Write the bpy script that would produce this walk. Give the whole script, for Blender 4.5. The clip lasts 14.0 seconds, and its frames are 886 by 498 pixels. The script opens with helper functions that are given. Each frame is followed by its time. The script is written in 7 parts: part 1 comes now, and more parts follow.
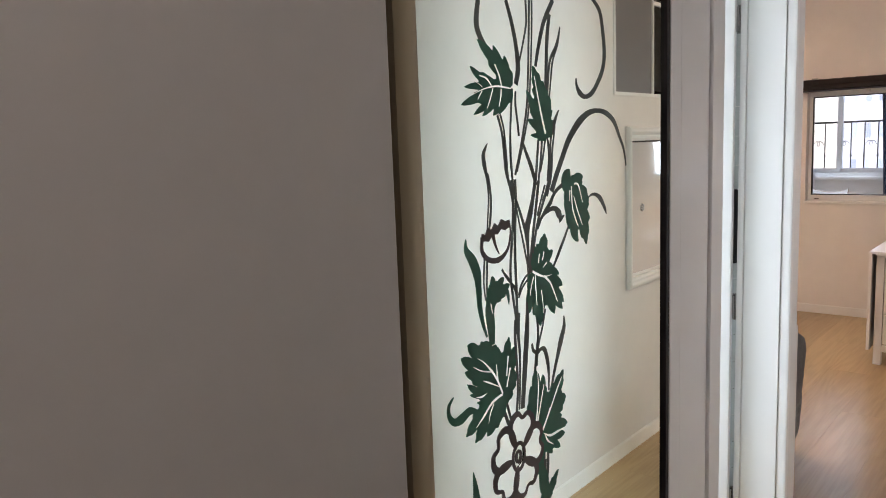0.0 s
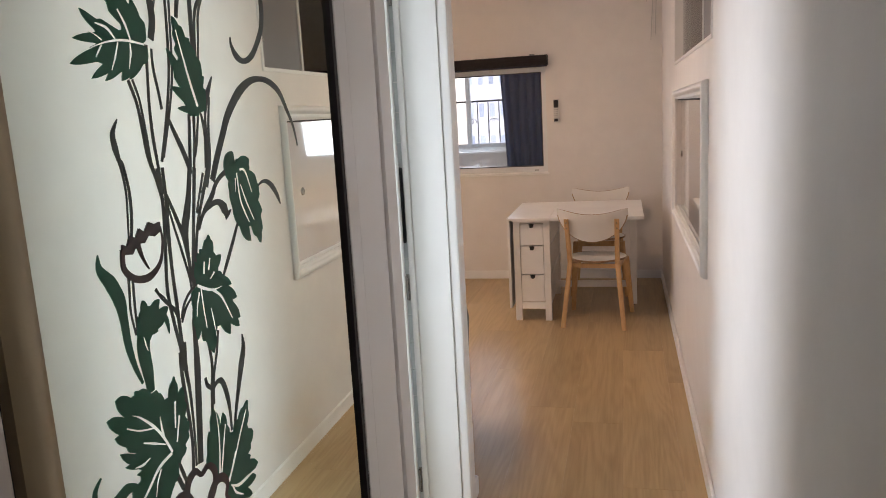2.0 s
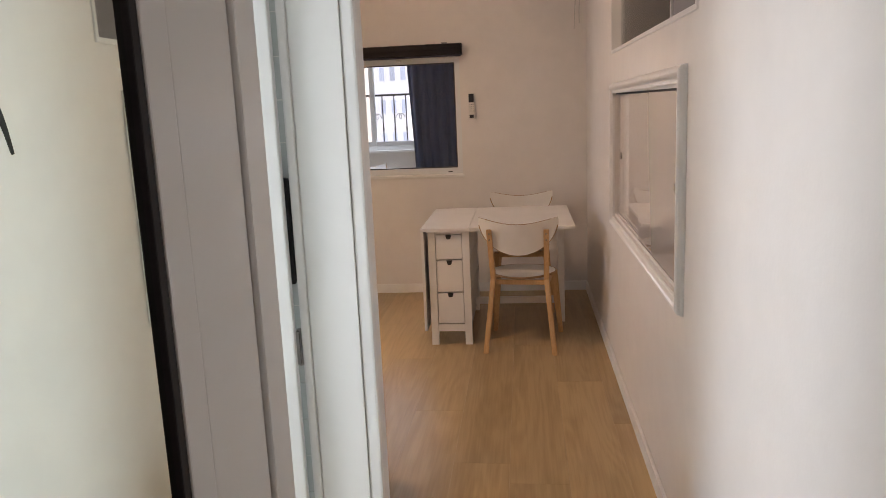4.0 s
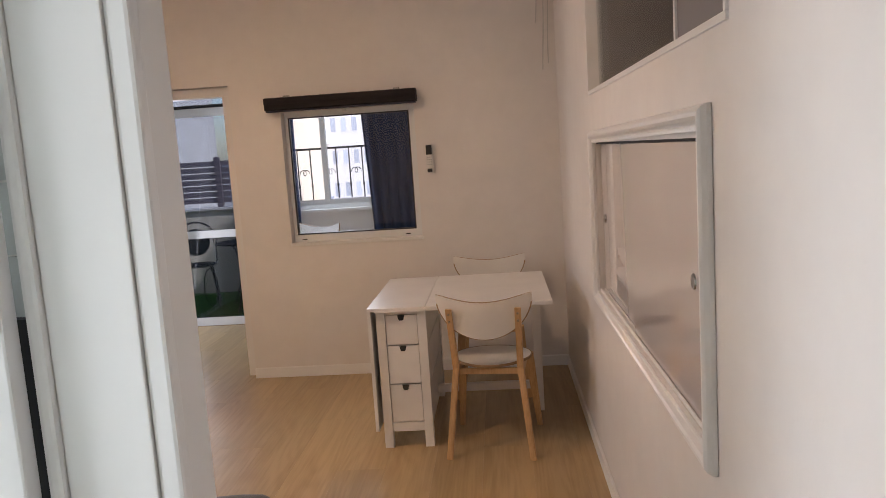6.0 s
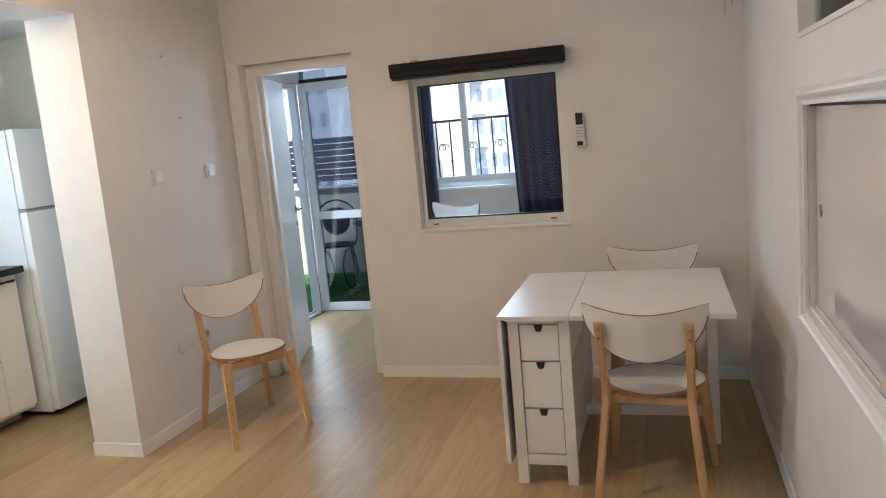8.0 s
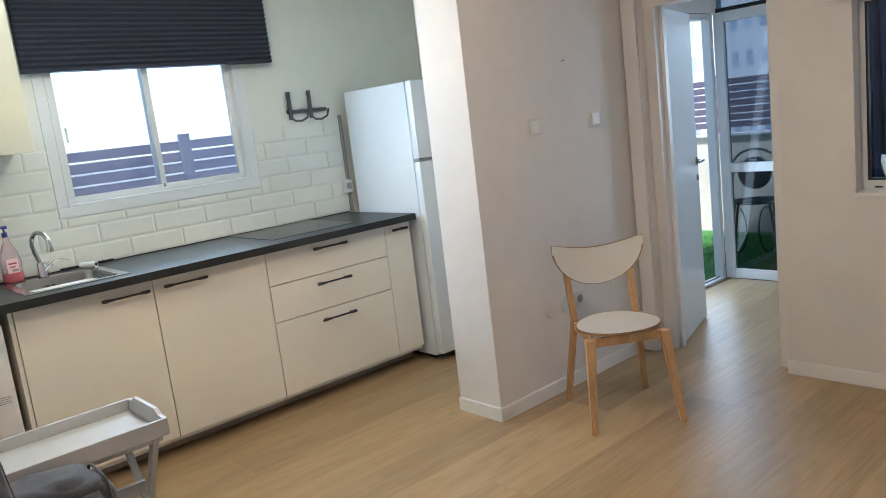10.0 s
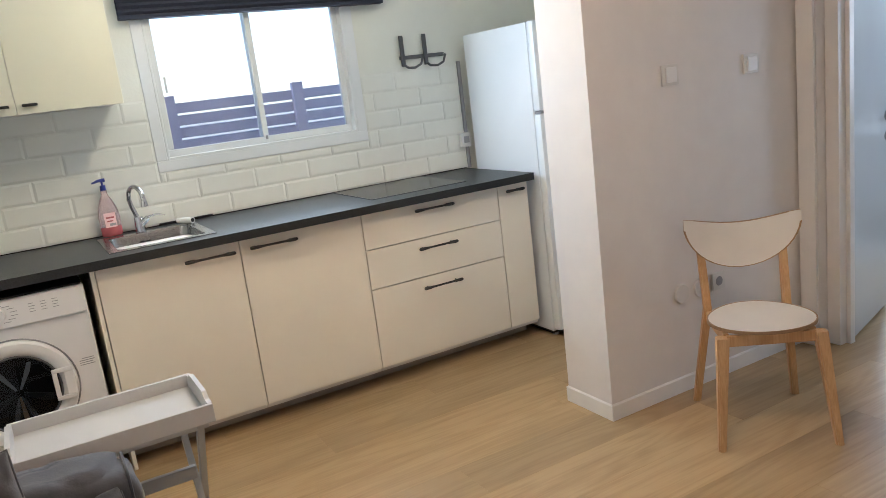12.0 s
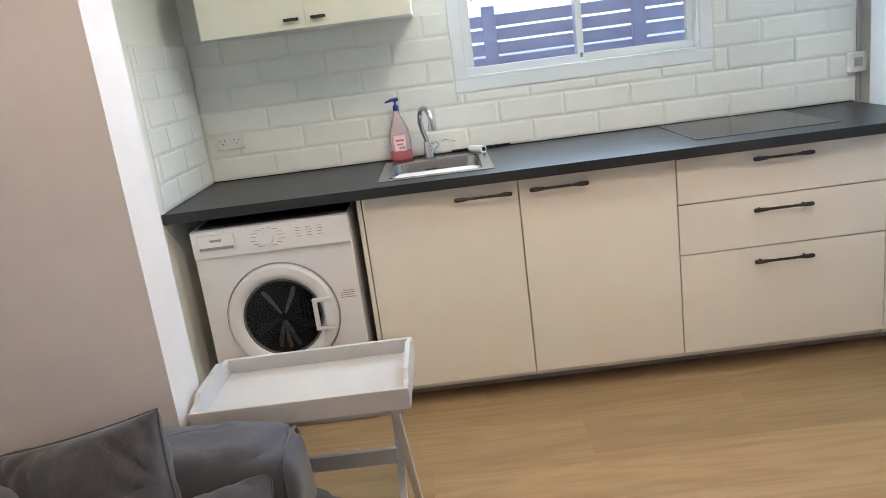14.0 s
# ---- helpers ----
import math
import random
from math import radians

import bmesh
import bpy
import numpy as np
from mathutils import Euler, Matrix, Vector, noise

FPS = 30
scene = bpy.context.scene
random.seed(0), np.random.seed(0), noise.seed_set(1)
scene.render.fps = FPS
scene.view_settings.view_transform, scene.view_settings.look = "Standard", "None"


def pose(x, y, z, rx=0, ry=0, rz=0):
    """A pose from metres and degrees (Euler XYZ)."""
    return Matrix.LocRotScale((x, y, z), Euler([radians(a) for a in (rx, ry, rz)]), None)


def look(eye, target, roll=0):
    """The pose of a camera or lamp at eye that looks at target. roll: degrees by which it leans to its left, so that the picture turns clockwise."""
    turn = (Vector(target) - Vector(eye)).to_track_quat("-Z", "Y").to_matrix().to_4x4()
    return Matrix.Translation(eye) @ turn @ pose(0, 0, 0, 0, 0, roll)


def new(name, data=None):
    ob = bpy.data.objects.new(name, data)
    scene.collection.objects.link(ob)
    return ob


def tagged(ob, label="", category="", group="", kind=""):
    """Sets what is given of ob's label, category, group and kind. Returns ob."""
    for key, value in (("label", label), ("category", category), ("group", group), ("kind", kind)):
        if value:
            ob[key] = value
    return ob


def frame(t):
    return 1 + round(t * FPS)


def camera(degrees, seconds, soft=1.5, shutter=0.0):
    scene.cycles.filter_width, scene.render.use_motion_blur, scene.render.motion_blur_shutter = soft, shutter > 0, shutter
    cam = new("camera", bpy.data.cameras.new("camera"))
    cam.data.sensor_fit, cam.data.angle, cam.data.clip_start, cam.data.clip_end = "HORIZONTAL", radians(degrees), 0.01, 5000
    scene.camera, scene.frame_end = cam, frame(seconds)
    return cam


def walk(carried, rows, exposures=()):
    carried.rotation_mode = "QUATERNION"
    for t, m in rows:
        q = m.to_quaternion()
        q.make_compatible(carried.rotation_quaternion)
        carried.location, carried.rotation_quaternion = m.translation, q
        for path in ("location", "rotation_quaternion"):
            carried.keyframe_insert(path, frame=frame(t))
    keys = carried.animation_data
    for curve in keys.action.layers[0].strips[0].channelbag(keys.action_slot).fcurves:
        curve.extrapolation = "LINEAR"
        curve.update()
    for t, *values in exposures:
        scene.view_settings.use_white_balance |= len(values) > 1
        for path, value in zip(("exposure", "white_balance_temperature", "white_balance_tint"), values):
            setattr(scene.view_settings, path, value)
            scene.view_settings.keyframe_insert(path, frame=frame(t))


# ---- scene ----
cam = camera(60.9, 14.0, soft=0.6)
PATH = [
    (0, (0.233, 0.08, 1.506), (-1.037, 1.602, 1.234), -2.1),
    (0.5, (0.17, 0.132, 1.495), (-0.795, 1.853, 1.162), -2.8),
    (0.6, (0.173, 0.117, 1.501), (-0.737, 1.865, 1.156), -3.0),
    (1, (0.169, 0.178, 1.499), (-0.598, 1.99, 1.135), -3.3),
    (1.5, (0.174, 0.204, 1.505), (-0.55, 2.034, 1.15), -3.0),
    (2, (0.083, 0.288, 1.494), (-0.387, 2.199, 1.138), -3.2),
    (2.2, (0.04, 0.324, 1.494), (-0.298, 2.261, 1.127), -3.2),
    (4.3, (-0.091, 1.107, 1.473), (-0.261, 3.064, 1.097), -2.4),
    (4.5, (-0.069, 1.179, 1.474), (-0.208, 3.145, 1.132), -2.3),
    (5, (-0.009, 1.381, 1.518), (-0.164, 3.363, 1.303), -2.5),
    (5.5, (0.005, 1.556, 1.501), (-0.178, 3.537, 1.294), -3.1),
    (6, (-0.029, 1.786, 1.504), (-0.183, 3.763, 1.245), -3.8),
    (6.5, (-0.007, 1.986, 1.491), (-0.2, 3.953, 1.186), -5.2),
    (7, (0.048, 2.189, 1.512), (-0.296, 4.138, 1.222), -5.5),
    (7.5, (0.038, 2.329, 1.502), (-0.446, 4.248, 1.216), -5.9),
    (8, (-0.039, 2.508, 1.509), (-0.605, 4.401, 1.203), -5.1),
    (8.2, (-0.062, 2.566, 1.522), (-0.72, 4.428, 1.202), -5.7),
    (8.5, (-0.104, 2.647, 1.506), (-0.941, 4.436, 1.189), -5.6),
    (9, (-0.109, 2.827, 1.503), (-1.272, 4.425, 1.195), -5.7),
    (9.2, (-0.093, 2.893, 1.503), (-1.348, 4.419, 1.189), -5.8),
    (11.3, (-0.231, 3.436, 1.491), (-1.866, 4.515, 1.087), -8.4),
    (11.5, (-0.235, 3.49, 1.491), (-1.885, 4.539, 1.072), -8.3),
    (12, (-0.348, 3.604, 1.489), (-2.065, 4.535, 1.059), -7.1),
    (12.5, (-0.468, 3.7, 1.474), (-2.308, 4.343, 1.025), -8.3),
    (13, (-0.561, 3.899, 1.458), (-2.484, 4.189, 0.991), -8.1),
    (13.5, (-0.688, 4.034, 1.422), (-2.628, 4.131, 0.945), -7.3),
    (14, (-0.885, 4.145, 1.427), (-2.817, 4.104, 0.913), -7.5),
]
walk(cam, [(t, look(eye, target, roll)) for t, eye, target, roll in PATH],
     exposures=[(0.0, 1.64, 6500, 24), (0.5, 1.58, 6800, 25), (2.0, 1.50, 6700, 25), (5.0, 1.22, 7000, 25), (6.0, 1.24, 6850, 25), (6.5, 1.24, 6900, 26), (7.0, 1.40, 6600, 19), (7.5, 1.46, 6100, 13), (8.5, 1.46, 5650, 11), (9.0, 1.36, 5380, 9), (12.0, 1.42, 5750, 14), (14.0, 1.62, 5500, 15)])

# ---- world, sun, lamps ----
world = bpy.data.worlds.new("sky")
scene.world = world
world.use_nodes = True
wn = world.node_tree.nodes
sky = wn.new("ShaderNodeTexSky")
sky.sky_type = "NISHITA"
sky.sun_disc = False
sky.sun_elevation = radians(52)
sky.sun_rotation = radians(120)
wn["Background"].inputs["Strength"].default_value = 0.15
world.node_tree.links.new(sky.outputs["Color"], wn["Background"].inputs["Color"])

sun_data = bpy.data.lights.new("sun", "SUN")
sun_data.energy, sun_data.angle, sun_data.color = 4.0, radians(4), (1.0, 0.95, 0.88)
sun = new("sun", sun_data)
sun.matrix_world = look((14.0, -8.0, 20.0), (0.0, 0.0, 0.0))


def window_light(name, eye, target, w, h, power, color):
    d = bpy.data.lights.new(name, "AREA")
    d.shape, d.size, d.size_y, d.energy, d.color = "RECTANGLE", w, h, power, color
    ob = new(name, d)
    ob.matrix_world = look(eye, target)
    return ob


DAY = (0.78, 0.91, 1.0)
window_light("kitchen_window_light", (-4.33, 4.80, 1.66), (-2.0, 4.80, 1.35), 0.95, 0.62, 10.0, DAY)
window_light("sunroom_window_light", (-1.51, 8.53, 1.5), (-1.50, 6.0, 1.1), 0.56, 0.85, 4.5, DAY)
window_light("sunroom_door_light", (-3.02, 8.15, 1.05), (-1.0, 7.4, 0.7), 0.8, 1.8, 5.2, DAY)
window_light("bathroom_window_light", (-1.64, 2.22, 1.15), (0.4, 2.10, 0.85), 0.72, 1.5, 11.4, (0.77, 0.92, 0.95))
lamp_data = bpy.data.lights.new("ceiling_bulb", "POINT")
lamp_data.energy, lamp_data.color, lamp_data.shadow_soft_size = 24.0, (1.0, 0.70, 0.45), 0.10
new("ceiling_bulb", lamp_data).location = (-1.70, 4.45, 2.83)
# fill added behind the camera to brighten the hall; no lamp known there
hall_data = bpy.data.lights.new("hall_fill", "POINT")
hall_data.energy, hall_data.color, hall_data.shadow_soft_size = 4.0, (1.0, 0.96, 0.90), 0.10
new("hall_fill", hall_data).location = (-0.02, -0.75, 2.48)
kitchen_data = bpy.data.lights.new("kitchen_bulb", "POINT")
kitchen_data.energy, kitchen_data.color, kitchen_data.shadow_soft_size = 7.0, (1.0, 0.88, 0.60), 0.09
new("kitchen_bulb", kitchen_data).location = (-3.12, 4.55, 2.27)

# ---- materials ----
def mat(name, color, rough=0.5, metal=0.0, grain=0.0, scale=40.0, stain=0.0, stain_scale=1.2, bump=0.0, bump_scale=120.0,
        stretch=(1, 1, 1), vary=0.0, coat=0.0, spec=0.5, sheen=0.0, trans=0.0, ior=1.45):
    """Principled material: colour with fine grain, broad stains, relief and a little change from piece to piece."""
    m = bpy.data.materials.new(name)
    m.use_nodes = True
    nt = m.node_tree
    n, l = nt.nodes, nt.links
    b = n["Principled BSDF"]
    b.inputs["Roughness"].default_value = rough
    b.inputs["Metallic"].default_value = metal
    b.inputs["Coat Weight"].default_value = coat
    b.inputs["Specular IOR Level"].default_value = spec
    b.inputs["Sheen Weight"].default_value = sheen
    b.inputs["Transmission Weight"].default_value = trans
    b.inputs["IOR"].default_value = ior
    b.inputs["Base Color"].default_value = (*color, 1)
    tc = n.new("ShaderNodeTexCoord")
    mp = n.new("ShaderNodeMapping")
    mp.inputs["Scale"].default_value = stretch
    l.new(tc.outputs["Object"], mp.inputs["Vector"])
    value = None

    def noise_value(sc, amount, detail):
        t = n.new("ShaderNodeTexNoise")
        t.inputs["Scale"].default_value = sc
        t.inputs["Detail"].default_value = detail
        l.new(mp.outputs["Vector"], t.inputs["Vector"])
        r = n.new("ShaderNodeMapRange")
        r.inputs["From Min"].default_value, r.inputs["From Max"].default_value = 0.3, 0.7
        r.inputs["To Min"].default_value, r.inputs["To Max"].default_value = 1 - amount, 1 + amount * 0.6
        l.new(t.outputs["Fac"], r.inputs["Value"])
        return t, r.outputs["Result"]

    for sc, amount, detail in ((scale, grain, 6.0), (stain_scale, stain, 3.0)):
        if amount > 0:
            _, v = noise_value(sc, amount, detail)
            if value is None:
                value = v
            else:
                mu = n.new("ShaderNodeMath")
                mu.operation = "MULTIPLY"
                l.new(value, mu.inputs[0]), l.new(v, mu.inputs[1])
                value = mu.outputs[0]
    if vary > 0:
        oi = n.new("ShaderNodeObjectInfo")
        r = n.new("ShaderNodeMapRange")
        r.inputs["To Min"].default_value, r.inputs["To Max"].default_value = 1 - vary, 1 + vary * 0.6
        l.new(oi.outputs["Random"], r.inputs["Value"])
        if value is None:
            value = r.outputs["Result"]
        else:
            mu = n.new("ShaderNodeMath")
            mu.operation = "MULTIPLY"
            l.new(value, mu.inputs[0]), l.new(r.outputs["Result"], mu.inputs[1])
            value = mu.outputs[0]
    if value is not None:
        vm = n.new("ShaderNodeVectorMath")
        vm.operation = "SCALE"
        vm.inputs[0].default_value = color
        l.new(value, vm.inputs["Scale"])
        l.new(vm.outputs["Vector"], b.inputs["Base Color"])
    if bump > 0:
        t, _ = noise_value(bump_scale, 0.5, 4.0)
        bp = n.new("ShaderNodeBump")
        bp.inputs["Strength"].default_value = bump
        bp.inputs["Distance"].default_value = 0.01
        l.new(t.outputs["Fac"], bp.inputs["Height"])
        l.new(bp.outputs["Normal"], b.inputs["Normal"])
    return m


def wood(name, dark, light, rough=0.45, axis=1, scale=1.0, vary=0.10, bump=0.08, rings=0.0):
    """Grain drawn out along one axis, with cathedral rings and fine pores."""
    m = bpy.data.materials.new(name)
    m.use_nodes = True
    nt = m.node_tree
    n, l = nt.nodes, nt.links
    b = n["Principled BSDF"]
    b.inputs["Roughness"].default_value = rough
    tc = n.new("ShaderNodeTexCoord")
    oi = n.new("ShaderNodeObjectInfo")
    ad = n.new("ShaderNodeVectorMath")
    ad.operation = "MULTIPLY_ADD"
    cx = n.new("ShaderNodeCombineXYZ")
    for i in range(3):
        l.new(oi.outputs["Random"], cx.inputs[i])
    ad.inputs[1].default_value = (37.0, 51.0, 23.0)
    l.new(cx.outputs[0], ad.inputs[0]), l.new(tc.outputs["Object"], ad.inputs[2])
    mp = n.new("ShaderNodeMapping")
    s = [14.0 * scale] * 3
    s[axis] = 1.1 * scale
    mp.inputs["Scale"].default_value = s
    l.new(ad.outputs[0], mp.inputs["Vector"])
    t1 = n.new("ShaderNodeTexNoise")
    t1.inputs["Scale"].default_value, t1.inputs["Detail"].default_value, t1.inputs["Distortion"].default_value = 1.0, 5.0, 0.8
    l.new(mp.outputs[0], t1.inputs["Vector"])
    mp2 = n.new("ShaderNodeMapping")
    s2 = [130.0 * scale] * 3
    s2[axis] = 5.0 * scale
    mp2.inputs["Scale"].default_value = s2
    l.new(ad.outputs[0], mp2.inputs["Vector"])
    t2 = n.new("ShaderNodeTexNoise")
    t2.inputs["Scale"].default_value, t2.inputs["Detail"].default_value = 1.0, 3.0
    l.new(mp2.outputs[0], t2.inputs["Vector"])
    mix = n.new("ShaderNodeMath")
    mix.operation = "MULTIPLY_ADD"
    mix.inputs[1].default_value = 0.45
    l.new(t2.outputs["Fac"], mix.inputs[0])
    h = n.new("ShaderNodeMath")
    h.operation = "MULTIPLY"
    h.inputs[1].default_value = 0.62
    l.new(t1.outputs["Fac"], h.inputs[0]), l.new(h.outputs[0], mix.inputs[2])
    fac = mix.outputs[0]
    if rings > 0:
        mp3 = n.new("ShaderNodeMapping")
        s3 = [4.2] * 3
        s3[axis] = 0.55
        mp3.inputs["Scale"].default_value = s3
        l.new(ad.outputs[0], mp3.inputs["Vector"])
        t3 = n.new("ShaderNodeTexNoise")
        t3.inputs["Scale"].default_value, t3.inputs["Detail"].default_value = 1.0, 1.5
        l.new(mp3.outputs[0], t3.inputs["Vector"])
        k = n.new("ShaderNodeMath")
        k.operation = "MULTIPLY"
        k.inputs[1].default_value = 95.0
        sn = n.new("ShaderNodeMath")
        sn.operation = "SINE"
        l.new(t3.outputs["Fac"], k.inputs[0]), l.new(k.outputs[0], sn.inputs[0])
        gate = n.new("ShaderNodeMath")
        gate.operation = "MULTIPLY"
        l.new(sn.outputs[0], gate.inputs[0]), l.new(t1.outputs["Fac"], gate.inputs[1])
        add = n.new("ShaderNodeMath")
        add.operation = "MULTIPLY_ADD"
        add.inputs[1].default_value = rings
        l.new(gate.outputs[0], add.inputs[0]), l.new(fac, add.inputs[2])
        fac = add.outputs[0]
    cr = n.new("ShaderNodeValToRGB")
    cr.color_ramp.elements[0].position, cr.color_ramp.elements[0].color = 0.36, (*dark, 1)
    cr.color_ramp.elements[1].position, cr.color_ramp.elements[1].color = 0.64, (*light, 1)
    l.new(fac, cr.inputs["Fac"])
    r = n.new("ShaderNodeMapRange")
    r.inputs["To Min"].default_value, r.inputs["To Max"].default_value = 1 - vary, 1 + vary * 0.7
    l.new(oi.outputs["Random"], r.inputs["Value"])
    vm = n.new("ShaderNodeVectorMath")
    vm.operation = "SCALE"
    l.new(cr.outputs["Color"], vm.inputs[0]), l.new(r.outputs["Result"], vm.inputs["Scale"])
    l.new(vm.outputs["Vector"], b.inputs["Base Color"])
    bp = n.new("ShaderNodeBump")
    bp.inputs["Strength"].default_value, bp.inputs["Distance"].default_value = bump, 0.004
    l.new(t2.outputs["Fac"], bp.inputs["Height"]), l.new(bp.outputs["Normal"], b.inputs["Normal"])
    return m


M_WALL = mat("wall_paint", (0.76, 0.735, 0.71), 0.62, grain=0.025, scale=9, stain=0.03, stain_scale=1.1, bump=0.045, bump_scale=70)
M_CEIL = mat("ceiling_paint", (0.80, 0.80, 0.78), 0.7, stain=0.03, bump=0.06, bump_scale=60)
M_KWALL = mat("kitchen_wall_paint", (0.76, 0.77, 0.70), 0.6, grain=0.02, scale=9, stain=0.03, bump=0.08, bump_scale=70)
M_TRIM = mat("white_gloss_trim", (0.80, 0.80, 0.79), 0.28, stain=0.03, stain_scale=3, bump=0.04, bump_scale=30)
M_BASE = mat("baseboard_white", (0.84, 0.84, 0.83), 0.4, stain=0.06, stain_scale=5, bump=0.03)
M_JAMB = mat("door_frame_paint", (0.76, 0.75, 0.735), 0.35, stain=0.03, stain_scale=2)
# near-black colour standing in for shade in gaps, notches and bores
M_GAP_SHADE = mat("gap_shade", (0.03, 0.028, 0.026), 0.8, grain=0.1)
M_PLANK = wood("oak_laminate", (0.345, 0.238, 0.115), (0.450, 0.322, 0.168), 0.33, axis=1, scale=0.75, vary=0.14, bump=0.12, rings=0.10)
M_SUB = mat("plank_joint", (0.25, 0.165, 0.10), 0.7, grain=0.15)
M_TILE = mat("glazed_white_tile", (0.78, 0.79, 0.73), 0.12, stain=0.03, stain_scale=6, vary=0.03, bump=0.03, bump_scale=14)
M_GROUT = mat("grout", (0.76, 0.755, 0.70), 0.8, grain=0.08, scale=60)
M_BEECH = wood("birch_wood", (0.50, 0.29, 0.125), (0.66, 0.43, 0.22), 0.4, axis=2, scale=1.3, vary=0.06)
M_SEAT = mat("white_lacquer", (0.77, 0.75, 0.71), 0.33, stain=0.03, stain_scale=8)
M_SEATEDGE = wood("ply_edge", (0.23, 0.14, 0.07), (0.36, 0.23, 0.12), 0.5, axis=0)
M_TABLE = mat("white_table_lacquer", (0.80, 0.79, 0.77), 0.3, stain=0.04, stain_scale=5, bump=0.02, bump_scale=90)
M_CAB = mat("cream_white_cabinet", (0.86, 0.81, 0.70), 0.42, stain=0.02, stain_scale=2)
M_UPCAB = mat("cream_wall_cabinet", (0.78, 0.76, 0.62), 0.42, stain=0.02, stain_scale=2)
M_CARC = mat("cabinet_side", (0.74, 0.71, 0.66), 0.5, stain=0.03)
M_PLINTH = mat("plinth_grey_brown", (0.36, 0.32, 0.28), 0.5, stain=0.08)
M_TOP = mat("charcoal_worktop", (0.030, 0.032, 0.033), 0.36, grain=0.30, scale=160, stain=0.15, stain_scale=4, bump=0.05, bump_scale=300, spec=0.32)
M_HANDLE = mat("dark_grey_handle", (0.05, 0.048, 0.045), 0.38, metal=0.6)
M_STEEL = mat("brushed_steel", (0.40, 0.40, 0.39), 0.24, metal=1.0, grain=0.06, scale=120, stretch=(1, 12, 1))
M_CHROME = mat("chrome", (0.56, 0.57, 0.58), 0.07, metal=1.0, stain=0.02)
M_HOB = mat("black_glass_hob", (0.010, 0.010, 0.011), 0.06, stain=0.2, stain_scale=10, spec=0.10)
M_FRIDGE = mat("white_enamel", (0.76, 0.80, 0.82), 0.25, stain=0.02, stain_scale=3, bump=0.03, bump_scale=220)
M_WASH = mat("washer_white", (0.80, 0.79, 0.79), 0.28, stain=0.02, stain_scale=4)
M_BLACK = mat("black_plastic", (0.015, 0.015, 0.016), 0.4, stain=0.1)
M_GREYPL = mat("grey_plastic", (0.30, 0.30, 0.31), 0.45, stain=0.1)
M_WHITEPL = mat("white_plastic", (0.70, 0.69, 0.66), 0.35, stain=0.04, stain_scale=12)
M_INK = mat("grey_print", (0.30, 0.30, 0.31), 0.6, stain=0.1)
M_ALU = mat("white_aluminium", (0.74, 0.76, 0.76), 0.32, stain=0.03, stain_scale=4)
M_NAVY = mat("navy_blind_fabric", (0.030, 0.033, 0.052), 0.85, grain=0.2, scale=90, sheen=0.05)
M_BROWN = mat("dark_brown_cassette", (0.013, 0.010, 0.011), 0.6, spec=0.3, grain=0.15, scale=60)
M_CURTAIN = mat("navy_curtain", (0.012, 0.024, 0.058), 0.95, spec=0.15, stain=0.15, stain_scale=3)
M_SOFA = mat("grey_velvet", (0.072, 0.075, 0.086), 0.85, grain=0.12, scale=50, stain=0.25, stain_scale=5, bump=0.16, bump_scale=200, sheen=0.28)
M_PILLOW = mat("charcoal_velvet", (0.064, 0.066, 0.073), 0.85, grain=0.12, scale=50, stain=0.22, stain_scale=6, bump=0.16, bump_scale=200, sheen=0.28)
M_TRAY = mat("pale_grey_tray_paint", (0.56, 0.555, 0.54), 0.42, grain=0.015, scale=12, stain=0.04, stain_scale=3)
M_LEAF = mat("green_decal", (0.016, 0.150, 0.088), 0.5, stain=0.12, stain_scale=20)
M_STEM = mat("grey_green_decal", (0.070, 0.100, 0.088), 0.5, stain=0.12, stain_scale=20)
M_PLUM = mat("plum_brown_decal", (0.085, 0.068, 0.066), 0.5, stain=0.1, stain_scale=20)
M_BEIGE = mat("champagne_profile", (0.36, 0.30, 0.195), 0.38, metal=0.35, grain=0.05, scale=60, stretch=(1, 1, 0.05))
M_GREYDOOR = mat("matt_grey_white_panel", (0.56, 0.54, 0.51), 0.5, grain=0.02, scale=20, stain=0.03)
M_MIRROR = mat("mirror_silver", (0.83, 0.915, 0.84), 0.02, metal=1.0)
M_GREEN = mat("artificial_turf", (0.06, 0.20, 0.035), 0.9, grain=0.45, scale=160, stain=0.2, stain_scale=5, bump=0.5, bump_scale=300)
# paler lilac copy of the slats: window glare put into the colour
M_FENCE_GLARE = mat("fence_slat_with_glare", (0.50, 0.47, 0.60), 0.6, grain=0.10, scale=30, stretch=(1, 1, 8))
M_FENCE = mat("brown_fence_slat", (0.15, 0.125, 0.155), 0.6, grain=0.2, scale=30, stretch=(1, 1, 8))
M_PARAPET = mat("cream_plaster", (0.66, 0.60, 0.50), 0.8, grain=0.08, scale=30, stain=0.10, stain_scale=2, bump=0.2)
M_IRON = mat("black_wrought_iron", (0.014, 0.015, 0.018), 0.7, metal=0.0, stain=0.2, stain_scale=20)
M_BATH = mat("bath_tile", (0.60, 0.63, 0.60), 0.2, stain=0.04, vary=0.03)
M_TOWER = mat("tower_plaster", (0.68, 0.67, 0.66), 0.8, grain=0.05, scale=0.4, stain=0.06, stain_scale=0.05)
M_TOWERB = mat("tower_grey_blue", (0.30, 0.34, 0.42), 0.7, grain=0.05, scale=0.4, stain=0.06, stain_scale=0.05)
M_TWIN = mat("tower_window", (0.42, 0.46, 0.54), 0.25, vary=0.3)
M_SOAP = mat("red_soap", (0.78, 0.22, 0.24), 0.2, trans=0.5)
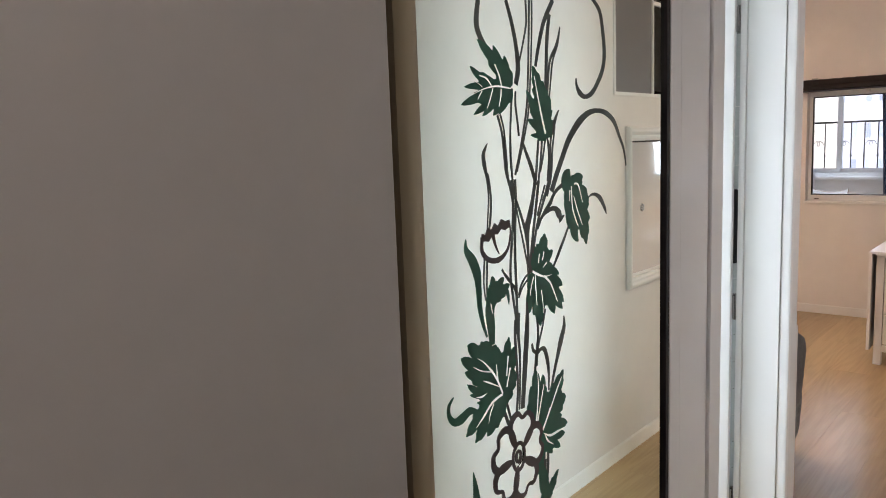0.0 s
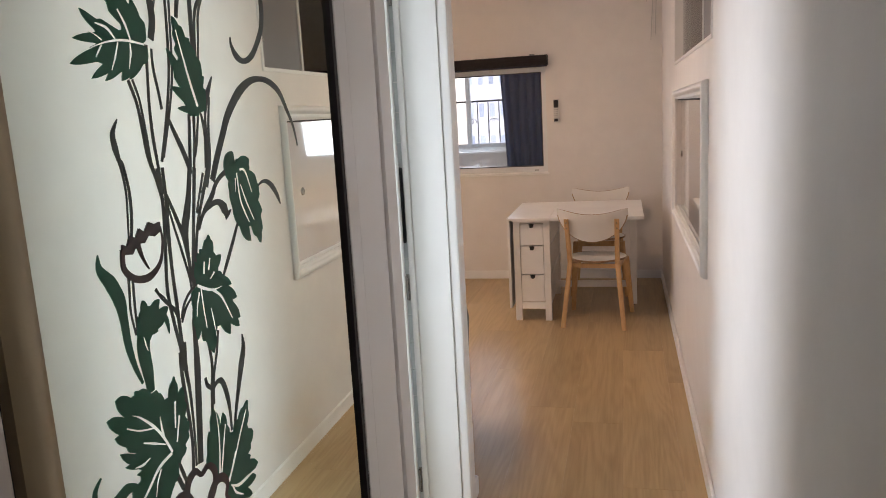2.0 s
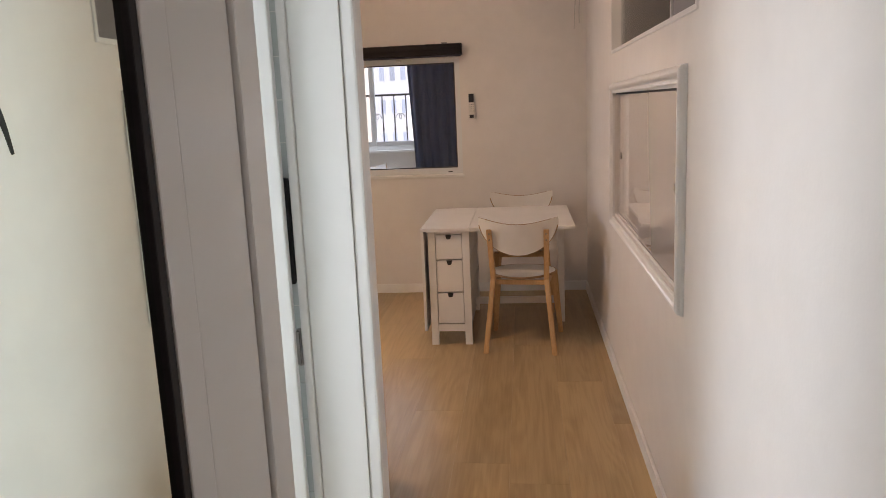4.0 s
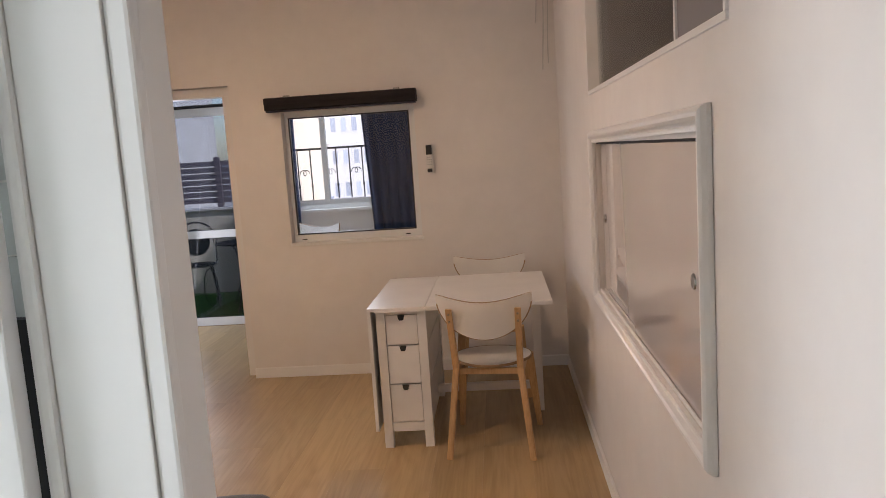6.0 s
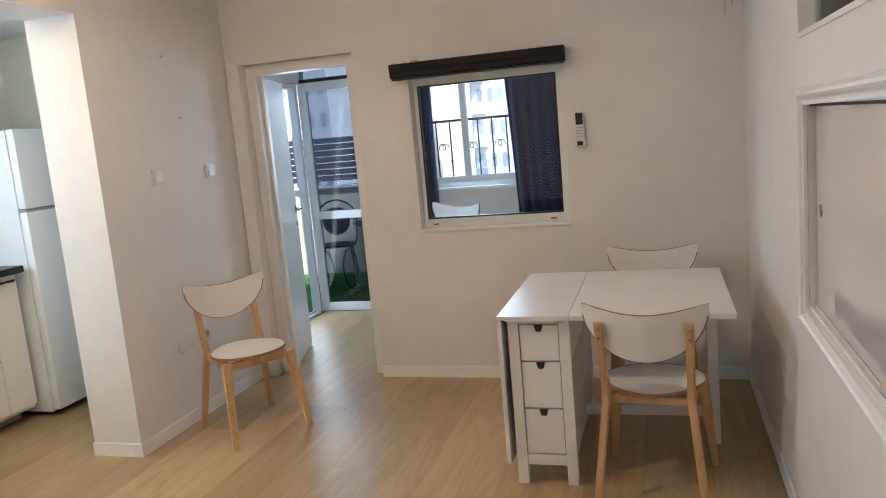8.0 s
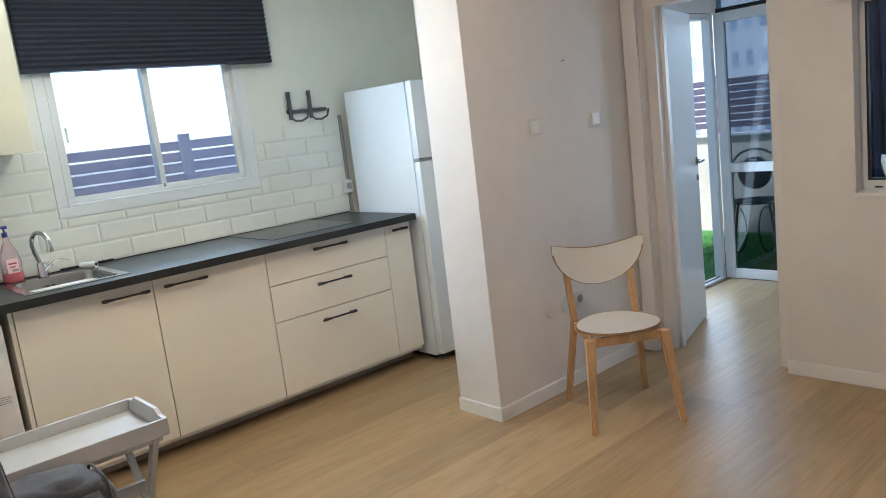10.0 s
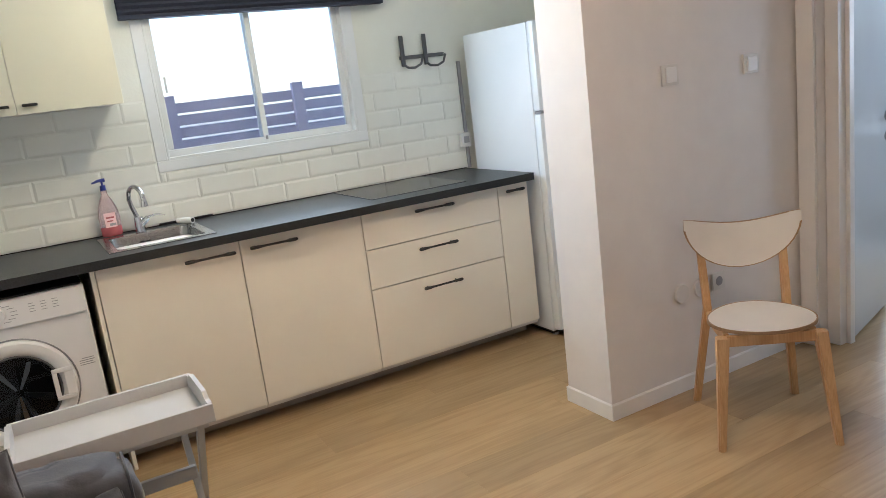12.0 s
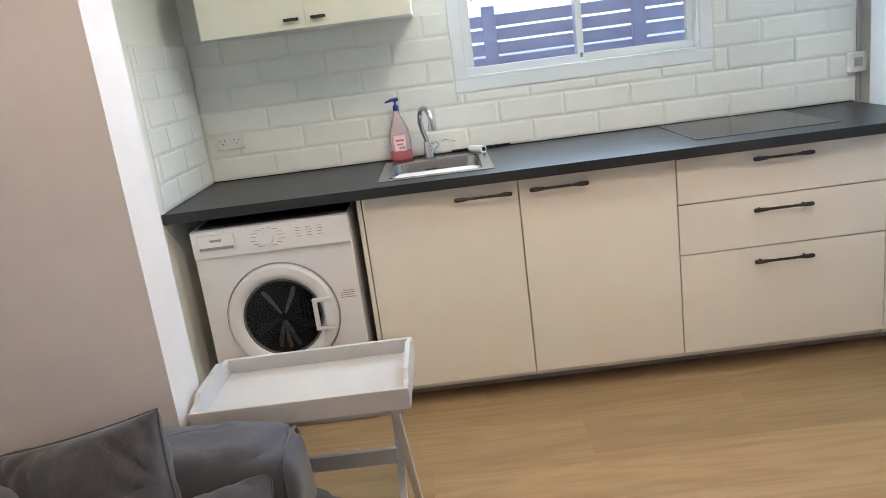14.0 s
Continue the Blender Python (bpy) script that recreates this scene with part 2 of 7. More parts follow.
M_CLEAR = mat("clear_bottle", (0.93, 0.76, 0.77), 0.12, trans=0.75)
M_BLUE = mat("blue_pump", (0.02, 0.035, 0.22), 0.35)
M_LABEL = mat("pink_label", (0.86, 0.60, 0.60), 0.45, stain=0.05)
M_RUBBER = mat("grey_rubber", (0.13, 0.13, 0.135), 0.6)
# dark colour that stands in for the shaded drum hollow
M_DRUM = mat("drum_hollow_shade", (0.02, 0.018, 0.017), 0.05, stain=0.2, stain_scale=8)
M_PANEL = mat("glossy_pale_panel", (0.78, 0.74, 0.74), 0.05, metal=0.0, coat=1.0, spec=0.7, stain=0.03, stain_scale=1.0)
M_PANEL.node_tree.nodes["Principled BSDF"].inputs["Coat IOR"].default_value = 2.0
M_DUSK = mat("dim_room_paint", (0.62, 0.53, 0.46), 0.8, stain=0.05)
M_RACK = mat("dark_rack_metal", (0.11, 0.11, 0.11), 0.4, metal=0.5, stain=0.1)
M_GREYPANE = mat("grey_painted_pane", (0.17, 0.16, 0.165), 0.4, stain=0.05)
M_OLIVE = mat("olive_fabric", (0.12, 0.115, 0.095), 0.8, grain=0.15, stain=0.1)


def glass(name, tint, rough=0.0, alpha=0.12):
    m = bpy.data.materials.new(name)
    m.use_nodes = True
    n, l = m.node_tree.nodes, m.node_tree.links
    n.remove(n["Principled BSDF"])
    tr = n.new("ShaderNodeBsdfTransparent")
    tr.inputs["Color"].default_value = (*tint, 1)
    gl = n.new("ShaderNodeBsdfGlossy")
    gl.inputs["Roughness"].default_value = rough
    fr = n.new("ShaderNodeFresnel")
    fr.inputs["IOR"].default_value = 1.45
    mx = n.new("ShaderNodeMixShader")
    l.new(fr.outputs[0], mx.inputs["Fac"]), l.new(tr.outputs[0], mx.inputs[1]), l.new(gl.outputs[0], mx.inputs[2])
    l.new(mx.outputs[0], n["Material Output"].inputs["Surface"])
    return m


M_GLASS = glass("window_glass", (0.93, 0.95, 0.96))
M_TINT = glass("tinted_glass", (0.42, 0.46, 0.50))

# ---- mesh helpers ----
def box(bm, x0, x1, y0, y1, z0, z1, bevel=0.0, m=None):
    v = [bm.verts.new((x, y, z)) for z in (z0, z1) for y in (y0, y1) for x in (x0, x1)]
    fs = [bm.faces.new([v[i] for i in q]) for q in ((0, 2, 3, 1), (4, 5, 7, 6), (0, 1, 5, 4), (1, 3, 7, 5), (3, 2, 6, 7), (2, 0, 4, 6))]
    if bevel > 0:
        es = list({e for f in fs for e in f.edges})
        r = bmesh.ops.bevel(bm, geom=es, offset=bevel, segments=2, profile=0.6, affect="EDGES")
        v = list({x for f in r["faces"] for x in f.verts} | {x for x in v if x.is_valid})
    if m is not None:
        bmesh.ops.transform(bm, matrix=m, verts=[x for x in v if x.is_valid])
    return v


def rod(bm, a, b, r0, r1=None, seg=12):
    """A tapered round bar from a to b."""
    a, b = Vector(a), Vector(b)
    d = b - a
    m = Matrix.Translation((a + b) / 2) @ d.to_track_quat("Z", "Y").to_matrix().to_4x4()
    return bmesh.ops.create_cone(bm, cap_ends=True, segments=seg, radius1=r0, radius2=r0 if r1 is None else r1, depth=d.length, matrix=m)["verts"]


def tube(bm, pts, r, seg=8, closed=False):
    """A round bar bent along points."""
    pts = [Vector(p) for p in pts]
    rings, k = [], len(pts)
    for i, p in enumerate(pts):
        d = (pts[(i + 1) % k] - pts[i - 1]) if closed else (pts[min(i + 1, k - 1)] - pts[max(i - 1, 0)])
        q = d.to_track_quat("Z", "Y").to_matrix()
        rr = r[i] if isinstance(r, (list, tuple)) else r
        rings.append([bm.verts.new(p + q @ Vector((rr * math.cos(2 * math.pi * j / seg), rr * math.sin(2 * math.pi * j / seg), 0))) for j in range(seg)])
    for i in range(k if closed else k - 1):
        a, b = rings[i], rings[(i + 1) % k]
        for j in range(seg):
            bm.faces.new((a[j], a[(j + 1) % seg], b[(j + 1) % seg], b[j]))
    if not closed:
        bm.faces.new(rings[0][::-1]), bm.faces.new(rings[-1])


def prism(bm, outline, depth, place):
    """A flat outline (u, v) given thickness; place(u, v, w) sets it in the world."""
    k = len(outline)
    a = [bm.verts.new(place(u, v, 0.0)) for u, v in outline]
    b = [bm.verts.new(place(u, v, depth)) for u, v in outline]
    bm.faces.new(a[::-1]), bm.faces.new(b)
    for i in range(k):
        bm.faces.new((a[i], a[(i + 1) % k], b[(i + 1) % k], b[i]))


def part(name, bm, material, parent=None, label="", smooth=False, shadow=True):
    bmesh.ops.recalc_face_normals(bm, faces=bm.faces)
    me = bpy.data.meshes.new(name)
    bm.to_mesh(me)
    bm.free()
    if smooth:
        me.shade_smooth()
        me.set_sharp_from_angle(angle=radians(38))
    for m in (material if isinstance(material, (list, tuple)) else [material]):
        me.materials.append(m)
    ob = new(name, me)
    ob.parent = parent
    ob.visible_shadow = shadow
    if label:
        tagged(ob, label)
    return ob


def boxes(name, material, parent, *dims, bevel=0.002, label="", smooth=False, shadow=True):
    bm = bmesh.new()
    for d in dims:
        box(bm, *d, bevel=bevel)
    return part(name, bm, material, parent, label, smooth, shadow)


def thing(name, label, category, m=None, group="", kind=""):
    ob = new(name)
    ob.empty_display_size = 0.1
    if m is not None:
        ob.matrix_basis = m
    return tagged(ob, label, category, group, kind)


def structure(ob, label, category):
    return tagged(ob, label, category, kind="structure")


def pierced(name, axis, w0, w1, u0, u1, z0, z1, holes, material, label, category="wall"):
    """A wall across axis, from w0 to w1 thick, u0 to u1 long, with rectangular holes (u0, u1, z0, z1)."""
    us = sorted({u0, u1, *[h for q in holes for h in q[:2] if u0 < h < u1]})
    zs = sorted({z0, z1, *[h for q in holes for h in q[2:] if z0 < h < z1]})
    bm = bmesh.new()
    vs = {}

    def vert(u, z, w):
        key = (round(u, 5), round(z, 5), round(w, 5))
        if key not in vs:
            vs[key] = bm.verts.new((w, u, z) if axis == "x" else (u, w, z))
        return vs[key]

    def solid(i, j):
        if not (0 <= i < len(us) - 1 and 0 <= j < len(zs) - 1):
            return False
        u, z = (us[i] + us[i + 1]) / 2, (zs[j] + zs[j + 1]) / 2
        return not any(h[0] < u < h[1] and h[2] < z < h[3] for h in holes)

    for i in range(len(us) - 1):
        for j in range(len(zs) - 1):
            if not solid(i, j):
                continue
            a, b, c, d = us[i], us[i + 1], zs[j], zs[j + 1]
            for w in (w0, w1):
                bm.faces.new([vert(a, c, w), vert(b, c, w), vert(b, d, w), vert(a, d, w)])
            for (di, dj), (p, q) in (((-1, 0), ((a, c), (a, d))), ((1, 0), ((b, c), (b, d))), ((0, -1), ((a, c), (b, c))), ((0, 1), ((a, d), (b, d)))):
                if not solid(i + di, j + dj):
                    bm.faces.new([vert(*p, w0), vert(*q, w0), vert(*q, w1), vert(*p, w1)])
    return structure(part(name, bm, material), label, category)


def slab(name, x0, x1, y0, y1, z0, z1, material, label, category, bevel=0.0):
    bm = bmesh.new()
    box(bm, x0, x1, y0, y1, z0, z1, bevel)
    return structure(part(name, bm, material), label, category)


# ---- the large structure ----
CEIL = 2.95
pierced("wall_east", "x", 0.392, 0.500, -1.30, 6.84, 0.0, CEIL, [(3.185, 5.18, 1.70, 2.45), (3.329, 5.060, 0.852, 1.495)], M_WALL,
        "white painted wall with a framed panel and an inner window")
pierced("wall_north", "y", 6.840, 7.000, -2.66, 0.50, 0.0, CEIL, [(-2.56, -1.80, -1, 2.03), (-1.458, -0.555, 0.93, 1.83)], M_WALL,
        "white painted wall with a doorway and a small window")
slab("wall_spur", -2.95, -2.66, 5.578, 6.84, 0.0, CEIL, M_WALL, "white painted wall end beside the kitchen", "wall")
slab("wall_header", -2.95, -2.66, 3.394, 5.578, 2.21, CEIL, M_WALL, "white plaster beam over the kitchen opening", "wall")
slab("wall_stub", -2.79, -2.61, 2.857, 3.394, 0.0, CEIL, M_WALL, "white painted wall end behind the sofa", "wall")
slab("wall_sofa", -2.79, -0.60, 2.76, 2.856, 0.0, CEIL, M_WALL, "white painted wall behind the sofa", "wall")
slab("wall_jamb", -0.60, -0.486, 2.72, 2.856, 0.0, CEIL, M_WALL, "white painted wall end beside the bathroom door", "wall")
slab("wall_low", -0.66, -0.506, 2.857, 3.000, 0.0, 0.803, M_WALL, "low white painted wall end with a plain top", "wall", 0.006)
pierced("wall_bath", "x", -0.60, -0.484, 1.80, 2.72, 0.0, CEIL, [(2.075, 2.70, -1, 2.06)], M_GREYDOOR, "pale grey wall with the bathroom doorway")
slab("wall_niche", -4.50, -2.79, 2.90, 3.05, 0.0, 2.39, M_KWALL, "cream painted side wall of the kitchen", "wall")
pierced("wall_west", "x", -4.50, -4.372, 3.05, 6.95, 0.0, 2.60, [(4.275, 5.332, 1.270, 2.10)], M_KWALL, "cream kitchen wall with a sliding window")
slab("wall_kitchen_end", -4.50, -2.95, 6.81, 6.95, 0.0, 2.39, M_KWALL, "cream painted end wall behind the fridge", "wall")
slab("wall_hall_end", -1.20, 0.50, -1.42, -1.30, 0.0, CEIL, M_WALL, "white painted end wall of the hall", "wall")
slab("wall_bath_south", -1.70, -0.60, 1.72, 1.80, 0.0, CEIL, M_BATH, "pale tiled bathroom wall", "wall")
pierced("wall_bath_west", "x", -1.78, -1.70, 1.72, 2.76, 0.0, CEIL, [(1.84, 2.60, 0.40, 1.95)], M_BATH, "pale tiled bathroom wall with a window")
slab("ceiling", -2.80, 0.50, -1.42, 7.00, CEIL, CEIL + 0.12, M_CEIL, "white painted ceiling", "ceiling")
slab("ceiling_kitchen", -4.50, -2.95, 2.90, 6.95, 2.39, 2.60, M_CEIL, "lowered white kitchen ceiling", "ceiling")
# the glazed lobby behind the back wall
slab("ceiling_lobby", -3.14, 1.30, 7.00, 8.72, 2.45, 2.57, M_CEIL, "white lobby ceiling", "ceiling")
pierced("wall_lobby_north", "y", 8.60, 8.72, -2.20, 1.30, 0.0, 2.45, [(-1.98, -1.06, 1.04, 2.02)], M_WALL, "white outer wall with a sliding window")
slab("wall_lobby_east", 1.30, 1.40, 7.00, 8.72, 0.0, 2.45, M_WALL, "white end wall of the lobby", "wall")
slab("wall_lobby_west", -3.14, -3.04, 6.95, 7.62, 0.0, 2.45, M_WALL, "white side wall of the lobby", "wall")
slab("wall_lobby_south", -3.14, -2.66, 6.84, 7.00, 0.0, 2.45, M_WALL, "white wall beside the lobby door", "wall")
slab("wall_lobby_lintel", -3.14, -3.04, 7.62, 8.72, 2.03, 2.45, M_WALL, "white lintel over the balcony door", "wall")
slab("floor", -4.50, 1.40, -1.42, 8.72, -0.12, -0.008, M_SUB, "oak laminate floor in long planks", "floor")
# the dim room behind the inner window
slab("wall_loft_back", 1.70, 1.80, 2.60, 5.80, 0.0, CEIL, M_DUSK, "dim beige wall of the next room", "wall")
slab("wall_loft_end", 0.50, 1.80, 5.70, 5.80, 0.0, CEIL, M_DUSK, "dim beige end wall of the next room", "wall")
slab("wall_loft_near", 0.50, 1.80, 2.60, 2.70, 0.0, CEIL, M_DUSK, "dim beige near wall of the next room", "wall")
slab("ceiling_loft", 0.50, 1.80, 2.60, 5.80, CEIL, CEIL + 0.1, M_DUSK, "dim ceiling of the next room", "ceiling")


def baseboard(x0, x1, y0, y1):
    bm = bmesh.new()
    box(bm, x0, x1, y0, y1, 0.0, 0.072, 0.0)
    top = [e for e in bm.edges if all(v.co.z > 0.07 for v in e.verts)]
    bmesh.ops.bevel(bm, geom=top, offset=0.004, segments=2, affect="EDGES")
    return structure(part("baseboard", bm, M_BASE), "white painted skirting board along the wall", "baseboard")


baseboard(0.378, 0.391, -1.30, 6.826)
baseboard(-1.80, 0.391, 6.826, 6.839)
baseboard(-2.659, -2.646, 5.566, 6.839)
baseboard(-2.95, -2.6465, 5.565, 5.577)
baseboard(-2.609, -2.597, 2.857, 3.406)
baseboard(-2.79, -2.5975, 3.395, 3.407)
baseboard(-2.60, -0.662, 2.857, 2.869)
baseboard(-0.67, -0.4945, 3.001, 3.013)
baseboard(-0.505, -0.494, 2.857, 3.001)

# ---- hall: wardrobe with a mirrored sliding door ----
STROKES = []


def stroke(bm, pts, widths, x):
    """A flat tapered ribbon on the mirror through (y, z) points, smoothed."""
    P = [Vector(p) for p in pts]
    STROKES.append(0)
    x += 0.000003 * (len(STROKES) % 37)
    fine, wid = [], []
    for i in range(len(P) - 1):
        p0, p1, p2, p3 = P[max(i - 1, 0)], P[i], P[i + 1], P[min(i + 2, len(P) - 1)]
        for s in range(8):
            t = s / 8
            fine.append(0.5 * ((2 * p1) + (p2 - p0) * t + (2 * p0 - 5 * p1 + 4 * p2 - p3) * t * t + (3 * p1 - p0 - 3 * p2 + p3) * t ** 3))
            wid.append(widths[i] * (1 - t) + widths[i + 1] * t)
    fine.append(P[-1]), wid.append(widths[-1])
    rows = []
    for i, p in enumerate(fine):
        d = (fine[min(i + 1, len(fine) - 1)] - fine[max(i - 1, 0)]).normalized()
        nrm = Vector((-d.y, d.x)) * wid[i] * 0.55
        rows.append((bm.verts.new((x, *(p + nrm))), bm.verts.new((x, *(p - nrm)))))
    for a, b in zip(rows, rows[1:]):
        bm.faces.new((a[0], a[1], b[1], b[0]))


def fan(bm, lobes):
    """A leaf built of pointed, toothed lobes: each runs from its base over a middle point to its tip."""
    for base, mid, tip, width, teeth in lobes:
        STROKES.append(0)
        x = XM + 0.00020 + 0.000004 * (len(STROKES) % 61)
        a, m, b = Vector(base), Vector(mid), Vector(tip)
        n, rows = 14 * max(teeth, 2) + 8, []
        for i in range(n + 1):
            t = i / n
            p = a * (1 - t) ** 2 + (2 * m - (a + b) / 2) * 2 * t * (1 - t) + b * t * t
            d = (a * (t - 1) + (2 * m - (a + b) / 2) * (1 - 2 * t) + b * t).normalized()
            h = 0.5 * width * math.sin(math.pi * min(1.0, 0.16 + 0.84 * t ** 0.85)) ** 0.75
            if teeth and 0.2 < t < 0.97:
                k = (teeth * t * 1.25 + 0.3) % 1.0
                h *= 0.80 + (0.36 * k / 0.8 if k < 0.8 else 0.36 * (1 - k) / 0.2)
            nrm = Vector((-d.y, d.x)) * max(h, 0.0002)
            rows.append((bm.verts.new((x, *(p + nrm))), bm.verts.new((x, *(p - nrm)))))
        for q, r in zip(rows, rows[1:]):
            bm.faces.new((q[0], q[1], r[1], r[0]))


wardrobe = thing("wardrobe", "tall hall wardrobe with a mirrored sliding door and vine decal", "wardrobe")
boxes("body", M_GREYDOOR, wardrobe, (-1.08, -0.53, -1.29, 1.74, 0.0, 0.05), (-1.08, -0.53, -1.29, 1.74, 2.32, 2.94), (-1.08, -1.04, -1.29, 1.74, 0.05, 2.32), (-1.08, -0.53, 1.745, 1.795, 0.0, 2.94), bevel=0.0)
pd = boxes("sliding_door", M_GREYDOOR, wardrobe, (-0.475, -0.452, -1.28, 0.806, 0.03, 2.32), bevel=0.003, label="plain matt grey-white sliding door")
for z0, z1 in ((2.322, 2.37), (0.0, 0.022)):
    boxes("track", M_BEIGE, wardrobe, (-0.53, -0.45, -1.29, 1.80, z0, z1), label="champagne metal sliding track")
md = boxes("mirror_door", M_GAP_SHADE, wardrobe, (-0.500, -0.482, 0.82, 1.737, 0.03, 2.32), bevel=0.0, label="mirrored sliding door with a green vine decal")
bm = bmesh.new()
for i in range(7):
    a0, a1 = math.pi * i / 7, math.pi * (i + 1) / 7
    y0, y1 = 0.861 - 0.026 * math.cos(a0), 0.861 - 0.026 * math.cos(a1)
    x0, x1 = -0.482 + 0.016 * math.sin(a0) ** 0.5, -0.482 + 0.016 * math.sin(a1) ** 0.5
    bm.faces.new([bm.verts.new(p) for p in ((x0, y0, 0.03), (x1, y1, 0.03), (x1, y1, 2.32), (x0, y0, 2.32))])
bmesh.ops.remove_doubles(bm, verts=bm.verts, dist=0.0001)
part("stile", bm, M_BEIGE, md, "rounded champagne metal stile", smooth=True)
boxes("stile", M_BROWN, md, (-0.482, -0.4680, 1.7185, 1.736, 0.03, 2.32), label="dark brown metal stile")
boxes("mirror", M_MIRROR, md, (-0.480, -0.476, 0.886, 1.718, 0.05, 2.30), bevel=0.0, label="silvered mirror glass")
XM = -0.4757
bl, bv, bs, bp_, bf = bmesh.new(), bmesh.new(), bmesh.new(), bmesh.new(), bmesh.new()
# stems, blades, leaves and their bare veins
stroke(bs, [(1.20, 0.93), (1.19, 0.80), (1.17, 0.60)], [0.008, 0.008, 0.006], XM)
stroke(bl, [(0.985, 0.985), (0.992, 0.93), (0.99, 0.85)], [0.001, 0.018, 0.006], XM)
fan(bl, (((1.205, 0.85), (1.225, 0.875), (1.245, 0.895), 0.022, 2), ((1.20, 0.84), (1.195, 0.89), (1.19, 0.925), 0.03, 2),
         ((1.10, 0.70), (1.02, 0.75), (0.96, 0.78), 0.05, 4), ((1.10, 0.70), (1.01, 0.70), (0.94, 0.69), 0.05, 4), ((1.12, 0.66), (1.20, 0.70), (1.26, 0.72), 0.05, 4)))
fan(bl, (((1.20, 1.80), (1.26, 1.85), (1.31, 1.88), 0.05, 4), ((1.20, 1.80), (1.24, 1.86), (1.25, 1.92), 0.04, 3), ((1.14, 1.84), (1.08, 1.89), (1.03, 1.92), 0.05, 4)))
stroke(bs, [(1.034, 1.724), (1.028, 1.690), (1.037, 1.669), (1.060, 1.648)], [0.0091, 0.0109, 0.0104, 0.0049], XM)
stroke(bs, [(1.108, 1.732), (1.123, 1.699), (1.134, 1.664), (1.139, 1.628), (1.131, 1.601)], [0.0075, 0.0084, 0.0093, 0.0119, 0.0100], XM)
stroke(bs, [(1.165, 1.739), (1.166, 1.703), (1.154, 1.666), (1.141, 1.633)], [0.0046, 0.0045, 0.0036, 0.0036], XM)
stroke(bs, [(1.176, 1.740), (1.173, 1.686), (1.167, 1.602), (1.160, 1.555), (1.142, 1.499), (1.124, 1.453)], [0.0046, 0.0046, 0.0045, 0.0045, 0.0046, 0.0046], XM)
stroke(bs, [(1.184, 1.741), (1.182, 1.686), (1.174, 1.602), (1.167, 1.555), (1.151, 1.509), (1.129, 1.458)], [0.0037, 0.0036, 0.0036, 0.0037, 0.0037, 0.0037], XM)
stroke(bs, [(1.251, 1.749), (1.220, 1.708), (1.200, 1.660), (1.192, 1.633)], [0.0091, 0.0091, 0.0082, 0.0064], XM)
stroke(bs, [(1.239, 1.724), (1.230, 1.681), (1.224, 1.604), (1.221, 1.575)], [0.0082, 0.0091, 0.0082, 0.0091], XM)
stroke(bs, [(1.274, 1.706), (1.262, 1.674), (1.240, 1.648), (1.232, 1.614), (1.229, 1.580)], [0.0018, 0.0082, 0.0055, 0.0045, 0.0027], XM)
stroke(bs, [(1.263, 1.669), (1.247, 1.644), (1.239, 1.605), (1.234, 1.580)], [0.0018, 0.0045, 0.0036, 0.0036], XM)
stroke(bs, [(1.120, 1.594), (1.116, 1.559), (1.112, 1.520), (1.112, 1.480), (1.116, 1.440), (1.117, 1.413)], [0.0055, 0.0045, 0.0046, 0.0055, 0.0045, 0.0045], XM)
stroke(bs, [(1.130, 1.590), (1.129, 1.567), (1.134, 1.539), (1.137, 1.517)], [0.0036, 0.0046, 0.0045, 0.0046], XM)
stroke(bs, [(1.147, 1.509), (1.157, 1.490), (1.171, 1.467), (1.182, 1.444), (1.185, 1.432)], [0.0037, 0.0066, 0.0084, 0.0082, 0.0082], XM)
stroke(bs, [(1.197, 1.510), (1.190, 1.467), (1.186, 1.440)], [0.0055, 0.0064, 0.0055], XM)
stroke(bs, [(1.208, 1.508), (1.203, 1.475), (1.195, 1.440)], [0.0055, 0.0045, 0.0046], XM)
stroke(bs, [(1.219, 1.509), (1.209, 1.475), (1.201, 1.454)], [0.0036, 0.0045, 0.0027], XM)
stroke(bs, [(1.265, 1.561), (1.248, 1.536), (1.237, 1.509), (1.234, 1.474), (1.230, 1.438), (1.208, 1.403)], [0.0018, 0.0100, 0.0046, 0.0046, 0.0064, 0.0064], XM)
stroke(bs, [(1.252, 1.533), (1.242, 1.491), (1.237, 1.447), (1.221, 1.411)], [0.0036, 0.0045, 0.0045, 0.0057], XM)
stroke(bs, [(1.225, 1.513), (1.229, 1.500), (1.230, 1.478), (1.224, 1.437)], [0.0027, 0.0055, 0.0045, 0.0045], XM)
stroke(bs, [(1.237, 1.418), (1.255, 1.447), (1.278, 1.480), (1.300, 1.509), (1.336, 1.539), (1.374, 1.557), (1.411, 1.562), (1.446, 1.557), (1.478, 1.541), (1.501, 1.512), (1.521, 1.484), (1.531, 1.451)], [0.0112, 0.0121, 0.0121, 0.0132, 0.0144, 0.0104, 0.0075, 0.0098, 0.0104, 0.0082, 0.0064, 0.0029], XM)
stroke(bs, [(1.384, 1.772), (1.420, 1.750), (1.434, 1.709), (1.439, 1.671), (1.432, 1.642), (1.413, 1.617), (1.390, 1.596), (1.363, 1.587), (1.341, 1.594), (1.330, 1.608), (1.329, 1.620)], [0.0049, 0.0098, 0.0112, 0.0119, 0.0109, 0.0100, 0.0098, 0.0073, 0.0110, 0.0064, 0.0018], XM)
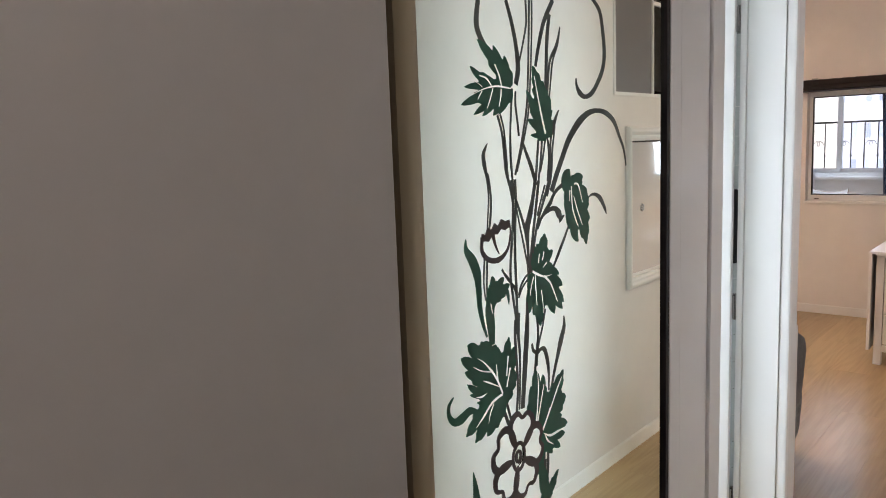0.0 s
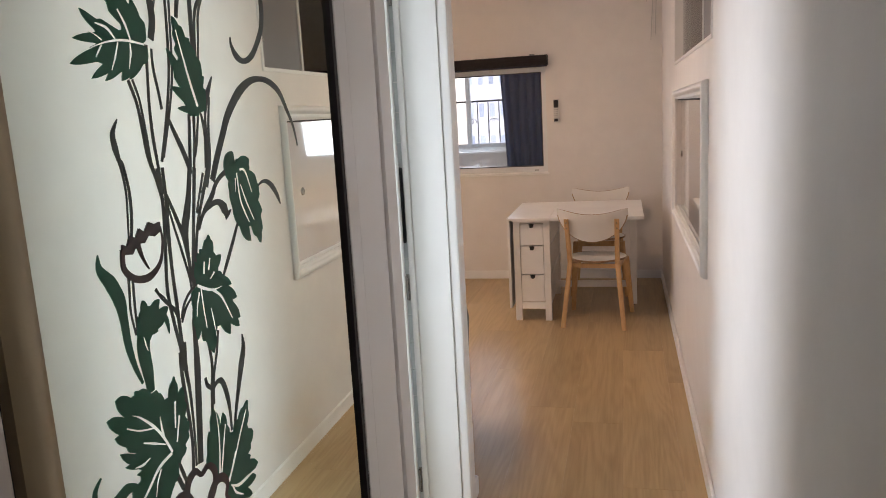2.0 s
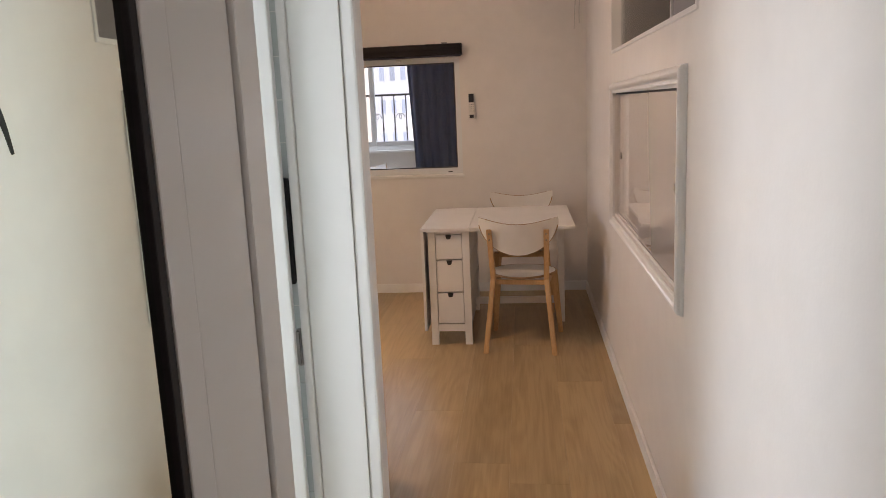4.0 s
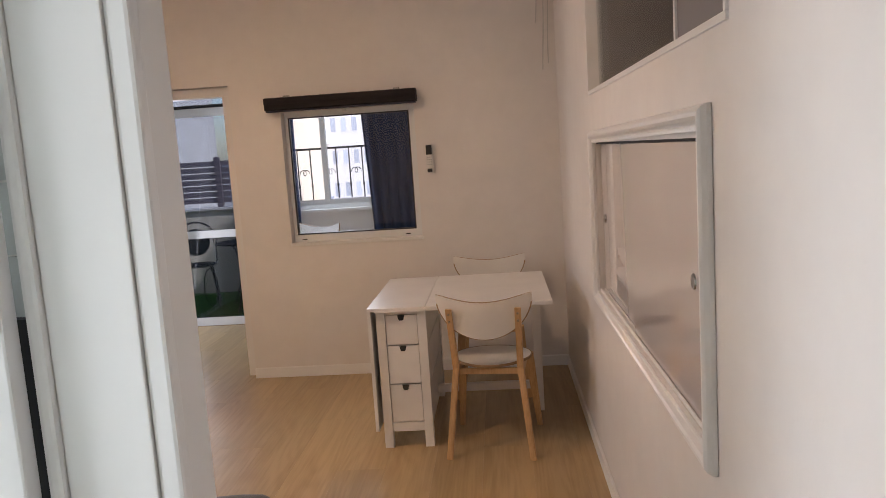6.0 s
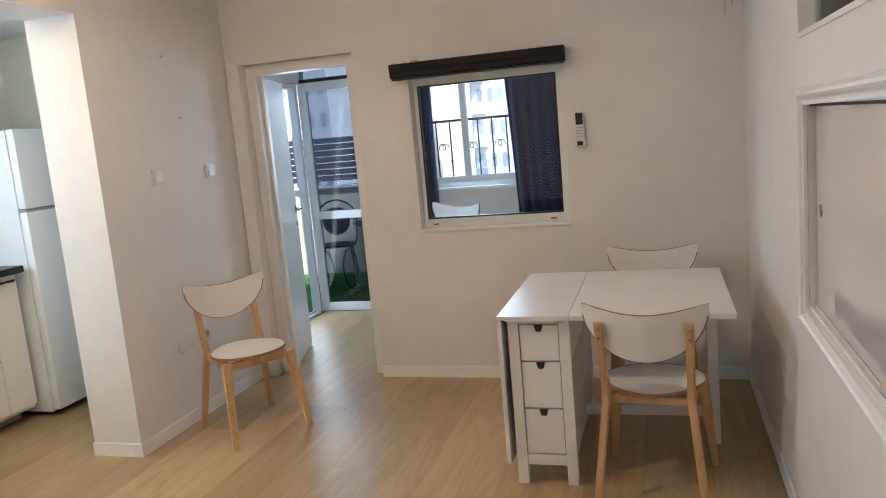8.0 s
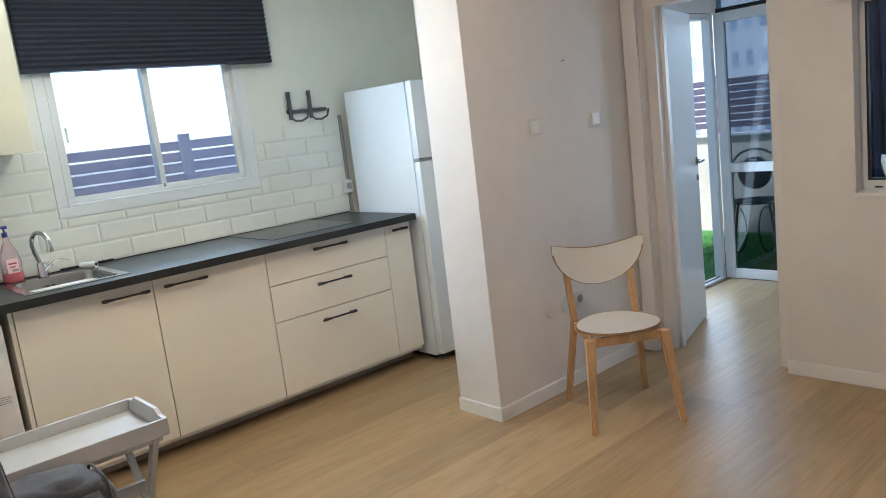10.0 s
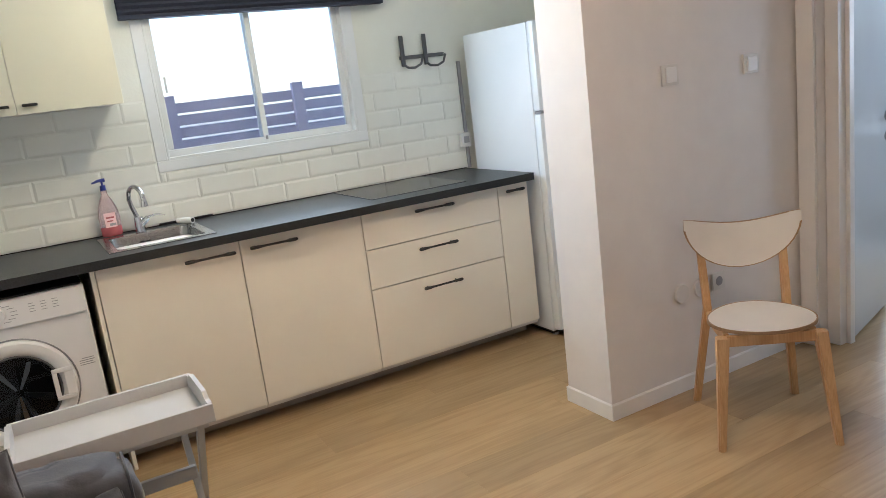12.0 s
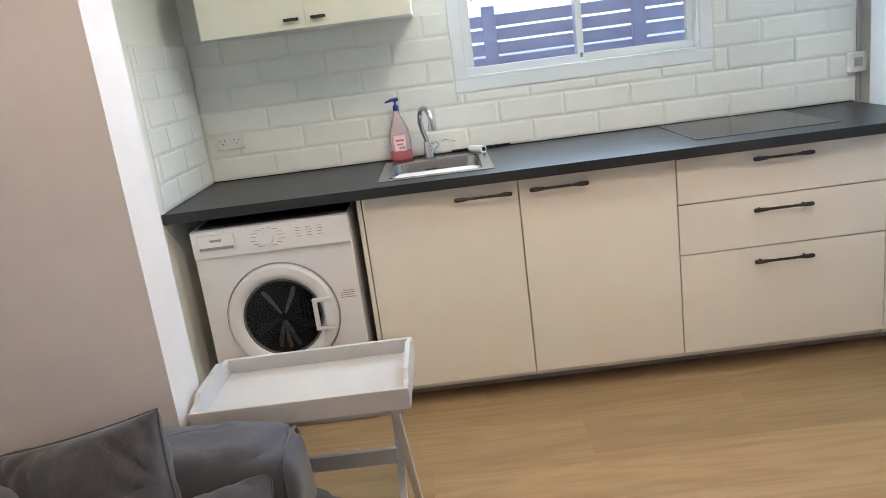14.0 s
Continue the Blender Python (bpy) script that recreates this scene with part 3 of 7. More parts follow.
stroke(bs, [(1.048, 1.507), (1.037, 1.491), (1.038, 1.475), (1.044, 1.452), (1.047, 1.423), (1.044, 1.392), (1.041, 1.369)], [0.0009, 0.0073, 0.0091, 0.0045, 0.0027, 0.0027, 0.0020], XM)
stroke(bs, [(1.046, 1.461), (1.049, 1.452), (1.053, 1.422), (1.051, 1.391), (1.046, 1.369)], [0.0009, 0.0029, 0.0045, 0.0046, 0.0037], XM)
stroke(bs, [(1.077, 1.551), (1.088, 1.524), (1.093, 1.493), (1.097, 1.461), (1.108, 1.432), (1.116, 1.405)], [0.0046, 0.0046, 0.0055, 0.0055, 0.0045, 0.0055], XM)
stroke(bs, [(1.085, 1.552), (1.094, 1.528), (1.099, 1.489), (1.103, 1.453), (1.115, 1.425)], [0.0036, 0.0029, 0.0037, 0.0027, 0.0036], XM)
stroke(bs, [(1.112, 1.446), (1.115, 1.415), (1.114, 1.383), (1.109, 1.342), (1.103, 1.293), (1.109, 1.249), (1.116, 1.213), (1.117, 1.183)], [0.0055, 0.0055, 0.0055, 0.0055, 0.0055, 0.0055, 0.0055, 0.0055], XM)
stroke(bs, [(1.123, 1.446), (1.123, 1.406), (1.119, 1.357), (1.118, 1.315), (1.119, 1.273), (1.120, 1.229), (1.121, 1.198)], [0.0055, 0.0055, 0.0064, 0.0055, 0.0064, 0.0057, 0.0055], XM)
stroke(bs, [(1.123, 1.416), (1.133, 1.395), (1.145, 1.370), (1.154, 1.347), (1.158, 1.316), (1.157, 1.292)], [0.0036, 0.0055, 0.0064, 0.0091, 0.0064, 0.0045], XM)
stroke(bs, [(1.124, 1.402), (1.134, 1.367), (1.144, 1.336), (1.154, 1.300), (1.156, 1.282)], [0.0036, 0.0036, 0.0045, 0.0037, 0.0037], XM)
stroke(bs, [(1.185, 1.444), (1.175, 1.409), (1.166, 1.384), (1.156, 1.360), (1.157, 1.329)], [0.0082, 0.0093, 0.0139, 0.0147, 0.0064], XM)
stroke(bs, [(1.195, 1.440), (1.186, 1.399), (1.174, 1.348), (1.166, 1.306), (1.164, 1.284)], [0.0073, 0.0066, 0.0064, 0.0084, 0.0093], XM)
stroke(bs, [(1.230, 1.437), (1.213, 1.409), (1.201, 1.388), (1.192, 1.372), (1.182, 1.347), (1.173, 1.313)], [0.0093, 0.0066, 0.0055, 0.0057, 0.0057, 0.0046], XM)
stroke(bs, [(1.215, 1.431), (1.198, 1.398), (1.189, 1.379)], [0.0045, 0.0037, 0.0046], XM)
stroke(bs, [(1.296, 1.427), (1.276, 1.427), (1.258, 1.421), (1.243, 1.411), (1.232, 1.398), (1.210, 1.382), (1.194, 1.365)], [0.0037, 0.0078, 0.0066, 0.0069, 0.0090, 0.0057, 0.0057], XM)
stroke(bs, [(1.190, 1.356), (1.204, 1.376), (1.225, 1.385), (1.246, 1.387), (1.261, 1.376), (1.266, 1.364)], [0.0037, 0.0061, 0.0071, 0.0078, 0.0166, 0.0064], XM)
stroke(bs, [(1.261, 1.364), (1.270, 1.367), (1.280, 1.372)], [0.0097, 0.0073, 0.0013], XM)
stroke(bs, [(1.362, 1.393), (1.380, 1.401), (1.399, 1.401), (1.419, 1.391), (1.436, 1.372), (1.443, 1.359)], [0.0020, 0.0039, 0.0064, 0.0104, 0.0082, 0.0018], XM)
stroke(bs, [(1.295, 1.350), (1.277, 1.327), (1.257, 1.303), (1.239, 1.282)], [0.0046, 0.0066, 0.0069, 0.0046], XM)
stroke(bs, [(1.079, 1.301), (1.092, 1.284), (1.112, 1.267), (1.118, 1.254)], [0.0046, 0.0029, 0.0055, 0.0036], XM)
stroke(bs, [(1.082, 1.296), (1.094, 1.287), (1.103, 1.275)], [0.0018, 0.0020, 0.0029], XM)
stroke(bs, [(1.167, 1.286), (1.147, 1.277), (1.133, 1.264), (1.126, 1.249)], [0.0033, 0.0039, 0.0041, 0.0049], XM)
stroke(bs, [(1.166, 1.279), (1.151, 1.270), (1.137, 1.260), (1.126, 1.245)], [0.0029, 0.0029, 0.0037, 0.0033], XM)
stroke(bs, [(1.032, 1.330), (1.030, 1.309), (1.028, 1.285), (1.032, 1.257)], [0.0037, 0.0036, 0.0029, 0.0029], XM)
stroke(bs, [(1.039, 1.327), (1.037, 1.299), (1.036, 1.276), (1.036, 1.256)], [0.0037, 0.0037, 0.0029, 0.0037], XM)
stroke(bs, [(1.114, 1.209), (1.112, 1.179), (1.115, 1.134), (1.117, 1.088), (1.112, 1.048)], [0.0066, 0.0066, 0.0066, 0.0057, 0.0057], XM)
stroke(bs, [(1.126, 1.219), (1.122, 1.185), (1.125, 1.148), (1.124, 1.094), (1.120, 1.049)], [0.0057, 0.0075, 0.0057, 0.0037, 0.0041], XM)
stroke(bs, [(1.151, 1.243), (1.151, 1.212), (1.148, 1.177), (1.141, 1.125), (1.130, 1.048)], [0.0037, 0.0093, 0.0132, 0.0127, 0.0110], XM)
stroke(bs, [(1.180, 1.208), (1.184, 1.170), (1.176, 1.131), (1.170, 1.091)], [0.0055, 0.0055, 0.0057, 0.0057], XM)
stroke(bs, [(1.209, 1.210), (1.199, 1.180), (1.184, 1.147), (1.178, 1.112)], [0.0049, 0.0041, 0.0049, 0.0041], XM)
stroke(bs, [(1.164, 1.156), (1.167, 1.144), (1.180, 1.136), (1.193, 1.140), (1.205, 1.135), (1.214, 1.111), (1.217, 1.086), (1.216, 1.057)], [0.0046, 0.0064, 0.0057, 0.0061, 0.0091, 0.0093, 0.0057, 0.0046], XM)
stroke(bs, [(1.273, 1.185), (1.273, 1.164), (1.262, 1.142), (1.246, 1.108), (1.234, 1.082), (1.224, 1.054)], [0.0020, 0.0104, 0.0138, 0.0090, 0.0069, 0.0049], XM)
stroke(bs, [(1.081, 1.076), (1.089, 1.054), (1.095, 1.038)], [0.0046, 0.0055, 0.0046], XM)
stroke(bs, [(1.067, 1.081), (1.077, 1.055), (1.086, 1.034)], [0.0046, 0.0066, 0.0064], XM)
stroke(bs, [(1.197, 0.951), (1.196, 0.919), (1.193, 0.890)], [0.0061, 0.0069, 0.0061], XM)
stroke(bs, [(1.210, 0.944), (1.209, 0.913), (1.202, 0.880)], [0.0069, 0.0069, 0.0069], XM)
stroke(bl, [(0.985, 1.362), (0.985, 1.345), (1.000, 1.326), (1.011, 1.304), (1.014, 1.281), (1.016, 1.249), (1.023, 1.221), (1.033, 1.197)], [0.0009, 0.0100, 0.0177, 0.0182, 0.0129, 0.0111, 0.0073, 0.0036], XM)
stroke(bl, [(1.046, 1.181), (1.045, 1.208), (1.042, 1.232), (1.045, 1.249), (1.057, 1.264)], [0.0112, 0.0185, 0.0212, 0.0233, 0.0277], XM)
stroke(bl, [(0.999, 1.083), (0.980, 1.088), (0.960, 1.082), (0.942, 1.082), (0.930, 1.095), (0.930, 1.111), (0.942, 1.122)], [0.0046, 0.0131, 0.0156, 0.0109, 0.0082, 0.0066, 0.0020], XM)
fan(bl, (
    ((1.052, 1.251), (1.053, 1.276), (1.051, 1.294), 0.0232, 2), ((1.055, 1.251), (1.066, 1.272), (1.084, 1.287), 0.0264, 2), ((1.059, 1.254), (1.078, 1.265), (1.100, 1.273), 0.0242, 2),
    ((1.067, 1.264), (1.089, 1.264), (1.096, 1.239), 0.0130, 1), ((1.040, 1.242), (1.039, 1.263), (1.039, 1.278), 0.0112, 1)))
stroke(bv, [(1.044, 1.251), (1.046, 1.241), (1.049, 1.232)], [0.0009, 0.0027, 0.0009], XM + 0.0006)
fan(bl, (
    ((1.113, 1.594), (1.082, 1.627), (1.029, 1.665), 0.0349, 3), ((1.114, 1.597), (1.093, 1.622), (1.070, 1.659), 0.0329, 2), ((1.114, 1.597), (1.106, 1.620), (1.100, 1.645), 0.0265, 1),
    ((1.102, 1.595), (1.047, 1.604), (1.009, 1.624), 0.0205, 2), ((1.106, 1.595), (1.050, 1.596), (0.993, 1.592), 0.0194, 2), ((1.108, 1.594), (1.047, 1.582), (0.984, 1.565), 0.0247, 2),
    ((1.108, 1.592), (1.063, 1.573), (1.015, 1.551), 0.0205, 2), ((1.108, 1.592), (1.076, 1.573), (1.037, 1.549), 0.0206, 2), ((1.111, 1.592), (1.089, 1.572), (1.066, 1.550), 0.0262, 1),
    ((1.113, 1.593), (1.104, 1.578), (1.081, 1.552), 0.0255, 1)))
stroke(bv, [(1.113, 1.594), (1.077, 1.596), (1.047, 1.592), (1.019, 1.584)], [0.0020, 0.0029, 0.0018, 0.0009], XM + 0.0006)
stroke(bv, [(1.090, 1.596), (1.083, 1.614), (1.072, 1.630)], [0.0027, 0.0037, 0.0020], XM + 0.0006)
stroke(bv, [(1.062, 1.596), (1.049, 1.607), (1.030, 1.611)], [0.0020, 0.0033, 0.0013], XM + 0.0006)
stroke(bv, [(1.088, 1.593), (1.087, 1.581), (1.081, 1.564)], [0.0018, 0.0036, 0.0009], XM + 0.0006)
stroke(bv, [(1.066, 1.593), (1.058, 1.576), (1.049, 1.561)], [0.0018, 0.0027, 0.0013], XM + 0.0006)
stroke(bv, [(1.038, 1.593), (1.031, 1.597), (1.020, 1.601)], [0.0020, 0.0013, 0.0009], XM + 0.0006)
stroke(bv, [(1.037, 1.588), (1.030, 1.580), (1.025, 1.574)], [0.0020, 0.0020, 0.0013], XM + 0.0006)
fan(bl, (
    ((1.224, 1.512), (1.209, 1.573), (1.182, 1.634), 0.0518, 6), ((1.222, 1.518), (1.193, 1.552), (1.162, 1.593), 0.0291, 3), ((1.220, 1.513), (1.196, 1.531), (1.163, 1.545), 0.0228, 1),
    ((1.222, 1.511), (1.197, 1.516), (1.173, 1.518), 0.0125, 1), ((1.222, 1.518), (1.224, 1.569), (1.210, 1.604), 0.0322, 2), ((1.226, 1.515), (1.230, 1.539), (1.231, 1.563), 0.0160, 1)))
stroke(bv, [(1.219, 1.520), (1.205, 1.556), (1.192, 1.597), (1.186, 1.617)], [0.0045, 0.0046, 0.0027, 0.0018], XM + 0.0006)
fan(bl, (
    ((1.297, 1.429), (1.338, 1.377), (1.361, 1.308), 0.0671, 5), ((1.305, 1.421), (1.292, 1.437), (1.302, 1.454), 0.0430, 0), ((1.309, 1.425), (1.331, 1.434), (1.349, 1.439), 0.0280, 0),
    ((1.307, 1.427), (1.290, 1.398), (1.288, 1.378), 0.0243, 1), ((1.316, 1.408), (1.299, 1.376), (1.303, 1.342), 0.0373, 1), ((1.327, 1.383), (1.314, 1.348), (1.330, 1.317), 0.0381, 1),
    ((1.323, 1.421), (1.357, 1.399), (1.363, 1.384), 0.0286, 1)))
stroke(bv, [(1.305, 1.423), (1.308, 1.385), (1.318, 1.363), (1.329, 1.346)], [0.0036, 0.0036, 0.0037, 0.0020], XM + 0.0006)
stroke(bv, [(1.315, 1.427), (1.331, 1.423), (1.346, 1.390)], [0.0026, 0.0037, 0.0018], XM + 0.0006)
stroke(bv, [(1.313, 1.405), (1.326, 1.378), (1.345, 1.347)], [0.0018, 0.0036, 0.0018], XM + 0.0006)
stroke(bv, [(1.300, 1.416), (1.297, 1.396)], [0.0036, 0.0018], XM + 0.0006)
fan(bl, (
    ((1.172, 1.284), (1.198, 1.309), (1.211, 1.346), 0.0512, 4), ((1.180, 1.284), (1.213, 1.299), (1.237, 1.313), 0.0283, 2), ((1.172, 1.285), (1.179, 1.308), (1.179, 1.327), 0.0184, 1),
    ((1.171, 1.282), (1.220, 1.281), (1.258, 1.265), 0.0241, 2), ((1.171, 1.282), (1.226, 1.265), (1.269, 1.243), 0.0341, 3), ((1.171, 1.282), (1.229, 1.247), (1.273, 1.211), 0.0390, 3),
    ((1.178, 1.277), (1.230, 1.237), (1.268, 1.199), 0.0352, 2), ((1.171, 1.282), (1.214, 1.241), (1.240, 1.195), 0.0443, 3), ((1.168, 1.283), (1.184, 1.230), (1.193, 1.182), 0.0473, 4),
    ((1.167, 1.281), (1.162, 1.240), (1.157, 1.212), 0.0245, 2)))
stroke(bv, [(1.169, 1.284), (1.186, 1.276), (1.208, 1.269), (1.232, 1.269)], [0.0039, 0.0041, 0.0027, 0.0000], XM + 0.0006)
stroke(bv, [(1.205, 1.270), (1.225, 1.256), (1.239, 1.235), (1.250, 1.216)], [0.0041, 0.0037, 0.0029, 0.0018], XM + 0.0006)
stroke(bv, [(1.177, 1.277), (1.178, 1.254), (1.181, 1.222)], [0.0027, 0.0029, 0.0018], XM + 0.0006)
stroke(bv, [(1.196, 1.246), (1.199, 1.231), (1.202, 1.212)], [0.0018, 0.0027, 0.0009], XM + 0.0006)
stroke(bv, [(1.172, 1.274), (1.164, 1.258), (1.160, 1.243)], [0.0029, 0.0029, 0.0013], XM + 0.0006)
stroke(bv, [(1.192, 1.312), (1.188, 1.296)], [0.0029, 0.0037], XM + 0.0006)
stroke(bv, [(1.207, 1.314), (1.201, 1.299)], [0.0029, 0.0029], XM + 0.0006)
stroke(bv, [(1.215, 1.293), (1.203, 1.286)], [0.0033, 0.0013], XM + 0.0006)
fan(bl, (
    ((1.071, 1.091), (1.048, 1.147), (1.015, 1.193), 0.0580, 4), ((1.071, 1.091), (1.060, 1.136), (1.062, 1.174), 0.0403, 3), ((1.071, 1.091), (1.018, 1.161), (0.981, 1.195), 0.0424, 3),
    ((1.071, 1.093), (1.009, 1.146), (0.963, 1.178), 0.0366, 3), ((1.071, 1.091), (1.013, 1.130), (0.972, 1.154), 0.0277, 3), ((1.071, 1.091), (1.018, 1.106), (0.977, 1.133), 0.0228, 3),
    ((1.069, 1.091), (1.021, 1.102), (0.983, 1.114), 0.0161, 2), ((1.080, 1.088), (1.083, 1.136), (1.094, 1.184), 0.0405, 4), ((1.083, 1.088), (1.096, 1.132), (1.108, 1.164), 0.0327, 3),
    ((1.082, 1.086), (1.099, 1.104), (1.114, 1.115), 0.0297, 2), ((1.077, 1.085), (1.089, 1.083), (1.102, 1.083), 0.0228, 1)))
stroke(bv, [(1.071, 1.092), (1.057, 1.118), (1.040, 1.140), (1.018, 1.160), (1.003, 1.169)], [0.0036, 0.0036, 0.0037, 0.0020, 0.0000], XM + 0.0006)
stroke(bv, [(1.041, 1.137), (1.015, 1.145), (0.993, 1.157)], [0.0018, 0.0020, 0.0013], XM + 0.0006)
stroke(bv, [(1.058, 1.116), (1.056, 1.129), (1.055, 1.146)], [0.0037, 0.0037, 0.0013], XM + 0.0006)
stroke(bv, [(1.060, 1.107), (1.037, 1.119), (1.018, 1.128)], [0.0013, 0.0029, 0.0013], XM + 0.0006)
stroke(bv, [(1.089, 1.152), (1.083, 1.119)], [0.0037, 0.0029], XM + 0.0006)
stroke(bv, [(1.094, 1.131), (1.083, 1.100)], [0.0037, 0.0029], XM + 0.0006)
stroke(bv, [(1.027, 1.105), (1.012, 1.103), (0.998, 1.106)], [0.0013, 0.0033, 0.0009], XM + 0.0006)
fan(bl, (
    ((1.070, 1.089), (1.035, 1.065), (0.993, 1.031), 0.0484, 4), ((1.070, 1.089), (1.016, 1.073), (0.970, 1.049), 0.0431, 4), ((1.070, 1.089), (1.051, 1.058), (1.025, 1.032), 0.0391, 3),
    ((1.070, 1.089), (1.065, 1.065), (1.056, 1.043), 0.0313, 2), ((1.066, 1.086), (1.032, 1.089), (1.001, 1.096), 0.0180, 1)))
stroke(bv, [(1.070, 1.091), (1.041, 1.085), (1.017, 1.069), (0.996, 1.056)], [0.0039, 0.0045, 0.0039, 0.0013], XM + 0.0006)
stroke(bv, [(1.045, 1.082), (1.035, 1.069), (1.029, 1.053)], [0.0029, 0.0026, 0.0009], XM + 0.0006)
fan(bl, (
    ((1.173, 0.987), (1.176, 1.046), (1.171, 1.110), 0.0506, 4), ((1.170, 0.991), (1.160, 1.038), (1.158, 1.081), 0.0323, 2), ((1.177, 0.988), (1.193, 1.049), (1.197, 1.092), 0.0314, 3),
    ((1.182, 0.987), (1.226, 1.031), (1.268, 1.083), 0.0587, 5), ((1.187, 0.987), (1.243, 1.019), (1.275, 1.029), 0.0436, 3), ((1.188, 0.993), (1.221, 1.023), (1.241, 1.068), 0.0331, 2)))
stroke(bv, [(1.169, 1.001), (1.176, 1.036), (1.180, 1.073), (1.178, 1.104)], [0.0049, 0.0037, 0.0029, 0.0009], XM + 0.0006)
stroke(bv, [(1.175, 1.008), (1.187, 1.042), (1.199, 1.074)], [0.0033, 0.0037, 0.0020], XM + 0.0006)
stroke(bv, [(1.192, 0.989), (1.217, 1.018), (1.242, 1.050), (1.260, 1.071)], [0.0053, 0.0033, 0.0037, 0.0020], XM + 0.0006)
stroke(bv, [(1.202, 1.001), (1.218, 1.024)], [0.0033, 0.0020], XM + 0.0006)
fan(bl, (
    ((1.173, 0.986), (1.226, 0.984), (1.280, 0.976), 0.0458, 3), ((1.173, 0.986), (1.227, 0.968), (1.270, 0.959), 0.0335, 2), ((1.173, 0.986), (1.222, 0.957), (1.253, 0.937), 0.0262, 2),
    ((1.176, 0.983), (1.204, 0.958), (1.224, 0.934), 0.0294, 2), ((1.190, 0.982), (1.227, 0.993), (1.260, 0.997), 0.0347, 2), ((1.185, 0.974), (1.185, 0.930), (1.183, 0.871), 0.0219, 3),
    ((1.206, 0.858), (1.194, 0.900), (1.189, 0.923), 0.0244, 2)))
stroke(bv, [(1.195, 0.982), (1.217, 0.971), (1.243, 0.970), (1.268, 0.970)], [0.0009, 0.0046, 0.0045, 0.0013], XM + 0.0006)
stroke(bv, [(1.200, 0.979), (1.208, 0.964), (1.228, 0.950)], [0.0029, 0.0037, 0.0009], XM + 0.0006)


def petals(bm_dark, bm_fill, c, r, n, turn, x):
    """Flower drawn in outline: notched petals, stamens and a ring at the heart."""
    for k in range(n):
        a = turn + 2 * math.pi * k / n
        pts = []
        for j in range(17):
            u = -2.75 + 5.5 * j / 16
            rr = r * (0.58 + 0.42 * math.cos(u)) - 0.13 * r * math.exp(-(u / 0.22) ** 2)
            ww = r * 0.43 * math.sin(u) * (1 + 0.30 * math.cos(u))
            pts.append((c[0] + rr * math.cos(a) - ww * math.sin(a), c[1] + rr * math.sin(a) + ww * math.cos(a)))
        bm_fill.faces.new([bm_fill.verts.new((x + 0.0005 + 0.00001 * k, *p)) for p in pts])
        stroke(bm_dark, pts, [r * 0.07 + r * 0.09 * abs(math.sin(j * 0.4)) for j in range(17)], x + 0.0006 + 0.00001 * k)
        g = a + math.pi / n
        stroke(bm_dark, [(c[0] + r * q * math.cos(g), c[1] + r * q * math.sin(g)) for q in (0.24, 0.36, 0.46, 0.52)], [r * 0.05, r * 0.06, r * 0.15, r * 0.06], x + 0.0008)
    for q, w in ((0.23, 0.085), (0.09, 0.07)):
        stroke(bm_dark, [(c[0] + r * q * math.cos(u * math.pi / 6), c[1] + r * q * 1.35 * math.sin(u * math.pi / 6)) for u in range(13)], [r * w] * 13, x + 0.0009)


petals(bp_, bf, (1.114, 0.966), 0.078, 5, radians(78), XM)
petals(bp_, bf, (1.15, 0.62), 0.085, 5, radians(60), XM)
BUD = (1.065, 1.342)
bf.faces.new([bf.verts.new((XM + 0.0005, BUD[0] + u * 0.95, BUD[1] + v * 0.75)) for u, v in ((-0.040, 0.024), (-0.040, -0.006), (-0.022, -0.026), (0.006, -0.030), (0.030, -0.014), (0.040, 0.018), (0.038, 0.040), (0.0, 0.036))])
stroke(bp_, [(BUD[0] + u * 0.95, BUD[1] + v * 0.75) for u, v in ((-0.040, 0.024), (-0.041, -0.006), (-0.022, -0.027), (0.006, -0.031), (0.031, -0.014), (0.041, 0.018), (0.040, 0.044))], [0.006, 0.007, 0.008, 0.009, 0.006, 0.004, 0.003], XM + 0.0006)
bp_.faces.new([bp_.verts.new((XM + 0.0007, BUD[0] + u * 0.95, BUD[1] + v * 0.75)) for u, v in ((-0.042, 0.016), (-0.040, 0.032), (-0.031, 0.027), (-0.024, 0.042), (-0.013, 0.036), (-0.004, 0.050), (0.006, 0.042), (0.016, 0.056), (0.028, 0.050), (0.041, 0.052), (0.040, 0.036), (0.026, 0.030), (0.014, 0.034), (0.004, 0.024), (-0.010, 0.026), (-0.022, 0.012))])
stroke(bp_, [(BUD[0] - 0.012, BUD[1] + 0.026), (BUD[0] - 0.004, BUD[1] + 0.002), (BUD[0] + 0.006, BUD[1] - 0.014)], [0.010, 0.005, 0.002], XM + 0.0008)
tagged(part("leaf_decal", bl, M_LEAF, md, "dark green leaf decals"), kind="stuff")
tagged(part("stem_decal", bs, M_STEM, md, "grey-green curling stem decals"), kind="stuff")
tagged(part("vein_decal", bv, M_MIRROR, md, "bare mirror veins between the leaf decals"), kind="stuff")
tagged(part("petal_decal", bf, M_MIRROR, md, "bare mirror petals"), kind="stuff")
tagged(part("flower_decal", bp_, M_PLUM, md, "plum-brown flower outline decal"), kind="stuff")

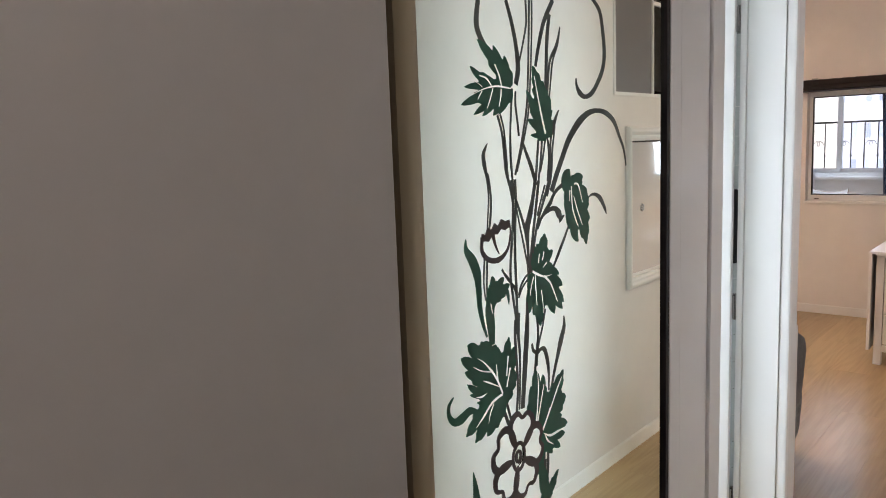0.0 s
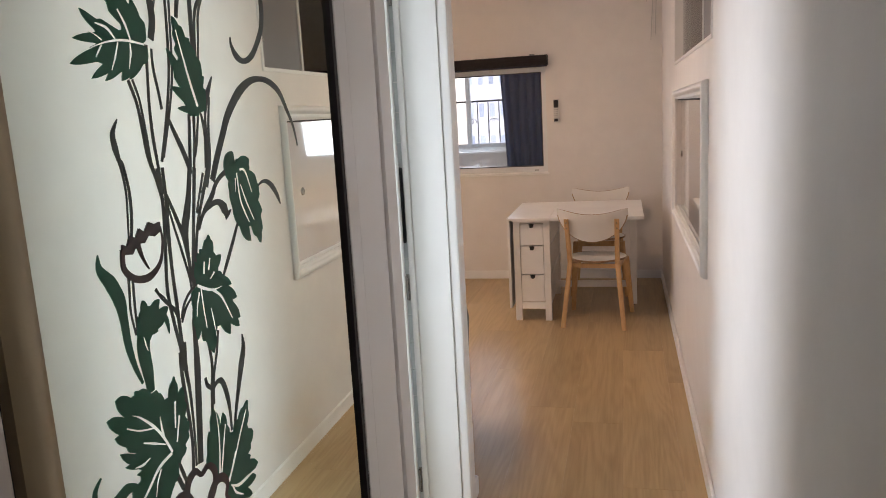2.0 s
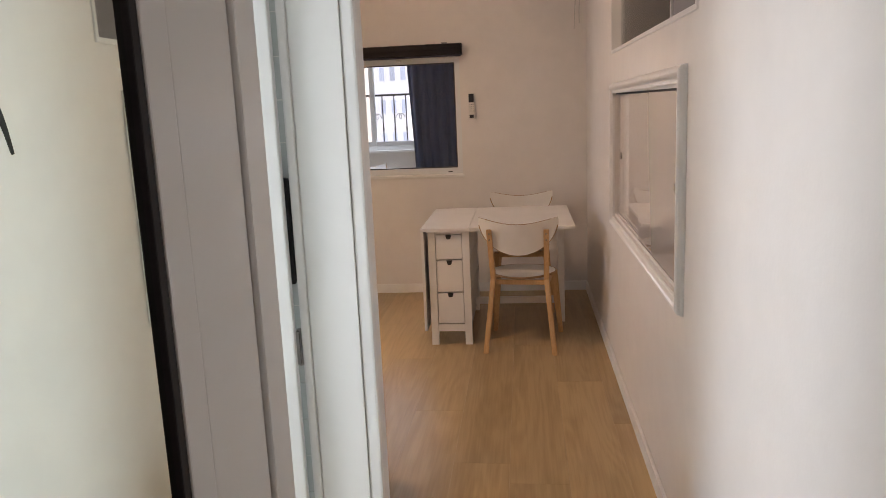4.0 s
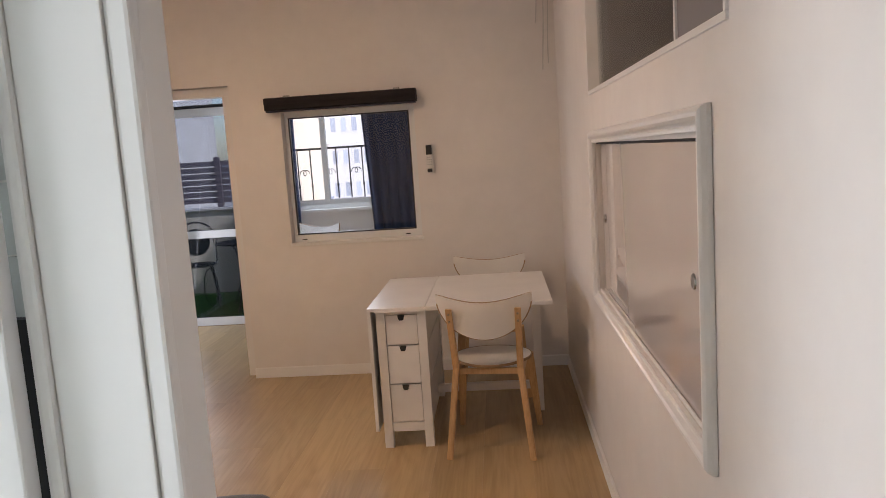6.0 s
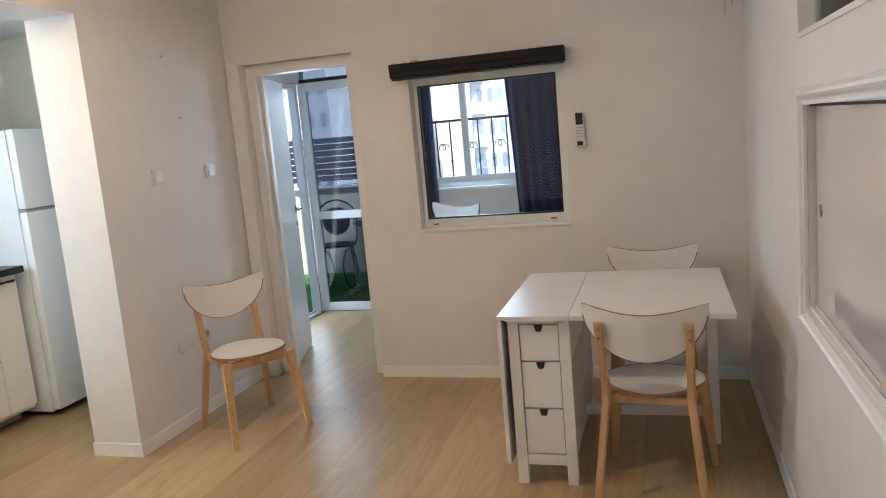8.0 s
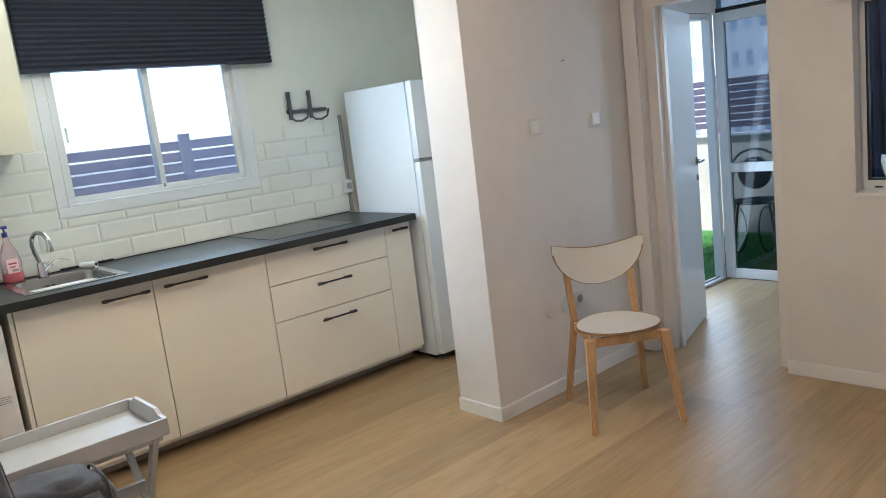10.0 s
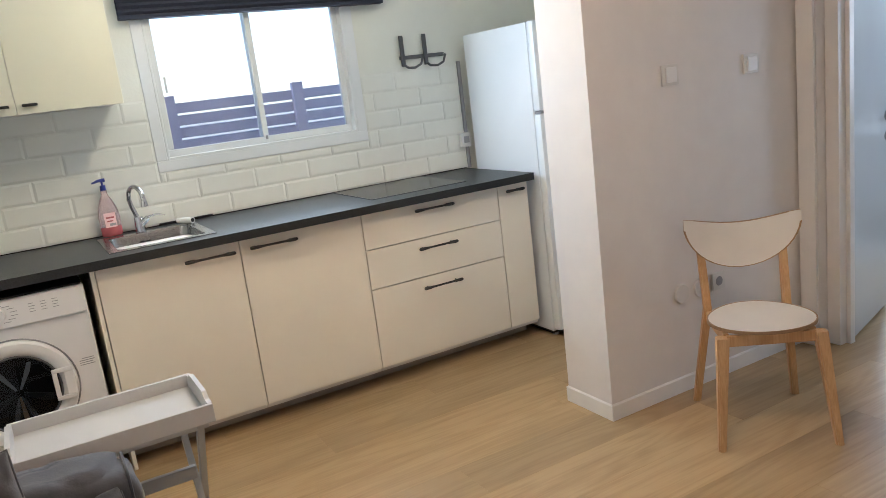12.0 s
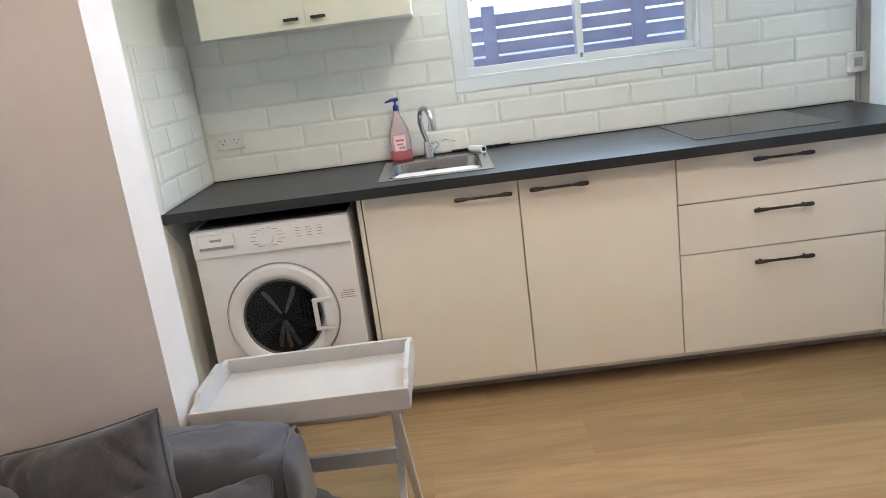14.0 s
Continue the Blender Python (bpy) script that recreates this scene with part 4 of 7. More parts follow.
# ---- hall: bathroom door ----
trim = boxes("trim", M_JAMB, None, (-0.4838, -0.466, 1.997, 2.075, 0.0, 2.12), (-0.4838, -0.468, 1.7975, 1.974, 0.0, 2.14), (-0.529, -0.467, 1.7385, 1.797, 0.024, 2.14), (-0.4838, -0.476, 1.974, 1.997, 0.0, 2.12), bevel=0.003)
structure(trim, "pale grey door casing with a narrow groove", "trim")
trim = boxes("trim", M_TRIM, None, (-0.624, -0.6030, 2.664, 2.718, 0.0, 2.058), bevel=0.006)
structure(trim, "rounded white door stop", "trim")
trim = boxes("trim", M_TRIM, None, (-0.6025, -0.4842, 2.674, 2.718, 0.0, 2.058), bevel=0.002)
structure(trim, "white glossy door jamb", "trim")
trim = boxes("trim", M_TRIM, None, (-0.484, -0.452, 2.678, 2.7065, 0.0, 2.10), bevel=0.006)
structure(trim, "rounded white bead along the door jamb", "trim")
trim = boxes("trim", M_JAMB, None, (-0.486, -0.458, 2.7075, 2.790, 0.0, 2.12), bevel=0.004)
structure(trim, "pale grey door casing at the wall end", "trim")
trim = boxes("trim", M_JAMB, None, (-0.60, -0.468, 2.076, 2.70, 2.02, 2.058), bevel=0.003)
structure(trim, "white head of the bathroom door frame", "trim")
d2 = thing("door_2", "white painted bathroom door standing open", "door", kind="structure")
bm = bmesh.new()
box(bm, -0.622, 0.0, -0.020, 0.020, 0.012, 2.01, 0.004, Matrix.Translation((-0.634, 2.652, 0.0)) @ Matrix.Rotation(radians(10), 4, "Z"))
part("leaf", bm, M_TRIM, d2)
for z in (0.92, 1.88, 0.22):
    bm = bmesh.new()
    rod(bm, (-0.630, 2.672, z - 0.045), (-0.630, 2.672, z + 0.045), 0.006)
    box(bm, -0.640, -0.628, 2.660, 2.671, z - 0.04, z + 0.04)
    part("hinge", bm, M_STEEL, d2, "steel butt hinge")
bm = bmesh.new()
rod(bm, (-1.21, 2.540, 1.0), (-1.21, 2.487, 1.0), 0.010)
rod(bm, (-1.215, 2.490, 1.0), (-1.10, 2.505, 1.0), 0.009)
part("door_handle", bm, M_STEEL, d2, "steel lever handle", smooth=True)
towel = thing("towel", "black towel hanging behind the bathroom door", "towel")
bm = bmesh.new()
box(bm, -0.765, -0.645, 2.722, 2.742, 1.06, 1.32, 0.008)
part("cloth", bm, M_BLACK, towel)

# ---- right-hand wall: moulded frame, sliding panel, inner window ----
frame_thing = thing("moulded_frame", "white moulded timber frame round a glossy sliding panel", "frame", kind="structure")
FY0, FY1, FZ0, FZ1, SLOPE = 3.300, 5.088, 0.800, 1.562, -0.017
PROFILE = ((0.0, 0.0), (0.0, 0.010), (0.006, 0.021), (0.014, 0.027), (0.023, 0.028), (0.031, 0.023), (0.036, 0.013), (0.040, 0.011), (0.044, 0.013), (0.052, 0.012), (0.052, 0.0))
for side in range(4):
    bm = bmesh.new()
    rows = []
    for end in (0, 1):
        row = []
        for w, h in PROFILE:
            y0, y1, z0, z1 = FY0 + w * 0.55, FY1 - w * 0.55, FZ0 + w, FZ1 - w
            c = (((y0, z0), (y1, z0)), ((y1, z0), (y1, z1 + SLOPE)), ((y1, z1 + SLOPE), (y0, z1)), ((y0, z1), (y0, z0)))[side][end]
            row.append(bm.verts.new((0.391 - h, *c)))
        rows.append(row)
    k = len(PROFILE)
    for i in range(k):
        bm.faces.new((rows[0][i], rows[0][(i + 1) % k], rows[1][(i + 1) % k], rows[1][i]))
    part("moulding", bm, M_TRIM, frame_thing)
boxes("track", M_TRIM, frame_thing, (0.393, 0.432, 3.331, 5.058, 0.8525, 0.858), (0.393, 0.396, 3.331, 5.058, 0.858, 0.866), (0.4105, 0.4125, 3.331, 5.058, 0.858, 0.866), (0.426, 0.428, 3.331, 5.058, 0.858, 0.866), bevel=0.0, label="white grooved sliding track")
# upper track is near-black to draw the shaded gap line
boxes("track", M_GAP_SHADE, frame_thing, (0.397, 0.432, 3.331, 5.058, 1.488, 1.4945), bevel=0.0, label="upper track coloured as the shaded gap above the panels")
for x, y0, y1, yp in ((0.4145, 4.15, 5.054, 4.985), (0.399, 3.333, 4.28, 3.490)):
    panel = boxes("panel", M_PANEL, frame_thing, (x, x + 0.010, y0, y1, 0.8605, 1.487), bevel=0.001, label="glossy pale sliding panel")
    bm = bmesh.new()
    rod(bm, (x - 0.0004, yp, 1.175), (x - 0.004, yp, 1.175), 0.019, 0.017, 20)
    pull = part("finger_pull", bm, M_STEEL, panel, "round steel finger pull with a dark recess")

win3 = thing("window_3", "fixed inner window high in the wall with dim glass", "window", kind="structure")
boxes("window_frame", M_TRIM, win3, (0.386, 0.500, 3.185, 5.18, 1.700, 1.716), (0.386, 0.500, 3.185, 3.200, 1.716, 2.45), (0.386, 0.450, 5.165, 5.18, 1.716, 2.45), (0.386, 0.50, 3.20, 5.165, 2.435, 2.45), bevel=0.001)
boxes("mullion", M_TRIM, win3, (0.398, 0.450, 3.610, 3.624, 1.716, 2.435), bevel=0.001)
boxes("transom", M_TRIM, win3, (0.425, 0.445, 3.624, 5.164, 2.150, 2.166), bevel=0.001)
boxes("pane", M_GLASS, win3, (0.434, 0.438, 3.624, 5.164, 1.716, 2.150), bevel=0.0, shadow=False)
boxes("pane", M_GLASS, win3, (0.434, 0.438, 3.624, 5.164, 2.166, 2.435), bevel=0.0, shadow=False)
boxes("pane", M_GREYPANE, win3, (0.404, 0.412, 3.201, 3.609, 1.717, 2.434), bevel=0.0, label="opaque grey pane")
cab = thing("storage_box", "dark olive storage box in the dim next room", "box")
boxes("body", M_OLIVE, cab, (0.508, 0.640, 4.940, 5.160, 0.0, 1.985), bevel=0.008)
boxes("lid", M_OLIVE, cab, (0.505, 0.645, 4.935, 5.165, 1.987, 2.015), bevel=0.006)
cur = thing("grey_cloth", "grey-green cloth hanging in the next room", "cloth")
bm = bmesh.new()
rows = []
for z in (1.72, 1.80, 1.95, 2.10, 2.30, 2.60, 2.948):
    c, w = 0.588 - 0.11 * (z - 1.72), 0.022 - 0.006 * (z - 1.72)
    rows.append([bm.verts.new((c + w * (i / 6 - 1), 4.900 + 0.008 * math.sin(i * 1.1 + 3 * z), z)) for i in range(13)])
for a, b in zip(rows, rows[1:]):
    for i in range(12):
        bm.faces.new((a[i], a[i + 1], b[i + 1], b[i]))
ob = part("folds", bm, M_OLIVE, cur, smooth=True)
ob.modifiers.new("thickness", "SOLIDIFY").thickness = 0.006

# ---- back wall: window, blind, doorway, remote, air conditioner ----
w1 = thing("window_1", "white aluminium window in the back wall looking into the lobby", "window", kind="structure")
boxes("window_frame", M_ALU, w1, (-1.457, -0.556, 6.915, 6.965, 0.931, 0.985), (-1.457, -0.556, 6.915, 6.965, 1.790, 1.829), (-1.457, -1.432, 6.915, 6.965, 0.985, 1.79), (-0.600, -0.556, 6.915, 6.965, 0.985, 1.79), bevel=0.003)
boxes("gasket", M_BLACK, w1, (-1.433, -0.599, 6.918, 6.94, 0.984, 0.994), (-1.433, -0.599, 6.918, 6.94, 1.781, 1.791), (-1.433, -1.422, 6.918, 6.94, 0.994, 1.781), (-0.610, -0.599, 6.918, 6.94, 0.994, 1.781), bevel=0.0, label="black rubber gasket")
boxes("pane", M_GLASS, w1, (-1.422, -0.610, 6.930, 6.934, 0.994, 1.781), bevel=0.0, shadow=False)
boxes("sill", M_TRIM, w1, (-1.466, -0.546, 6.826, 6.914, 0.920, 0.938), bevel=0.003)
for x in (-1.385, -0.66):
    boxes("drain_slot", M_BLACK, w1, (x - 0.017, x + 0.017, 6.912, 6.916, 0.950, 0.957), bevel=0.0)

bl1 = thing("roller_blind", "rolled-up dark brown blind in a slim cassette over the window", "blind")
bm = bmesh.new()
prism(bm, [(6.838, 1.838), (6.838, 1.915), (6.775, 1.922), (6.735, 1.915), (6.735, 1.880), (6.742, 1.872), (6.742, 1.842), (6.76, 1.838)], 1.006, lambda u, v, w: (-1.535 + w, u, v))
part("cassette", bm, M_BROWN, bl1, "dark brown fabric-faced cassette")
boxes("bottom_bar", M_NAVY, bl1, (-1.53, -0.534, 6.752, 6.80, 1.826, 1.837), bevel=0.002)
for x in (-1.40, -0.66):
    boxes("bracket", M_STEEL, bl1, (x - 0.02, x + 0.02, 6.80, 6.839, 1.916, 1.934), bevel=0.001)
boxes("bracket", M_WHITEPL, bl1, (-1.03, -1.00, 6.80, 6.835, 1.800, 1.825), bevel=0.003, label="white plastic catch")

d1 = thing("door_1", "white inner door standing open into the lobby", "door", kind="structure")
boxes("door_frame", M_JAMB, d1, (-2.558, -2.492, 6.900, 7.010, 0.0, 1.965), (-2.558, -1.802, 6.900, 7.010, 1.965, 2.028), (-1.868, -1.802, 6.900, 7.010, 0.0, 1.965), bevel=0.003, label="pale grey painted door frame")
boxes("stop", M_TRIM, d1, (-2.491, -2.470, 6.950, 6.985, 0.0, 1.96), bevel=0.002)
ang = math.atan2(0.168, 0.562)
m = Matrix.Translation((-2.492, 7.012, 0.0)) @ Matrix.Rotation(ang, 4, "Z")
bm = bmesh.new()
box(bm, -0.040, 0.0, 0.0, 0.590, 0.010, 1.955, 0.003, m)
leaf1 = part("leaf", bm, M_FRIDGE, d1, "white painted door leaf")
bm = bmesh.new()
rod(bm, m @ Vector((0.0, 0.545, 1.045)), m @ Vector((0.045, 0.545, 1.045)), 0.010)
rod(bm, m @ Vector((0.042, 0.555, 1.045)), m @ Vector((0.042, 0.440, 1.045)), 0.009)
rod(bm, m @ Vector((0.0, 0.545, 1.045)), m @ Vector((0.006, 0.545, 1.045)), 0.025, 0.025, 18)
rod(bm, m @ Vector((0.0, 0.545, 0.94)), m @ Vector((0.006, 0.545, 0.94)), 0.022, 0.022, 18)
part("door_handle", bm, M_STEEL, leaf1, "brushed steel lever handle", smooth=True)
trim = boxes("trim", M_TRIM, None, (-2.648, -2.562, 6.822, 6.838, 0.0, 2.05), bevel=0.004)
structure(trim, "white door casing in the corner", "trim")

rc = thing("remote_control", "white air-conditioner remote in its wall holder", "remote")
boxes("body", M_WHITEPL, rc, (-0.496, -0.447, 6.813, 6.833, 1.375, 1.553), bevel=0.006, smooth=True)
boxes("screen", M_BLACK, rc, (-0.491, -0.452, 6.8105, 6.814, 1.482, 1.546), bevel=0.001, label="dark grey display")
boxes("holder", M_WHITEPL, rc, (-0.502, -0.442, 6.808, 6.8395, 1.360, 1.392), bevel=0.004, label="white wall holder")
boxes("print", M_BLACK, rc, (-0.488, -0.456, 6.8065, 6.8085, 1.366, 1.390), bevel=0.0)
for r in range(4):
    for c in range(3):
        boxes("button", M_GREYPL, rc, (-0.486 + 0.012 * c, -0.479 + 0.012 * c, 6.811, 6.8135, 1.415 + 0.016 * r, 1.420 + 0.016 * r), bevel=0.0)

ac = thing("air_conditioner", "white split air conditioner high on the wall with loose cables", "air conditioner")
bm = bmesh.new()
prism(bm, [(0.391, 2.585), (0.391, 2.87), (0.22, 2.87), (0.185, 2.82), (0.185, 2.66), (0.24, 2.600)], 0.82, lambda u, v, w: (u, 5.93 + w, v))
part("body", bm, M_WHITEPL, ac)
boxes("louvre", M_GREYPL, ac, (0.19, 0.235, 5.98, 6.70, 2.610, 2.622), bevel=0.001, label="grey air outlet")
for k, (x, dz) in enumerate(((0.27, 0.32), (0.315, 0.62), (0.355, 0.58))):
    bm = bmesh.new()
    pts = [(x + 0.012 * math.sin(3 * s + k), 6.832 - 0.015 * math.sin(math.pi * s), 2.66 - (dz + 0.06) * s) for s in [i / 14 for i in range(15)]]
    tube(bm, pts, 0.0034, 6)
    part("cable", bm, M_TRAY, ac, "thin loose white cable")

# ---- switches and sockets on the spur wall ----
for y in (6.016, 6.517):
    s = thing("light_switch", "white square light switch on the wall", "switch", group="wall switches")
    boxes("plate", M_WHITEPL, s, (-2.659, -2.650, y - 0.048, y + 0.048, 1.360, 1.446), bevel=0.003)
    boxes("rocker", M_TRIM, s, (-2.650, -2.643, y - 0.030, y + 0.030, 1.372, 1.434), bevel=0.003)
for y in (6.02, 6.138):
    s = thing("cover_plate", "round white blank cover on the wall", "cover", group="round covers")
    bm = bmesh.new()
    rod(bm, (-2.659, y, 0.455), (-2.651, y, 0.455), 0.044, 0.040, 28)
    part("disc", bm, M_WHITEPL, s, smooth=True)
s = thing("wall_socket", "white square wall socket", "socket")
boxes("plate", M_WHITEPL, s, (-2.659, -2.650, 6.21, 6.29, 0.42, 0.50), bevel=0.003)
bm = bmesh.new()
rod(bm, (-2.6495, 6.25, 0.46), (-2.6485, 6.25, 0.46), 0.022, 0.022, 20)
part("outlet", bm, M_GREYPL, s, "grey round outlet")

for y, z, lean in ((6.182, 2.042, 0.012), (6.280, 1.716, 0.004)):
    s = thing("nail", "small dark nail sticking out of the wall", "nail", group="wall nails")
    bm = bmesh.new()
    rod(bm, (-2.6598, y, z), (-2.645, y + lean * 0.4, z + lean), 0.0022, 0.0026, 8)
    rod(bm, (-2.645, y + lean * 0.4, z + lean), (-2.643, y + lean * 0.45, z + lean * 1.1), 0.0048, 0.0044, 10)
    part("shank", bm, M_GREYPL, s)
lamp = thing("ceiling_lamp", "round white ceiling lamp with an added rim that keeps its light low", "lamp")
bm = bmesh.new()
rod(bm, (-1.70, 4.45, 2.949), (-1.70, 4.45, 2.938), 0.205, 0.205, 40)
part("base", bm, M_WHITEPL, lamp, smooth=True)
# unseen ring added to keep the bulb's light off the upper walls
bm = bmesh.new()
rows = [[bm.verts.new((-1.70 + r * math.cos(math.pi * k / 20), 4.45 + r * math.sin(math.pi * k / 20), z)) for k in range(40)] for r, z in ((0.205, 2.938), (0.205, 2.772), (0.196, 2.772), (0.196, 2.938))]
for a, b in zip(rows, rows[1:]):
    for k in range(40):
        bm.faces.new((a[k], a[(k + 1) % 40], b[(k + 1) % 40], b[k]))
part("rim", bm, M_WHITEPL, lamp, smooth=True)


# ---- dining table and chairs ----
def gateleg_table():
    t = thing("gateleg_table", "white gateleg table with three small drawers and one raised leaf", "table")
    x0, x1, y0, y1 = -0.683, -0.424, 5.452, 6.340
    boxes("tabletop", M_TABLE, t, (x0, x1 - 0.0015, y0, y1, 0.718, 0.740), bevel=0.002)
    boxes("leaf", M_TABLE, t, (x1 + 0.0015, 0.208, y0, y1, 0.718, 0.740), bevel=0.002, label="raised white table leaf")
    boxes("leaf", M_TABLE, t, (x0 - 0.038, x0 - 0.020, y0 + 0.01, y1 - 0.01, 0.095, 0.722), bevel=0.002, label="hanging white table leaf")
    boxes("hinge_strip", M_TABLE, t, (x0 - 0.038, x0 + 0.001, y0 + 0.005, y1 - 0.005, 0.7225, 0.7395), bevel=0.002)
    for ax in (x0 + 0.002, x1 - 0.047):
        for ay in (y0 + 0.028, y1 - 0.073):
            boxes("leg", M_TABLE, t, (ax, ax + 0.045, ay, ay + 0.045, 0.0, 0.717), bevel=0.002)
    xa, xb = x0 + 0.048, x1 - 0.048
    for ya, yb in ((y0 + 0.032, y0 + 0.050), (y1 - 0.050, y1 - 0.032)):
        boxes("rail", M_TABLE, t, (xa, xb, ya, yb, 0.086, 0.132), bevel=0.001)
        boxes("rail", M_TABLE, t, (xa, xb, ya, yb, 0.700, 0.717), bevel=0.001)
    boxes("side_panel", M_TABLE, t, (x1 - 0.022, x1 - 0.008, y0 + 0.074, y1 - 0.074, 0.10, 0.716), bevel=0.001)
    boxes("side_panel", M_TABLE, t, (x0 + 0.008, x0 + 0.022, y0 + 0.074, y1 - 0.074, 0.10, 0.716), bevel=0.001)
    for z in (0.30, 0.50):
        boxes("side_rail", M_TABLE, t, (x1 - 0.008, x1 - 0.003, y0 + 0.074, y1 - 0.074, z, z + 0.03), bevel=0.001)
    for z0, z1 in ((0.136, 0.334), (0.338, 0.538), (0.542, 0.697)):
        d = boxes("drawer", M_TABLE, t, (xa + 0.002, xb - 0.002, y0 + 0.033, y0 + 0.36, z0 + 0.0015, z1 - 0.0015), bevel=0.002)
        # dark patch on the front draws the shade of a finger notch
        bm = bmesh.new()
        c = (xa + xb) / 2
        prism(bm, [(c - 0.018, z1 - 0.001), (c + 0.018, z1 - 0.001), (c + 0.013, z1 - 0.024), (c + 0.008, z1 - 0.029), (c - 0.008, z1 - 0.029), (c - 0.013, z1 - 0.024)], 0.003, lambda u, v, w: (u, y0 + 0.0305 + w, v))
        part("notch", bm, M_GAP_SHADE, d, "dark patch for a shaded finger notch")
    # gate leg under the raised leaf
    gy = (y0 + y1) / 2
    boxes("gate_leg", M_TABLE, t, (0.120, 0.165, gy + 0.02, gy + 0.065, 0.012, 0.716), (x1 - 0.02, 0.120, gy + 0.03, gy + 0.055, 0.14, 0.185), (x1 - 0.02, 0.120, gy + 0.03, gy + 0.055, 0.655, 0.70), bevel=0.001)
    bm = bmesh.new()
    rod(bm, (0.142, gy + 0.03, 0.008), (0.142, gy + 0.055, 0.008), 0.008)
    part("castor", bm, M_STEEL, t)
    return t


def backrest_outline():
    """Half-moon back with a slightly dipped top edge and rounded upper corners."""
    pts = []
    for i in range(13):
        u = -1 + 2 * i / 12
        pts.append((0.231 * u, 0.216 - 0.036 * (1 - u * u) ** 1.4))
    for a in range(1, 24):
        th = math.pi * a / 24
        pts.append((0.235 * math.cos(th), 0.196 - 0.205 * math.sin(th) ** 1.06))
    return pts


def dining_chair(m, label, scale=1.0):
    """Faces +y. Birch legs, white shell seat and half-moon back."""
    c = thing("dining_chair", label, "chair", m @ Matrix.Scale(scale, 4), "dining chairs")
    for sx in (-1, 1):
        # rear leg and post in one bent piece
        bm = bmesh.new()
        for (a, b, w0, w1) in (((sx * 0.205, -0.235, 0.0), (sx * 0.158, -0.165, 0.44), 0.015, 0.021), ((sx * 0.158, -0.165, 0.44), (sx * 0.166, -0.240, 0.750), 0.021, 0.012)):
            a, b = Vector(a), Vector(b)
            d = (b - a).normalized()
            ends = []
            for p, w in ((a, w0), (b, w1)):
                ends.append([bm.verts.new(p + Vector((dx * 0.015, dy * w, 0))) for dx, dy in ((-1, -1), (1, -1), (1, 1), (-1, 1))])
            for i in range(4):
                bm.faces.new((ends[0][i], ends[0][(i + 1) % 4], ends[1][(i + 1) % 4], ends[1][i]))
            bm.faces.new(ends[0][::-1]), bm.faces.new(ends[1])
        bmesh.ops.remove_doubles(bm, verts=bm.verts, dist=0.0005)
        bmesh.ops.bevel(bm, geom=[e for e in bm.edges if abs((e.verts[0].co - e.verts[1].co).z) > 0.2], offset=0.005, segments=2, affect="EDGES")
        post = part("rear_leg", bm, M_BEECH, c)
        for zz, yy in ((0.725, -0.2465), (0.688, -0.2405)):
            bm = bmesh.new()
            rod(bm, (sx * 0.165, yy, zz), (sx * 0.165, yy - 0.007, zz), 0.006, 0.005, 10)
            part("screw", bm, M_BEIGE, post, "brass screw head")
        bm = bmesh.new()
        a, b = Vector((sx * 0.212, 0.228, 0.0)), Vector((sx * 0.176, 0.150, 0.425))
        ends = []
        for p, w in ((a, 0.014), (b, 0.023)):
            ends.append([bm.verts.new(p + Vector((dx * w, dy * w, 0))) for dx, dy in ((-1, -1), (1, -1), (1, 1), (-1, 1))])
        for i in range(4):
            bm.faces.new((ends[0][i], ends[0][(i + 1) % 4], ends[1][(i + 1) % 4], ends[1][i]))
        bm.faces.new(ends[0][::-1]), bm.faces.new(ends[1])
        bmesh.ops.bevel(bm, geom=[e for e in bm.edges if abs((e.verts[0].co - e.verts[1].co).z) > 0.2], offset=0.006, segments=2, affect="EDGES")
        part("front_leg", bm, M_BEECH, c)
        boxes("side_rail", M_BEECH, c, (sx * 0.158 - 0.010, sx * 0.158 + 0.010, -0.150, 0.135, 0.392, 0.432), bevel=0.002)
    boxes("front_rail", M_BEECH, c, (-0.160, 0.160, 0.140, 0.160, 0.388, 0.430), bevel=0.002)
    boxes("rear_rail", M_BEECH, c, (-0.146, 0.146, -0.150, -0.134, 0.402, 0.431), bevel=0.002)
    # seat: rounded triangle, gently dished
    bm = bmesh.new()
    n, rings = 40, 6
    rows = []
    for top in (1, 0):
        grid = []
        for r in range(1, rings + 1):
            f = min(r, rings - 1) / (rings - 1) * 0.972 if r < rings else 1.0
            row = []
            for i in range(n):
                a = 2 * math.pi * i / n
                rad = 0.194 * (1 + 0.10 * math.sin(a) + 0.035 * math.cos(3 * (a - math.pi / 2)) * -1)
                x, y = rad * math.cos(a) * 1.02, rad * math.sin(a) * 0.98
                z = 0.434 + (0.013 if top else 0.0) + 0.010 * f ** 3 - 0.003
                row.append(bm.verts.new((x * f, y * f, z)))
            grid.append(row)
        ctr = bm.verts.new((0, 0, 0.431 + (0.013 if top else 0.0)))
        for i in range(n):
            bm.faces.new((ctr, grid[0][i], grid[0][(i + 1) % n]))
        for a, b in zip(grid, grid[1:]):
            for i in range(n):
                bm.faces.new((a[i], b[i], b[(i + 1) % n], a[(i + 1) % n]))
        rows.append(grid[-1])
    edge_faces = [bm.faces.new((rows[0][i], rows[0][(i + 1) % n], rows[1][(i + 1) % n], rows[1][i])) for i in range(n)]
    for f in bm.faces:
        if all(min((v.co - w.co).length for w in rows[0] + rows[1]) < 0.008 for v in f.verts):
            f.material_index = 1
